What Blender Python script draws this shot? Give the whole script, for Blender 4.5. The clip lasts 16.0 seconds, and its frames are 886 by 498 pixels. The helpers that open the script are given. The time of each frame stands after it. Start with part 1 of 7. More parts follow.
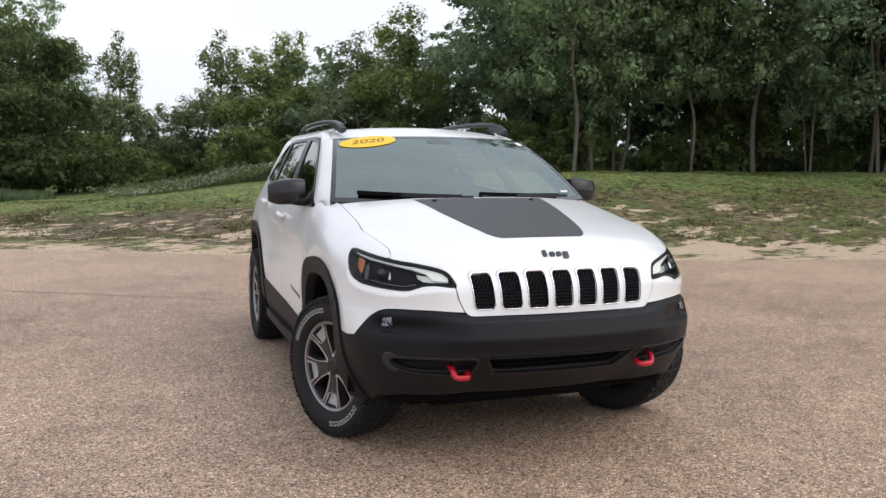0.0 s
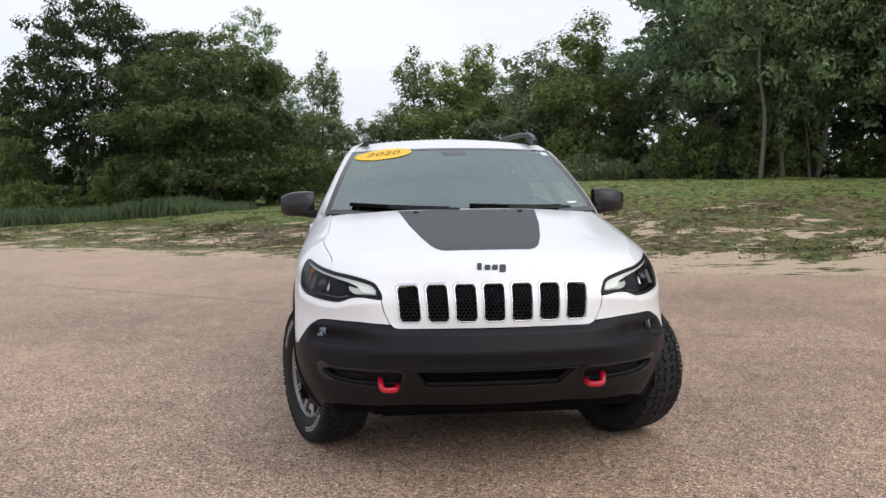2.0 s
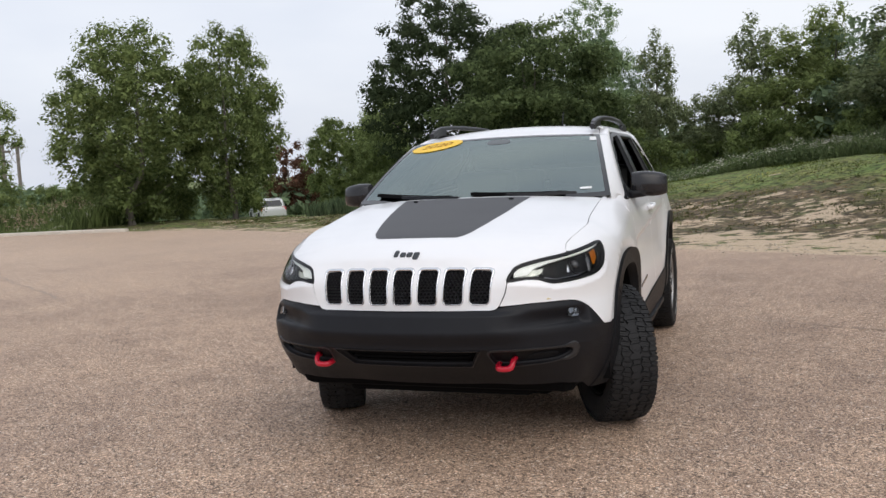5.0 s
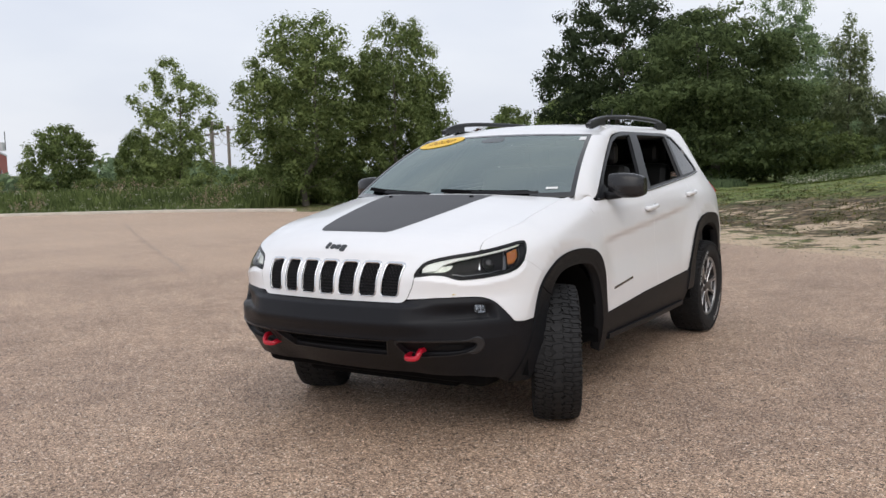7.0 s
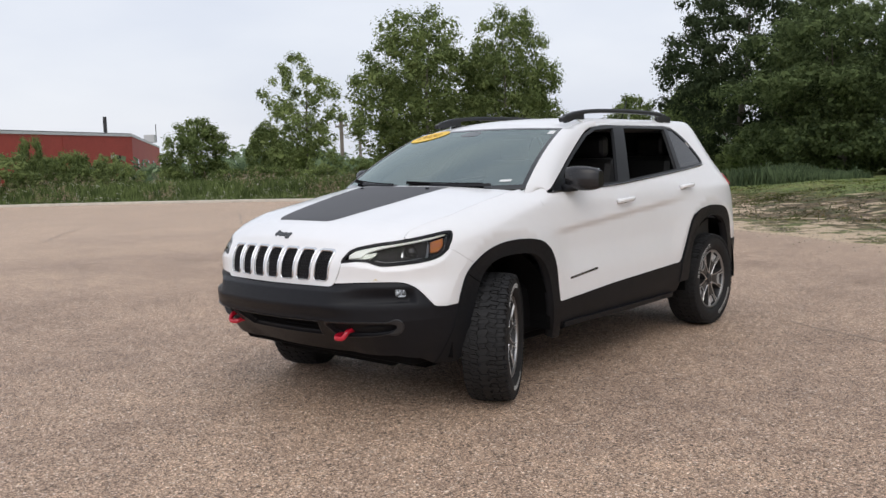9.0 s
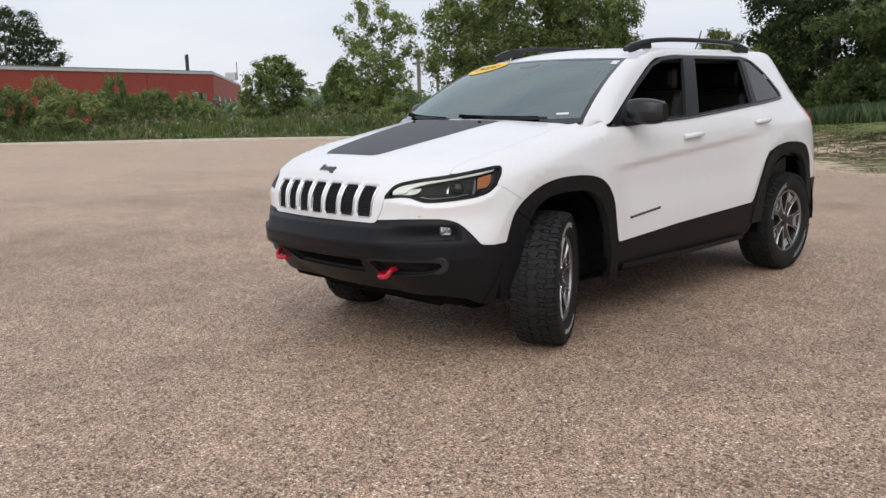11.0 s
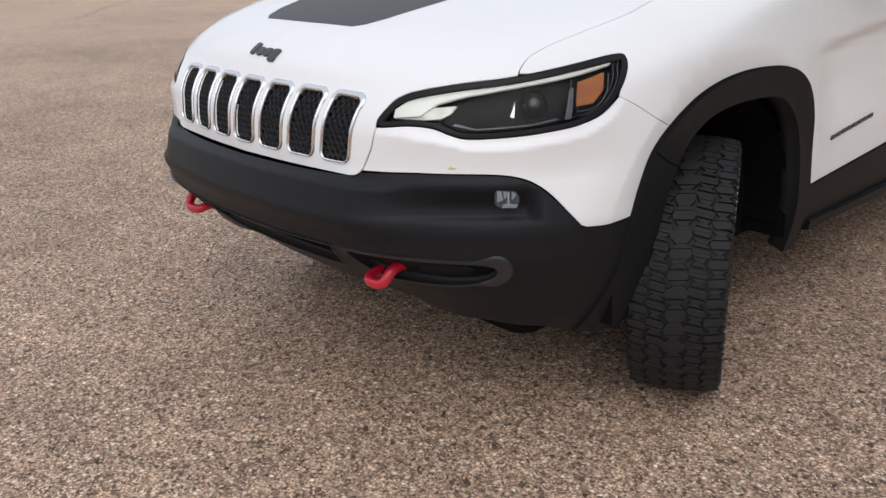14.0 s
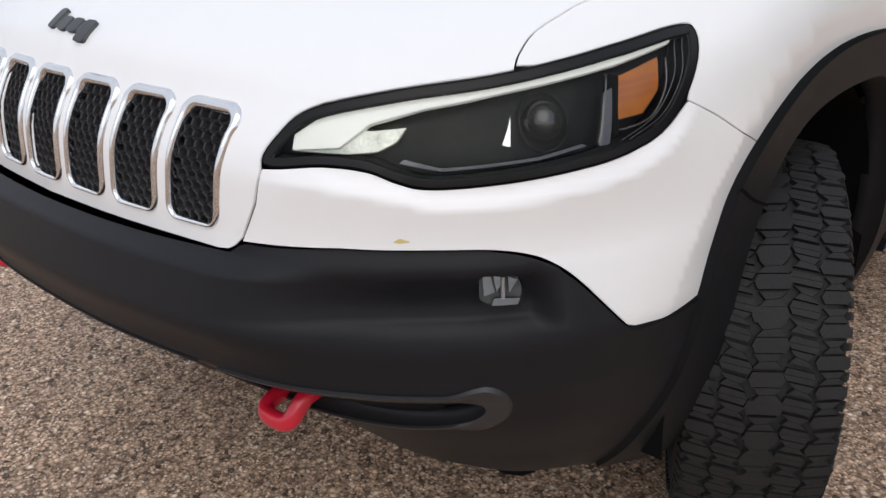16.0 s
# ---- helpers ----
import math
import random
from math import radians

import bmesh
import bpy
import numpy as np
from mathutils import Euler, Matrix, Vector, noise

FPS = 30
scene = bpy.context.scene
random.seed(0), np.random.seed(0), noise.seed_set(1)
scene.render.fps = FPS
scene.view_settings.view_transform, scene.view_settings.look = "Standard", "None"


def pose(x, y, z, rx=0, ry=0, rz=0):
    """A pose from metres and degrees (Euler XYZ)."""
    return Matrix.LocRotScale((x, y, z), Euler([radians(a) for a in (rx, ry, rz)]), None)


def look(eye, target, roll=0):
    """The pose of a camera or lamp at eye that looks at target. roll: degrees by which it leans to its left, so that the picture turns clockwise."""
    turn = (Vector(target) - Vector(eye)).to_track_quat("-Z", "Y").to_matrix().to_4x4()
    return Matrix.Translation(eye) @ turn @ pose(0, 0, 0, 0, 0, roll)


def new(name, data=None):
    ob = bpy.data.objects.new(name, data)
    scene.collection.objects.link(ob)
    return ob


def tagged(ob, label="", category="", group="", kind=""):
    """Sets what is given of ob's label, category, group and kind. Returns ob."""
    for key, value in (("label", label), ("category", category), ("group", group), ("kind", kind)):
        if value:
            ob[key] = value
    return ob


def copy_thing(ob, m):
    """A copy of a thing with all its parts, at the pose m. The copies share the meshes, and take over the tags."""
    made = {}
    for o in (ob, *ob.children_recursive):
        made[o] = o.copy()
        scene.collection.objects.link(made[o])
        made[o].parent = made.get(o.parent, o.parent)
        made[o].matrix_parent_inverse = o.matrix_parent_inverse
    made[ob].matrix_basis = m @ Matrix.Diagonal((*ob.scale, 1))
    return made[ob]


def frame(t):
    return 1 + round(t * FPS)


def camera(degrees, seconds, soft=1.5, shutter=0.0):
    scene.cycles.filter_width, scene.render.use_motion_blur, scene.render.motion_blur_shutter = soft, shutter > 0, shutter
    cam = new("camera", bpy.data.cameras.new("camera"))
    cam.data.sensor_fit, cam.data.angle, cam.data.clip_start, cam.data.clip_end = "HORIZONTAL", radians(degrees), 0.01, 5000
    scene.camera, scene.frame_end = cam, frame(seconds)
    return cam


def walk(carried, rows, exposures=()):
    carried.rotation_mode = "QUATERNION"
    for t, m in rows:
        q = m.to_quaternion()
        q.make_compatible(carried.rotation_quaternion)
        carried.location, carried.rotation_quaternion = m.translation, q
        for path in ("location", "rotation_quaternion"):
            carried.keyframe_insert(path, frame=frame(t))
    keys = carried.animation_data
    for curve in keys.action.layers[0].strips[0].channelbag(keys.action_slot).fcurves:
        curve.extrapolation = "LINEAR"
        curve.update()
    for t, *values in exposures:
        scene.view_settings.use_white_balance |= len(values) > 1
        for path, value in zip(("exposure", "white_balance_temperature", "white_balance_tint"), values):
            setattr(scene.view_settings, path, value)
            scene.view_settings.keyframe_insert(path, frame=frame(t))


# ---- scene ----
cam = camera(53.41, 16.0, soft=1.5)
# seconds; place of the eye; pitch, roll and yaw in degrees
ROWS = [
    (0.0, -1.832, -4.529, 1.417, -5.33, -0.14, -19.13),
    (0.5, -1.501, -4.572, 1.415, -5.20, -0.34, -16.07),
    (1.0, -1.182, -4.715, 1.417, -5.01, 0.05, -12.59),
    (1.5, -0.885, -4.799, 1.426, -4.94, 0.35, -9.02),
    (2.0, -0.566, -4.794, 1.426, -4.68, 0.60, -5.04),
    (2.5, -0.200, -4.880, 1.417, -4.74, 1.62, -0.54),
    (3.0, 0.142, -4.902, 1.408, -5.12, 1.57, 3.12),
    (3.5, 0.495, -4.858, 1.416, -5.19, 1.49, 7.25),
    (4.0, 0.885, -4.900, 1.425, -5.12, 1.69, 11.75),
    (6.5, 2.574, -4.506, 1.417, -5.45, 2.76, 28.84),
    (7.0, 2.912, -4.420, 1.432, -5.56, 1.57, 32.13),
    (7.5, 3.205, -4.279, 1.436, -5.75, 1.43, 35.23),
    (8.0, 3.545, -4.188, 1.430, -5.96, 1.34, 38.43),
    (10.5, 4.102, -3.797, 1.410, -6.88, 1.74, 43.55),
    (11.0, 3.951, -3.754, 1.381, -9.75, 1.65, 46.15),
    (11.5, 3.629, -3.630, 1.376, -12.72, 1.35, 48.00),
    (12.0, 3.358, -3.349, 1.358, -14.25, 0.43, 49.19),
    (12.5, 3.049, -3.061, 1.337, -15.53, 0.73, 49.16),
    (13.0, 2.724, -2.782, 1.341, -17.27, 1.99, 47.60),
    (13.5, 2.454, -2.448, 1.353, -18.91, 1.43, 47.92),
    (14.0, 2.134, -2.182, 1.332, -20.25, 1.50, 46.64),
    (14.5, 1.888, -1.969, 1.321, -20.92, 2.29, 45.28),
    (15.0, 1.714, -1.730, 1.308, -21.31, 2.09, 45.35),
    (15.5, 1.516, -1.596, 1.271, -22.67, 2.10, 43.47),
    (16.0, 1.425, -1.546, 1.256, -24.33, 1.67, 41.28),
]
walk(cam, [(t, pose(x, y, z, 90 + pitch, roll, yaw)) for t, x, y, z, pitch, roll, yaw in ROWS], exposures=[(0.0, 0.31), (2.0, 0.22), (4.0, 0.16), (6.0, 0.08), (11.0, 0.08), (13.0, 0.07), (15.0, 0.03), (16.0, 0.10)])

# ---- world and light: a bright, thinly overcast summer sky ----
SUN_EL, SUN_ROT = radians(45), radians(138)
world = bpy.data.worlds.new("world")
scene.world = world
world.use_nodes = True
wn, wl = world.node_tree.nodes, world.node_tree.links
wn.clear()
w_out = wn.new("ShaderNodeOutputWorld")
w_bg = wn.new("ShaderNodeBackground")
w_bg.inputs["Strength"].default_value = 0.114
w_sky = wn.new("ShaderNodeTexSky")
w_sky.sky_type, w_sky.sun_disc = "NISHITA", False
w_sky.sun_elevation, w_sky.sun_rotation = SUN_EL, SUN_ROT
w_sky.air_density, w_sky.dust_density, w_sky.ozone_density = 1.0, 4.0, 1.0
w_tc = wn.new("ShaderNodeTexCoord")
w_map = wn.new("ShaderNodeMapping")
w_map.inputs["Scale"].default_value = (1.0, 1.0, 3.0)
w_cloud = wn.new("ShaderNodeTexNoise")
w_cloud.inputs["Scale"].default_value, w_cloud.inputs["Detail"].default_value = 1.6, 5.0
w_ramp = wn.new("ShaderNodeValToRGB")
w_ramp.color_ramp.elements[0].position, w_ramp.color_ramp.elements[0].color = 0.35, (6.3, 6.7, 7.7, 1)
w_ramp.color_ramp.elements[1].position, w_ramp.color_ramp.elements[1].color = 0.68, (8.2, 8.4, 8.9, 1)
w_mix = wn.new("ShaderNodeMix")
w_mix.data_type = "RGBA"
w_mix.inputs["Factor"].default_value = 0.85
wl.new(w_tc.outputs["Generated"], w_map.inputs["Vector"])
wl.new(w_map.outputs["Vector"], w_cloud.inputs["Vector"])
wl.new(w_cloud.outputs["Fac"], w_ramp.inputs["Fac"])
wl.new(w_sky.outputs["Color"], w_mix.inputs["A"])
wl.new(w_ramp.outputs["Color"], w_mix.inputs["B"])
wl.new(w_mix.outputs["Result"], w_bg.inputs["Color"])
wl.new(w_bg.outputs["Background"], w_out.inputs["Surface"])

sun = new("sun", bpy.data.lights.new("sun", "SUN"))
sun.data.energy, sun.data.angle, sun.data.color = 0.88, radians(60), (1.0, 0.955, 0.89)
sun.matrix_world = look((math.sin(SUN_ROT) * math.cos(SUN_EL) * 50, math.cos(SUN_ROT) * math.cos(SUN_EL) * 50, math.sin(SUN_EL) * 50), (0, 0, 0))
scene.view_settings.exposure = 0.0

# ---- materials ----
def material(name, colour, rough=0.5, metal=0.0, vary=0.0, scale=8.0, bump=0.0, bump_scale=60.0, coat=0.0, spec=0.5, per_object=0.0):
    """A surface with colour change at two scales and fine relief; scale and bump_scale are per metre."""
    m = bpy.data.materials.new(name)
    m.use_nodes = True
    n, l = m.node_tree.nodes, m.node_tree.links
    b = n["Principled BSDF"]
    b.inputs["Base Color"].default_value = (*colour, 1)
    b.inputs["Roughness"].default_value, b.inputs["Metallic"].default_value = rough, metal
    b.inputs["Coat Weight"].default_value, b.inputs["Coat Roughness"].default_value = coat, 0.03
    b.inputs["Specular IOR Level"].default_value = spec
    tc = n.new("ShaderNodeTexCoord")
    if vary:
        t1, t2 = n.new("ShaderNodeTexNoise"), n.new("ShaderNodeTexNoise")
        t1.inputs["Scale"].default_value, t1.inputs["Detail"].default_value = scale, 3
        t2.inputs["Scale"].default_value, t2.inputs["Detail"].default_value = scale * 9, 4
        add = n.new("ShaderNodeMath")
        add.operation = "ADD"
        rng = n.new("ShaderNodeMapRange")
        rng.inputs["From Min"].default_value, rng.inputs["From Max"].default_value = 0.6, 1.4
        rng.inputs["To Min"].default_value, rng.inputs["To Max"].default_value = 1 - vary, 1 + vary
        mul = n.new("ShaderNodeMix")
        mul.data_type, mul.blend_type = "RGBA", "MULTIPLY"
        mul.inputs["Factor"].default_value = 1
        mul.inputs["A"].default_value = (*colour, 1)
        for t in (t1, t2):
            l.new(tc.outputs["Object"], t.inputs["Vector"])
        l.new(t1.outputs["Fac"], add.inputs[0])
        l.new(t2.outputs["Fac"], add.inputs[1])
        l.new(add.outputs[0], rng.inputs["Value"])
        last = rng.outputs["Result"]
        if per_object:
            inf = n.new("ShaderNodeObjectInfo")
            r2 = n.new("ShaderNodeMapRange")
            r2.inputs["To Min"].default_value, r2.inputs["To Max"].default_value = 1 - per_object, 1 + per_object
            m2 = n.new("ShaderNodeMath")
            m2.operation = "MULTIPLY"
            l.new(inf.outputs["Random"], r2.inputs["Value"])
            l.new(last, m2.inputs[0])
            l.new(r2.outputs["Result"], m2.inputs[1])
            last = m2.outputs[0]
        l.new(last, mul.inputs["B"])
        l.new(mul.outputs["Result"], b.inputs["Base Color"])
    if bump:
        t3, bp = n.new("ShaderNodeTexNoise"), n.new("ShaderNodeBump")
        t3.inputs["Scale"].default_value, t3.inputs["Detail"].default_value = bump_scale, 3
        bp.inputs["Strength"].default_value, bp.inputs["Distance"].default_value = bump, 0.002
        l.new(tc.outputs["Object"], t3.inputs["Vector"])
        l.new(t3.outputs["Fac"], bp.inputs["Height"])
        l.new(bp.outputs["Normal"], b.inputs["Normal"])
    return m


def glass(name, tint, rough=0.0, ior=1.6, sheen=(1, 1, 1)):
    """Clear or tinted pane: see-through tint with a mirror-like gloss that grows at grazing angles."""
    m = bpy.data.materials.new(name)
    m.use_nodes = True
    n, l = m.node_tree.nodes, m.node_tree.links
    n.remove(n["Principled BSDF"])
    tr, gl, fr, mx = n.new("ShaderNodeBsdfTransparent"), n.new("ShaderNodeBsdfGlossy"), n.new("ShaderNodeFresnel"), n.new("ShaderNodeMixShader")
    tr.inputs["Color"].default_value = (*tint, 1)
    gl.inputs["Roughness"].default_value = rough
    fr.inputs["IOR"].default_value = ior
    gl.inputs["Color"].default_value = (*sheen, 1)
    l.new(fr.outputs["Fac"], mx.inputs["Fac"])
    l.new(tr.outputs["BSDF"], mx.inputs[1])
    l.new(gl.outputs["BSDF"], mx.inputs[2])
    l.new(mx.outputs["Shader"], n["Material Output"].inputs["Surface"])
    return m


def leafy(name, colour, vary=0.35):
    """Leaves: each clump its own tone, some light through."""
    m = bpy.data.materials.new(name)
    m.use_nodes = True
    n, l = m.node_tree.nodes, m.node_tree.links
    b = n["Principled BSDF"]
    b.inputs["Roughness"].default_value, b.inputs["Specular IOR Level"].default_value = 0.8, 0.05
    geo = n.new("ShaderNodeNewGeometry")
    tc, ns = n.new("ShaderNodeTexCoord"), n.new("ShaderNodeTexNoise")
    ns.inputs["Scale"].default_value, ns.inputs["Detail"].default_value = 0.9, 3
    add = n.new("ShaderNodeMath")
    add.operation = "ADD"
    ramp = n.new("ShaderNodeValToRGB")
    e = ramp.color_ramp.elements
    e[0].position, e[0].color = 0.35, (*[c * (1 - vary) for c in colour], 1)
    e[1].position, e[1].color = 1.25 / 1.6, (colour[0] * (1 + vary * 1.3), colour[1] * (1 + vary), colour[2] * (1 + vary * 0.8), 1)
    half = n.new("ShaderNodeMath")
    half.operation, half.inputs[1].default_value = "MULTIPLY", 0.72
    l.new(tc.outputs["Object"], ns.inputs["Vector"])
    add.operation, add.inputs[1].default_value = "MULTIPLY_ADD", 0.55
    l.new(geo.outputs["Random Per Island"], add.inputs[0])
    l.new(ns.outputs["Fac"], add.inputs[2])
    l.new(add.outputs[0], half.inputs[0])
    l.new(half.outputs[0], ramp.inputs["Fac"])
    l.new(ramp.outputs["Color"], b.inputs["Base Color"])
    tl, mx = n.new("ShaderNodeBsdfTranslucent"), n.new("ShaderNodeMixShader")
    mx.inputs["Fac"].default_value = 0.47
    l.new(ramp.outputs["Color"], tl.inputs["Color"])
    l.new(b.outputs["BSDF"], mx.inputs[1])
    l.new(tl.outputs["BSDF"], mx.inputs[2])
    l.new(mx.outputs["Shader"], n["Material Output"].inputs["Surface"])
    return m


WHITE = material("white_paint", (0.84, 0.845, 0.86), 0.26, coat=0.45, spec=0.4, vary=0.012, scale=1.5)
BLACK = material("black_textured_plastic", (0.0092, 0.0099, 0.0128), 0.44, vary=0.14, scale=3, bump=0.25, bump_scale=900, spec=0.24)
CLAD = material("black_cladding", (0.0086, 0.0092, 0.0112), 0.48, vary=0.14, scale=3, bump=0.25, bump_scale=900, spec=0.22)
DARK = material("dark_liner", (0.0045, 0.0045, 0.005), 0.9, vary=0.1, scale=5, spec=0.08)
GLOSSBLACK = material("gloss_black", (0.008, 0.008, 0.009), 0.08, coat=0.6)
CHROME = material("chrome", (0.75, 0.76, 0.78), 0.08, metal=1.0)
SATIN = material("satin_silver", (0.42, 0.42, 0.44), 0.30, metal=1.0, vary=0.06, scale=20)
RIMGREY = material("machined_alloy", (0.34, 0.34, 0.345), 0.36, metal=0.9, vary=0.06, scale=20)
RIMFLOOR = material("silver_pocket_paint", (0.50, 0.50, 0.50), 0.42, metal=0.35, vary=0.25, scale=22)
RIMSPOKE = material("grey_alloy", (0.050, 0.049, 0.049), 0.36, metal=0.35, vary=0.1, scale=20)
RIMLIP = material("bright_machined_alloy", (0.66, 0.66, 0.66), 0.30, metal=0.9, vary=0.06, scale=30)
RIMDARK = material("graphite_alloy", (0.022, 0.022, 0.024), 0.40, metal=0.2, vary=0.1, scale=20)
RUBBER = material("tyre_rubber", (0.0122, 0.0122, 0.0132), 0.72, vary=0.30, scale=14, bump=0.6, bump_scale=260, spec=0.38)
LETTER = material("white_rubber", (0.55, 0.55, 0.54), 0.7, vary=0.1, scale=40)
RED = material("red_paint", (0.52, 0.008, 0.030), 0.35, coat=0.4, vary=0.08, scale=30)
DECAL = material("matte_grey_decal", (0.060, 0.061, 0.066), 0.55, vary=0.05, scale=4)
AMBER = material("amber_lens", (0.40, 0.118, 0.004), 0.22, coat=0.25, vary=0.15, scale=60)
RIBAMBER = material("dark_amber_rib", (0.34, 0.085, 0.010), 0.2, coat=0.6)
REDLENS = material("red_lens", (0.45, 0.01, 0.012), 0.12, coat=0.6)
YELLOW = material("yellow_sticker", (0.92, 0.58, 0.020), 0.4)
INK = material("dark_ink", (0.40, 0.14, 0.016), 0.5)
PAPER = material("white_sticker", (0.75, 0.76, 0.76), 0.5)
CABIN = material("cabin_plastic", (0.016, 0.016, 0.017), 0.6, vary=0.15, scale=6)
LEATHER = material("black_leather", (0.012, 0.0115, 0.0115), 0.5, vary=0.15, scale=8, bump=0.3, bump_scale=300)
LIGHTPIPE = material("frosted_light_pipe", (0.92, 0.94, 0.86), 0.30, coat=0.5)
REFLECT = material("lamp_reflector", (0.62, 0.63, 0.64), 0.18, metal=1.0)
LAMPCUP = material("frosted_lamp_cup", (0.60, 0.62, 0.54), 0.25, metal=0.3, vary=0.45, scale=25)
MIRRORCAP = material("satin_black_cap", (0.014, 0.014, 0.016), 0.26, vary=0.1, scale=6, bump=0.1, bump_scale=900)
RAIL = material("grey_anodised_rail", (0.045, 0.047, 0.050), 0.36, metal=0.3, vary=0.1, scale=6)
# pocket rims take a paler black than the bumper
LIP = material("paler_black_lip", (0.024, 0.025, 0.028), 0.40, vary=0.15, scale=8, bump=0.2, bump_scale=900)
LAMPTRIM = material("grey_lamp_trim", (0.10, 0.10, 0.105), 0.22, metal=0.8)
LAMPBLACK = material("lamp_bezel", (0.0035, 0.0035, 0.004), 0.30, spec=0.12)
LENS = glass("lamp_lens", (0.95, 0.96, 0.97), ior=1.2)
SCREEN = glass("windscreen_glass", (0.30, 0.37, 0.36), ior=3.2, sheen=(0.86, 1.0, 0.97))
TINT = glass("privacy_glass", (0.035, 0.04, 0.04))
DOORGLASS = glass("door_glass", (0.16, 0.18, 0.17))
RIMBLACK = material("lamp_rim_black", (0.006, 0.006, 0.007), 0.30, spec=0.25)
HONEY = material("honeycomb_black", (0.036, 0.036, 0.040), 0.30, spec=0.5)
FACET = material("lamp_facet", (0.20, 0.21, 0.22), 0.16, metal=1.0)
FOGCUP = material("fog_reflector", (0.03, 0.031, 0.033), 0.14, vary=0.6, scale=60)
FRIT = material("printed_glass_band", (0.11, 0.122, 0.122), 0.06, metal=1.0)
SMEAR = material("yellow_smear", (0.62, 0.52, 0.22), 0.6, vary=0.3, scale=200)
EMBLEM = material("gunmetal_emblem", (0.07, 0.075, 0.08), 0.32, metal=0.7)

# ---- mesh tools ----
from mathutils.geometry import delaunay_2d_cdt


def part(name, bm, mat, parent=None, label="", smooth=False):
    me = bpy.data.meshes.new(name)
    bm.to_mesh(me)
    bm.free()
    me.materials.append(mat)
    if smooth:
        me.polygons.foreach_set("use_smooth", [True] * len(me.polygons))
    ob = new(name, me)
    ob.parent = parent
    return tagged(ob, label)


def raw(name, verts, faces, mat, parent=None, label="", smooth=False, sharp=None):
    me = bpy.data.meshes.new(name)
    me.from_pydata([tuple(v) for v in verts], [], [tuple(int(i) for i in q) for q in faces])
    me.materials.append(mat)
    if smooth:
        me.polygons.foreach_set("use_smooth", [True] * len(me.polygons))
        if sharp is not None:
            me.set_sharp_from_angle(angle=radians(sharp))
    me.update()
    ob = new(name, me)
    ob.parent = parent
    return tagged(ob, label)


def empty(name, place=(0, 0, 0), label="", category="", **more):
    ob = new(name)
    ob.location = place
    return tagged(ob, label, category, **more)


def spline(points, n=12, closed=False):
    p = np.array(points, float)
    p = np.vstack([p[-1:], p, p[:2]]) if closed else np.vstack([2 * p[0] - p[1], p, 2 * p[-1] - p[-2]])
    out, t = [], np.linspace(0, 1, n, endpoint=False)[:, None]
    for i in range(1, len(p) - 2):
        a, b, c, d = p[i - 1:i + 3]
        out.append(0.5 * (2 * b + (c - a) * t + (2 * a - 5 * b + 4 * c - d) * t * t + (3 * b - a - 3 * c + d) * t ** 3))
    return np.vstack(out) if closed else np.vstack(out + [p[-2:-1]])


def ease(a, b, x):
    t = np.clip((x - a) / (b - a), 0, 1)
    return t * t * (3 - 2 * t)


def resample(poly, step):
    p = np.array(poly, float)
    out = []
    for a, b in zip(p, np.roll(p, -1, 0)):
        k = max(1, int(np.ceil(np.linalg.norm(b - a) / step)))
        out += [a + (b - a) * i / k for i in range(k)]
    return np.array(out)


def rounded(poly, r, n=5):
    """The outline with its corners rounded."""
    p = np.array(poly, float)
    out = []
    for a, b, c in zip(np.roll(p, 1, 0), p, np.roll(p, -1, 0)):
        u, w = a - b, c - b
        lu, lw = np.linalg.norm(u), np.linalg.norm(w)
        k = min(r, .49 * lu, .49 * lw)
        s, e = b + u / lu * k, b + w / lw * k
        out += [s * (1 - t) ** 2 + b * 2 * t * (1 - t) + e * t ** 2 for t in np.linspace(0, 1, n)]
    return np.array(out)


def inset(poly, d):
    """The outline moved inwards by d; anticlockwise or clockwise."""
    p = np.array(poly, float)
    area = np.sum(p[:, 0] * np.roll(p[:, 1], -1) - np.roll(p[:, 0], -1) * p[:, 1])
    e = np.roll(p, -1, 0) - p
    e /= np.linalg.norm(e, axis=1)[:, None] + 1e-12
    nrm = np.stack([-e[:, 1], e[:, 0]], 1) * np.sign(area)
    m = nrm + np.roll(nrm, 1, 0)
    k = np.clip(np.sum(m * nrm, 1), 0.5, None)
    return p + m / k[:, None] * d


def inside(poly, q):
    p, q = np.asarray(poly), np.asarray(q)
    hit = np.zeros(len(q), bool)
    for (x1, y1), (x2, y2) in zip(p, np.roll(p, -1, 0)):
        c = (y1 > q[:, 1]) != (y2 > q[:, 1])
        if y1 != y2:
            hit ^= c & (q[:, 0] < (x2 - x1) * (q[:, 1] - y1) / (y2 - y1) + x1)
    return hit


def near(poly, q):
    best = np.full(len(q), 9.0)
    for a, b in zip(poly, np.roll(poly, -1, 0)):
        ab = b - a
        t = np.clip(((q - a) @ ab) / (ab @ ab + 1e-12), 0, 1)
        best = np.minimum(best, np.linalg.norm(q - a - t[:, None] * ab, axis=1))
    return best


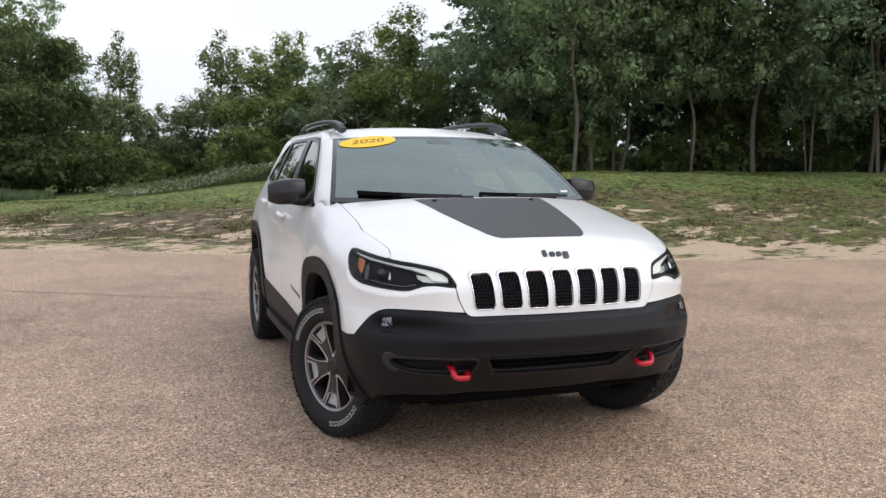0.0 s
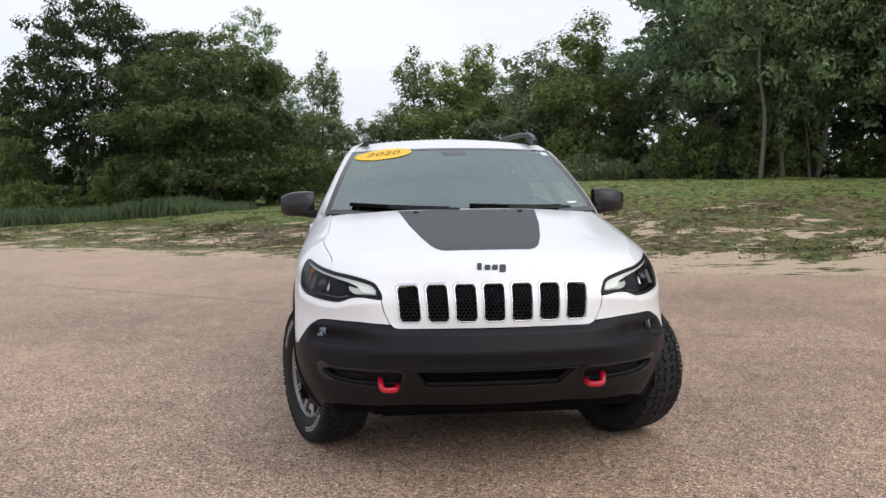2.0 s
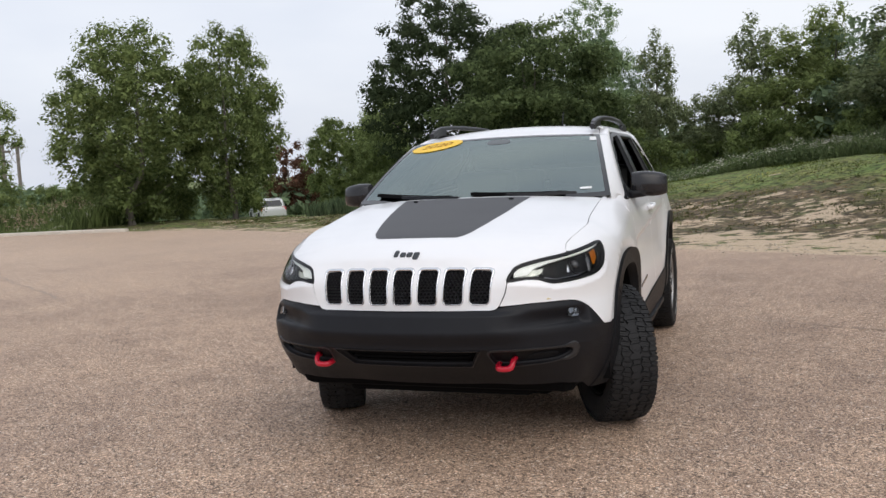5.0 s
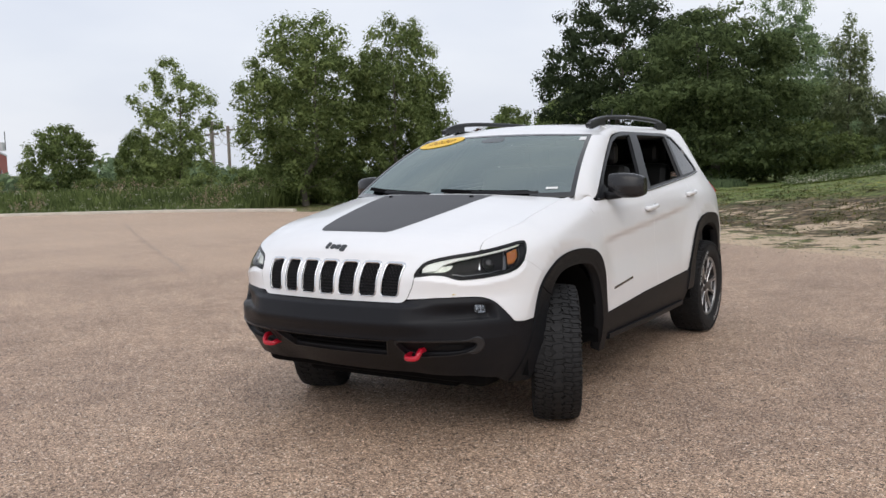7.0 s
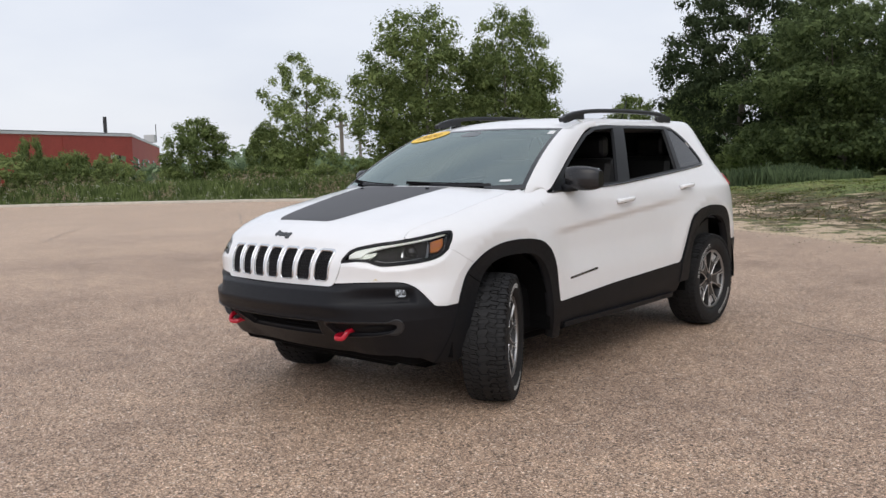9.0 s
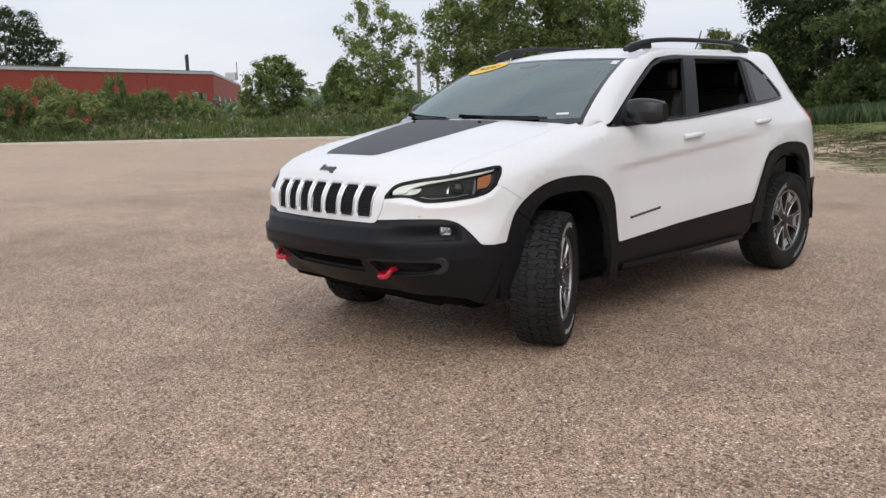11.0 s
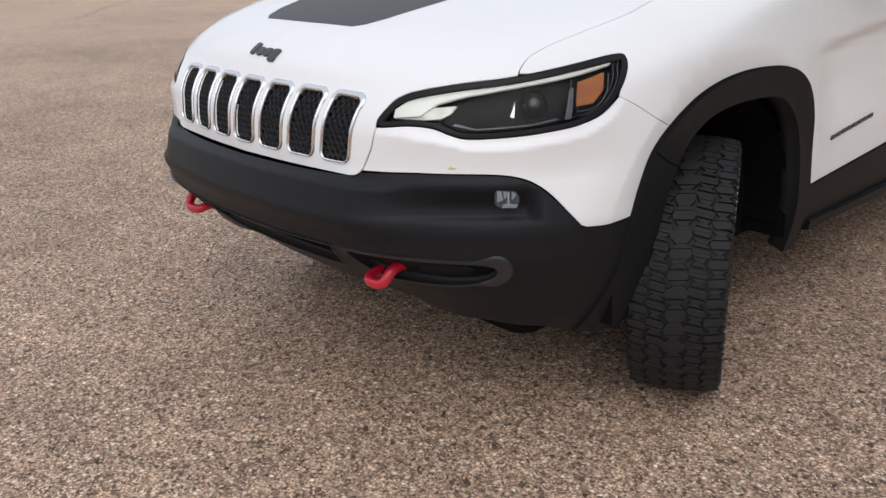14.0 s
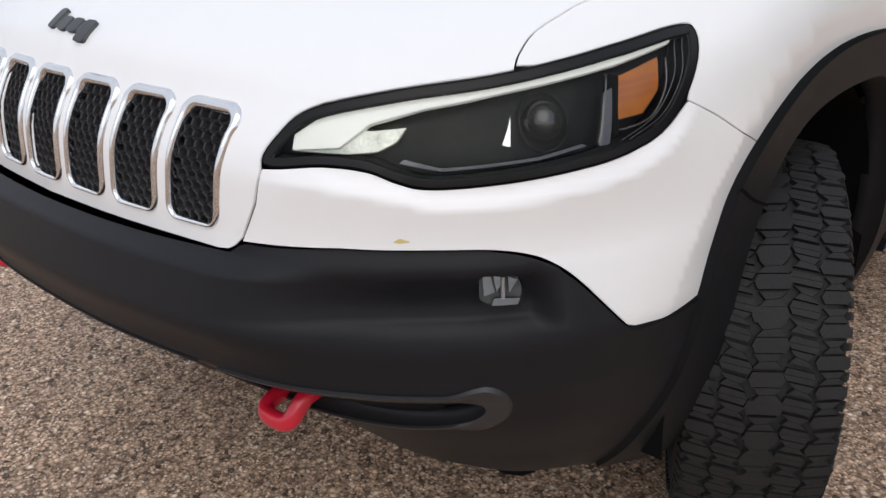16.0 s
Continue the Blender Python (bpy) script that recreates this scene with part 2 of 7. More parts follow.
def skin(poly, surf, step=0.03, holes=(), gap=0.0015, depth=0.012):
    """A curved panel: the outline, in the surface's own two coordinates, filled, laid on the surface, with folded-in edges."""
    rings = [resample(inset(poly, gap), step)] + [resample(h, step * 0.7) for h in holes]
    lo, hi = rings[0].min(0), rings[0].max(0)
    gx, gy = np.meshgrid(np.arange(lo[0] + step / 2, hi[0], step), np.arange(lo[1] + step / 2, hi[1], step))
    g = np.stack([gx.ravel(), gy.ravel()], 1)
    ok = inside(rings[0], g) & (near(rings[0], g) > step * 0.45)
    for r in rings[1:]:
        ok &= ~inside(r, g) & (near(r, g) > step * 0.35)
    g = g[ok]
    pts, edges = [], []
    for r in rings:
        k = len(pts)
        edges += [(k + i, k + (i + 1) % len(r)) for i in range(len(r))]
        pts += list(r)
    pts += list(g)
    v2, _, f2, *_ = delaunay_2d_cdt([Vector(p) for p in pts], edges, [], 0, 1e-6)
    v2 = np.array([tuple(v) for v in v2])
    f2 = np.array([tuple(f) for f in f2])
    cen = v2[f2].mean(1)
    keep = inside(rings[0], cen)
    for r in rings[1:]:
        keep &= ~inside(r, cen)
    f2 = f2[keep]
    a, b, c = v2[f2[:, 0]], v2[f2[:, 1]], v2[f2[:, 2]]
    turn = (b[:, 0] - a[:, 0]) * (c[:, 1] - a[:, 1]) - (b[:, 1] - a[:, 1]) * (c[:, 0] - a[:, 0])
    f2[turn < 0] = f2[turn < 0][:, ::-1]
    e = 1e-3
    p3 = surf(v2[:, 0], v2[:, 1])
    da = surf(v2[:, 0] + e, v2[:, 1]) - surf(v2[:, 0] - e, v2[:, 1])
    db = surf(v2[:, 0], v2[:, 1] + e) - surf(v2[:, 0], v2[:, 1] - e)
    nr = np.cross(da, db)
    nr /= np.linalg.norm(nr, axis=1)[:, None] + 1e-12
    verts, faces, norms = list(p3), [tuple(f) for f in f2], list(nr)
    if depth:
        seen = {}
        for f in faces:
            for i in range(3):
                seen[(f[i], f[(i + 1) % 3])] = 1
        rim = [(i, j) for i, j in seen if (j, i) not in seen]
        side, made = {}, {}
        for i, j in rim:
            w = np.cross(p3[j] - p3[i], nr[i])
            w /= np.linalg.norm(w) + 1e-12
            side[i], side[j] = side.get(i, 0) + w, side.get(j, 0) + w
        for i in side:
            w = side[i] / (np.linalg.norm(side[i]) + 1e-12)
            made[i] = len(verts)
            verts.append(p3[i] - nr[i] * depth)
            norms.append(w)
        faces += [(j, i, made[i], made[j]) for i, j in rim]
    return np.array(verts), faces, np.array(norms)


def panel(name, poly, surf, mat, parent, label="", side=1, **how):
    v, f, n = skin(poly, surf, **how)
    if side < 0:
        v, n, f = v * (-1, 1, 1), n * (-1, 1, 1), [q[::-1] for q in f]
    ob = raw(name, v, f, mat, parent, label, smooth=True)
    ob.data.normals_split_custom_set_from_vertices([tuple(x) for x in n])
    return ob


def sweep(path, section, closed=False, up=(0, 0, 1)):
    """Verts and faces of a section (list of side, up) carried along a path."""
    p = np.array(path, float)
    k = len(section)
    t = np.roll(p, -1, 0) - np.roll(p, 1, 0)
    if not closed:
        t[0], t[-1] = p[1] - p[0], p[-1] - p[-2]
    t /= np.linalg.norm(t, axis=1)[:, None] + 1e-12
    ups = np.broadcast_to(np.array(up, float), p.shape)
    s = np.cross(t, ups)
    s /= np.linalg.norm(s, axis=1)[:, None] + 1e-9
    u = np.cross(s, t)
    sec = np.array(section, float)
    v = (p[:, None] + s[:, None] * sec[None, :, :1] + u[:, None] * sec[None, :, 1:]).reshape(-1, 3)
    m = len(p)
    f = []
    for i in range(m if closed else m - 1):
        for j in range(k):
            a, b = i * k + j, i * k + (j + 1) % k
            c, d = ((i + 1) % m) * k + (j + 1) % k, ((i + 1) % m) * k + j
            f.append((a, b, c, d))
    if not closed:
        f += [tuple(range(k))[::-1], tuple((m - 1) * k + j for j in range(k))]
    return v, f


def circle(r, n=8, squash=1.0):
    return [(r * math.cos(2 * math.pi * i / n), r * squash * math.sin(2 * math.pi * i / n)) for i in range(n)]


def box_bm(sx, sy, sz, bevel=0.0, place=(0, 0, 0), turn=None, segments=2):
    bm = bmesh.new()
    bmesh.ops.create_cube(bm, size=1)
    bmesh.ops.scale(bm, vec=(sx, sy, sz), verts=bm.verts)
    if bevel:
        bmesh.ops.bevel(bm, geom=bm.edges[:], offset=bevel, segments=segments, affect="EDGES", profile=0.5)
    if turn is not None:
        bmesh.ops.transform(bm, matrix=turn, verts=bm.verts)
    bmesh.ops.translate(bm, vec=place, verts=bm.verts)
    return bm


def loft(rows):
    """Verts and quads through rows of equally many points."""
    m, k = len(rows), len(rows[0])
    v = np.array(rows, float).reshape(-1, 3)
    f = [(i * k + j, i * k + j + 1, (i + 1) * k + j + 1, (i + 1) * k + j) for i in range(m - 1) for j in range(k - 1)]
    return v, f


def revolve(profile, n=48):
    """A profile of (radius, along x) turned about the x axis."""
    rows = []
    for i in range(n + 1):
        a = 2 * math.pi * i / n
        rows.append([(x, r * math.cos(a), r * math.sin(a)) for r, x in profile])
    v, f = loft(rows)
    k = len(profile)
    v = v[:-k]
    f = [tuple(i % (n * k) for i in q) for q in f]
    return v, f


def join(pieces):
    v, f = [], []
    for pv, pf in pieces:
        k = len(v)
        v += [tuple(x) for x in pv]
        f += [tuple(i + k for i in q) for q in pf]
    return np.array(v), f

# ---- the car: nose towards -y, its left side towards +x, front axle at y = 0 ----
OUTLINE = spline([(-.2, -.938), (0, -.945), (.2, -.938), (.41, -.91), (.53, -.88), (.63, -.83), (.70, -.78), (.77, -.715), (.83, -.635), (.875, -.545),
                  (.905, -.43), (.918, -.25), (.922, 0), (.926, .6), (.928, 1.2), (.925, 2.0), (.912, 2.8), (.882, 3.22), (.81, 3.44), (.66, 3.55),
                  (.4, 3.60), (0, 3.62), (-.3, 3.61)], 40)
ALONG = np.concatenate([[0], np.cumsum(np.linalg.norm(np.diff(OUTLINE, axis=0), axis=1))])
ALONG -= ALONG[40]
_t = np.gradient(OUTLINE, axis=0)
_t /= np.linalg.norm(_t, axis=1)[:, None]
OUTWARD = np.stack([_t[:, 1], -_t[:, 0]], 1)
REAR_END = float(ALONG[-41])
NOSE = spline([(.20, .16), (.27, .09), (.34, .03), (.42, 0), (.50, -.022), (.60, -.031), (.645, -.034), (.68, -.026), (.74, -.010), (.78, 0), (.88, .008), (.95, .04), (1.01, .075), (1.06, .13), (1.1, .2)], 8)
FLANK = spline([(.20, .08), (.30, .045), (.40, .015), (.50, .0), (.65, -.002), (.80, -.004), (.95, 0), (1.05, .012), (1.12, .026), (1.19, .055), (1.25, .085),
                (1.32, .12), (1.45, .185), (1.57, .248), (1.63, .29), (1.67, .35), (1.70, .47)], 8)


def shell(s, z, out=0.0):
    """The car's lower skin: s metres round the plan from the nose's middle, z up, out metres off the skin."""
    s, z = np.asarray(s, float), np.asarray(z, float)
    sign, s = np.where(s < 0, -1.0, 1.0), np.abs(s)
    p = np.stack([np.interp(s, ALONG, OUTLINE[:, k]) for k in (0, 1)], -1)
    n = np.stack([np.interp(s, ALONG, OUTWARD[:, k]) for k in (0, 1)], -1)
    n /= np.linalg.norm(n, axis=-1, keepdims=True)
    k = ease(.85, 1.35, s)
    ins = np.interp(z, NOSE[:, 0], NOSE[:, 1]) * (1 - k) + np.interp(z, FLANK[:, 0], FLANK[:, 1]) * k
    ins = ins + np.clip(.572 - z, 0, .4) * (.95 - .75 * ease(.35, .95, s)) * (1 - ease(1.0, 1.25, s))
    y = p[..., 1]
    shoulder = 1.01 + (y + .66) * .205
    ins = ins + (.015 + .085 * ease(-.7, -.1, y)) * (1 - ease(.40, .62, y)) * np.clip((z - shoulder + .13) / .13, 0, 1.6) ** 2.2
    line = .95 + (s - 2.06) * .066
    ins = ins + .022 * ease(0, .055, line + .012 - z) * ease(.62, .84, z) * ease(1.98, 2.35, s) * (1 - ease(3.5, 4.1, s))
    for cs, cz, r in ((1.63, .42, .585), (4.38, .42, .62)):
        d = np.hypot(s - cs, z - cz) - r
        ins = ins - .014 * np.where(d < 0, np.clip(1 + d / .10, 0, 1), np.clip(1 - d / .17, 0, 1) ** 1.5) * ease(.55, .75, z)
    ins = ins + np.clip(z - 1.12, 0, 1) * .42 * ease(4.55, 5.3, s)
    # a ridge under the headlamp, sharp above and fading out below
    under = np.interp(s, (.50, .60, .70, .745, .84, .93, 1.02, 1.094, 1.152), (.868, .865, .850, .838, .838, .846, .858, .884, .93)) - z
    ins = ins - .009 * ease(-.022, .006, under) * np.exp(-np.clip(under - .006, 0, 1) / .05) * ease(.46, .60, s) * (1 - ease(1.04, 1.20, s))
    ins = ins - out
    xy = p - n * ins[..., None]
    return np.stack([xy[..., 0] * sign, xy[..., 1], z + 0 * s], -1)


def off(o):
    return lambda s, z: shell(s, z, o)


HOOD_LINE = spline([(-.946, .752), (-.945, .80), (-.938, .86), (-.925, .895), (-.895, .945), (-.866, 1.000), (-.80, 1.045), (-.712, 1.082), (-.5, 1.128),
                    (-.3, 1.168), (-.1, 1.207), (.06, 1.233), (.13, 1.243)], 12)
HOOD_LEN = np.concatenate([[0], np.cumsum(np.linalg.norm(np.diff(HOOD_LINE, axis=0), axis=1))])
HOOD_SWEEP = spline([(0, 0), (.2, .010), (.43, .034), (.584, .050), (.70, .085), (.80, .130)], 8)


# outlines of the car's panels, in the skin's (s, z)
LAMP = spline([(.514, .884), (.530, .922), (.575, .953), (.70, .976), (.875, .993), (1.04, 1.013), (1.165, 1.027), (1.192, 1.017), (1.152, .962), (1.094, .910),
        (1.02, .884), (.93, .872), (.84, .865), (.745, .862), (.70, .872), (.66, .885), (.60, .889)], 5, closed=True)
SEAM = [tuple(q) for q in spline([(.875, .9945), (.888, 1.012), (.925, 1.034), (1.0, 1.054), (1.10, 1.072), (1.30, 1.106), (1.55, 1.151), (1.80, 1.194), (1.90, 1.210)], 4)]
ARCH_F = [(1.165, .634), (1.195, .71), (1.235, .785), (1.305, .842), (1.42, .896), (1.55, .925), (1.70, .934), (1.86, .924), (1.95, .898), (2.02, .845), (2.07, .765), (2.10, .66), (2.125, .53)]
ARCH_FI = [(2.043, .53), (2.02, .64), (1.985, .725), (1.93, .79), (1.85, .835), (1.70, .850), (1.56, .847), (1.455, .825), (1.375, .775), (1.325, .70), (1.290, .62)]
ARCH_F, ARCH_FI = ([tuple(q) for q in spline(k, 4)] for k in (ARCH_F, ARCH_FI))
ARCH_R = [(3.822, .578), (3.90, .73), (3.975, .868), (4.05, .926), (4.17, .960), (4.35, .976), (4.52, .970), (4.64, .938), (4.72, .860), (4.76, .78), (4.82, .60)]
ARCH_RI = [(4.72, .56), (4.685, .70), (4.63, .80), (4.55, .865), (4.42, .893), (4.28, .888), (4.15, .855), (4.06, .79), (4.00, .70), (3.955, .58)]
ARCH_R, ARCH_RI = ([tuple(q) for q in spline(k, 4)] for k in (ARCH_R, ARCH_RI))
WINDOW = [(2.15, 1.187), (2.32, 1.292), (2.55, 1.42), (2.83, 1.560), (2.98, 1.603), (3.15, 1.621), (4.09, 1.619), (4.23, 1.600), (4.385, 1.490), (4.485, 1.350), (4.482, 1.318),
          (4.43, 1.298), (4.21, 1.279), (3.98, 1.262), (3.40, 1.224), (2.87, 1.197)]
WINDOW = rounded(WINDOW, .06)


def bonnet_plain(x, v, out=0.0):
    x, v = np.asarray(x, float), np.asarray(v, float)
    y0, z0 = np.interp(v, HOOD_LEN, HOOD_LINE[:, 0]), np.interp(v, HOOD_LEN, HOOD_LINE[:, 1])
    a = np.abs(x)
    back = ease(.25, 1.15, v)
    sweep_y = np.interp(a, HOOD_SWEEP[:, 0], HOOD_SWEEP[:, 1]) * (1 - back) + .20 * (a / .77) ** 2 * back
    drop = .035 * (a / .77) ** 2.4 * ease(.12, .40, v)
    bulge = .004 * (1 - ease(.26, .52, a - .10 * back)) * ease(.30, .6, v)
    dy = np.interp(v + .01, HOOD_LEN, HOOD_LINE[:, 0]) - np.interp(v - .01, HOOD_LEN, HOOD_LINE[:, 0])
    dz = np.interp(v + .01, HOOD_LEN, HOOD_LINE[:, 1]) - np.interp(v - .01, HOOD_LEN, HOOD_LINE[:, 1])
    h = np.hypot(dy, dz) + 1e-9
    return np.stack([x + 0 * v, y0 + sweep_y - dz / h * (out + bulge), z0 - drop + dy / h * (out + bulge)], -1)


# the bonnet's edge runs along the grille side, over the headlamp and up the fender; the skin is eased onto it
HOOD_EDGE_SZ = np.array([(.462, .752), (.472, .775), (.498, .830), (.510, .876)] + [tuple(q) for q in inset(LAMP, -.002)[1:20]] + SEAM)
HOOD_EDGE = shell(*HOOD_EDGE_SZ.T)
_vv = np.linspace(0, float(HOOD_LEN[-1]), 400)
edge_v = []
for q in HOOD_EDGE:
    c = bonnet_plain(np.full(400, q[0]), _vv)
    edge_v.append(_vv[np.argmin(np.hypot(c[:, 1] - q[1], c[:, 2] - q[2]))])
edge_v = np.maximum.accumulate(np.array(edge_v)) + np.arange(len(edge_v)) * 1e-4
edge_x = HOOD_EDGE[:, 0]
EDGE_SHIFT = HOOD_EDGE - bonnet_plain(edge_x, edge_v)


def bonnet(x, v, out=0.0):
    """The bonnet and grille skin: x across, v metres along it from the grille's foot up and back."""
    p = bonnet_plain(x, v, out)
    w = np.clip(np.abs(p[..., 0]) / np.interp(v, edge_v, edge_x), 0, 1.05) ** 3.0
    return p + np.stack([0 * w] + [w * np.interp(v, edge_v, EDGE_SHIFT[:, k]) for k in (1, 2)], -1)


def bonnet_v(y):
    """How far along the bonnet its middle line has the given y."""
    return float(np.interp(y, HOOD_LINE[20:, 0], HOOD_LEN[20:]))


def windscreen(a, b, out=0.0):
    """The windscreen: a from -1 to 1 across, b from 0 to 1 up."""
    a, b = np.asarray(a, float), np.asarray(b, float)
    x = a * (.800 + (.642 - .800) * b)
    y = (.13 + .27 * a ** 2) * (1 - b) + (.955 + .10 * a ** 2) * b
    z = (1.222 + .006 * a ** 2) * (1 - b) + (1.612 - .018 * a ** 2) * b
    bow = .028 * 4 * b * (1 - b)
    return np.stack([x, y - (bow + out) * .5, z + (bow + out) * .86], -1)


def roof_skin(x, y, out=0.0):
    x, y = np.asarray(x, float), np.asarray(y, float)
    f = np.interp(y - .10 * (x / .645) ** 2, ROOF[:, 0], ROOF[:, 1])
    return np.stack([x, y, f - .036 * (x / .6) ** 2 + out], -1)


ROOF = spline([(.94, 1.605), (1.02, 1.632), (1.15, 1.660), (1.35, 1.684), (1.7, 1.698), (2.2, 1.700), (2.8, 1.688), (3.3, 1.652), (3.4, 1.64)], 8)

car = empty("car", (0, 0, 0), "white compact sport utility car with black cladding and red tow hooks", "car")
body = part("body", box_bm(1.50, 3.9, .34, .05, (0, 1.33, .46)), DARK, car, "dark underbody")

CORNER = [tuple(q) for q in spline([(.62, .778), (.774, .778), (.835, .774), (.882, .762), (.916, .743), (.945, .717), (.975, .683), (1.008, .644)], 5)]
for side in (1, -1):
    lamp = [tuple(q) for q in inset(LAMP, -.001)]
    fascia = ([(.470, .770), (.500, .830), (.512, .880)] + lamp[44:84][::-1] + [(1.134, .936), (1.185, .908), (1.245, .870)] + [q for q in ARCH_F if q[0] <= 1.306][::-1]
              + [(1.075, .632), (1.022, .638)] + CORNER[::-1])
    panel("front_fascia", fascia, shell, WHITE, car, side=side, step=.010, depth=.005)
    panel("inner_fascia", fascia, off(-.02), DARK, car, side=side, step=.06, depth=0)
    fender = ([(1.134, .936)] + lamp[21:42][::-1] + SEAM[1:] + [(1.95, 1.216), (2.02, 1.226), (2.115, 1.215), (2.115, .60)]
              + [q for q in ARCH_F if 1.306 < q[0] <= 2.108][::-1] + [(1.305, .841), (1.245, .870), (1.185, .908)])
    panel("fender", fender, shell, WHITE, car, side=side, step=.028, depth=.005, gap=.0011)
    panel("inner_fender", fender, off(-.02), DARK, car, side=side, step=.06, depth=0)
    front_door = [(2.115, 1.185), (2.115, .60), (2.125, .53), (2.16, .503), (2.80, .541), (3.09, .551), (3.075, 1.0), (3.07, 1.207), (2.87, 1.195), (2.15, 1.183)]
    door = panel("front_door", front_door, shell, WHITE, car, side=side, step=.022)
    rear_door = [(3.09, .551), (3.79, .574), (3.822, .60), (3.90, .74), (3.975, .878), (4.03, .935), (4.04, 1.05), (4.00, 1.262), (3.40, 1.222), (3.07, 1.207), (3.075, 1.0)]
    door2 = panel("rear_door", rear_door, shell, WHITE, car, side=side, step=.022)
    quarter = [(4.00, 1.263), (4.04, 1.05), (4.03, .935), (4.05, .928), (4.17, .961), (4.35, .977), (4.52, .971), (4.64, .939), (4.72, .861), (4.76, .78), (4.82, .66), (5.20, .66),
               (5.20, 1.45), (5.0, 1.58), (4.80, 1.635), (4.55, 1.665), (4.02, 1.672), (2.90, 1.672), (2.98, 1.606), (3.15, 1.624), (4.09, 1.622), (4.205, 1.607), (4.335, 1.492), (4.495, 1.318), (4.43, 1.292), (4.21, 1.276)]
    panel("rear_quarter", quarter, shell, WHITE, car, side=side, step=.035)
    panel("quarter_lining", inset(np.array(quarter), .003), off(-.022), CABIN, car, side=side, step=.08, depth=0)
    # black cladding round the arches and along the sill
    front_flare = [(1.06, .30), (1.11, .45)] + ARCH_F + [(2.15, .40), (2.185, .27), (2.10, .27), (2.07, .40)] + ARCH_FI + [(1.245, .47), (1.20, .30)]
    panel("front_arch_cladding", front_flare, off(.016), CLAD, car, side=side, step=.025, depth=.06)
    rear_flare = ARCH_R + [(4.86, .42), (4.76, .42)] + ARCH_RI + [(3.93, .42), (3.78, .42)]
    panel("cladding_seam", [(1.238, .790), (1.300, .752), (1.350, .728), (1.350, .723), (1.298, .747), (1.234, .785)], off(.0172), DARK, car, side=side, step=.02, depth=.001, gap=0)
    panel("rear_arch_cladding", rear_flare, off(.016), CLAD, car, side=side, step=.03, depth=.06)
    sill = [(2.13, .52), (2.16, .503), (2.80, .541), (3.30, .558), (3.80, .574), (3.85, .50), (3.78, .36), (3.70, .335), (2.20, .335), (2.16, .40)]
    panel("sill_cladding", sill, off(.008), CLAD, car, side=side, step=.04, depth=.06)
    step_v, step_f = sweep([(side * .885, .62, .345), (side * .895, 1.3, .338), (side * .885, 2.1, .335)], [(-.05, -.03), (.035, -.012), (.04, .02), (-.05, .03)])
    raw("sill_rail", step_v, step_f, CLAD, car)

    # headlamp
    bowl = panel("headlamp", inset(np.array(LAMP), .004), off(-.045), LAMPBLACK, car, "headlamp with dark bezel, frosted light pipe and amber marker", side=side, step=.02, depth=0)
    wall_o, wall_i = shell(*resample(LAMP, .02).T), shell(*resample(LAMP, .02).T, -.05)
    wv, wf = loft([np.vstack([q, q[:1]]) for q in (wall_o * (side, 1, 1), wall_i * (side, 1, 1))])
    raw("surround", wv, wf, RIMBLACK, bowl, smooth=True)
    ring = LAMP
    panel("rim", ring, off(-.001), RIMBLACK, bowl, side=side, step=.012, holes=[inset(ring, .011)], depth=.012)
    panel("lens", inset(ring, .009), off(-.003), LENS, bowl, side=side, step=.02, depth=0).visible_shadow = False
    pipe = [(.548, .920), (.590, .944), (.70, .963), (.875, .980), (1.04, .999), (1.155, 1.013), (1.150, 1.005), (1.04, .987), (.93, .974), (.84, .964), (.74, .951), (.66, .934), (.62, .906), (.548, .900)]
    panel("light_pipe", pipe, off(-.014), LIGHTPIPE, bowl, "frosted light strip, switched off", side=side, step=.015, depth=.012)
    cup = [(.545, .897), (.548, .918), (.60, .935), (.66, .926), (.715, .930), (.70, .912), (.672, .900), (.63, .896)]
    panel("reflector", cup, off(-.022), LAMPCUP, bowl, side=side, step=.012, depth=.01)
    for q in (.30, .52, .74):
        rib = [(1.040 + .012 * q, .926 + .044 * q), (1.115 + .025 * q - .012, .945 + .042 * q - .012), (1.115 + .025 * q - .012, .949 + .042 * q - .012), (1.041 + .012 * q, .930 + .044 * q)]
        panel("marker_rib", rib, off(-.0345), RIBAMBER, bowl, side=side, step=.02, depth=.002, gap=0)
    mark = [(1.020, .914), (1.040, .968), (1.138, .988), (1.120, .945), (1.082, .918)]
    panel("amber_marker", mark, off(-.036), AMBER, bowl, side=side, step=.02, depth=.008)
    ww_, wf_ = loft([shell(np.array((1.012, 1.020, 1.034)), np.array((.906, .940, .976)), o_) * (side, 1, 1) for o_ in (-.006, -.040)])
    raw("marker_wall", ww_, wf_, LAMPBLACK, bowl, "black wall beside the marker")
    blade = [(.985, .893), (1.012, .960), (1.026, .964), (1.002, .893)]
    panel("bezel_blade", blade, off(-.014), LAMPTRIM, bowl, side=side, step=.02, depth=.02)
    shelf = [(.70, .885), (.76, .873), (.90, .880), (.975, .892), (.965, .897), (.90, .887), (.76, .880), (.71, .892)]
    panel("bezel_line", shelf, off(-.028), LAMPTRIM, bowl, side=side, step=.02, depth=.004)
    # fine grey steps of the bezel round the lamp's outer end
    end = spline([(1.118, 1.016), (1.172, 1.020), (1.160, .998), (1.138, .962), (1.092, .922), (1.03, .898)], 8)
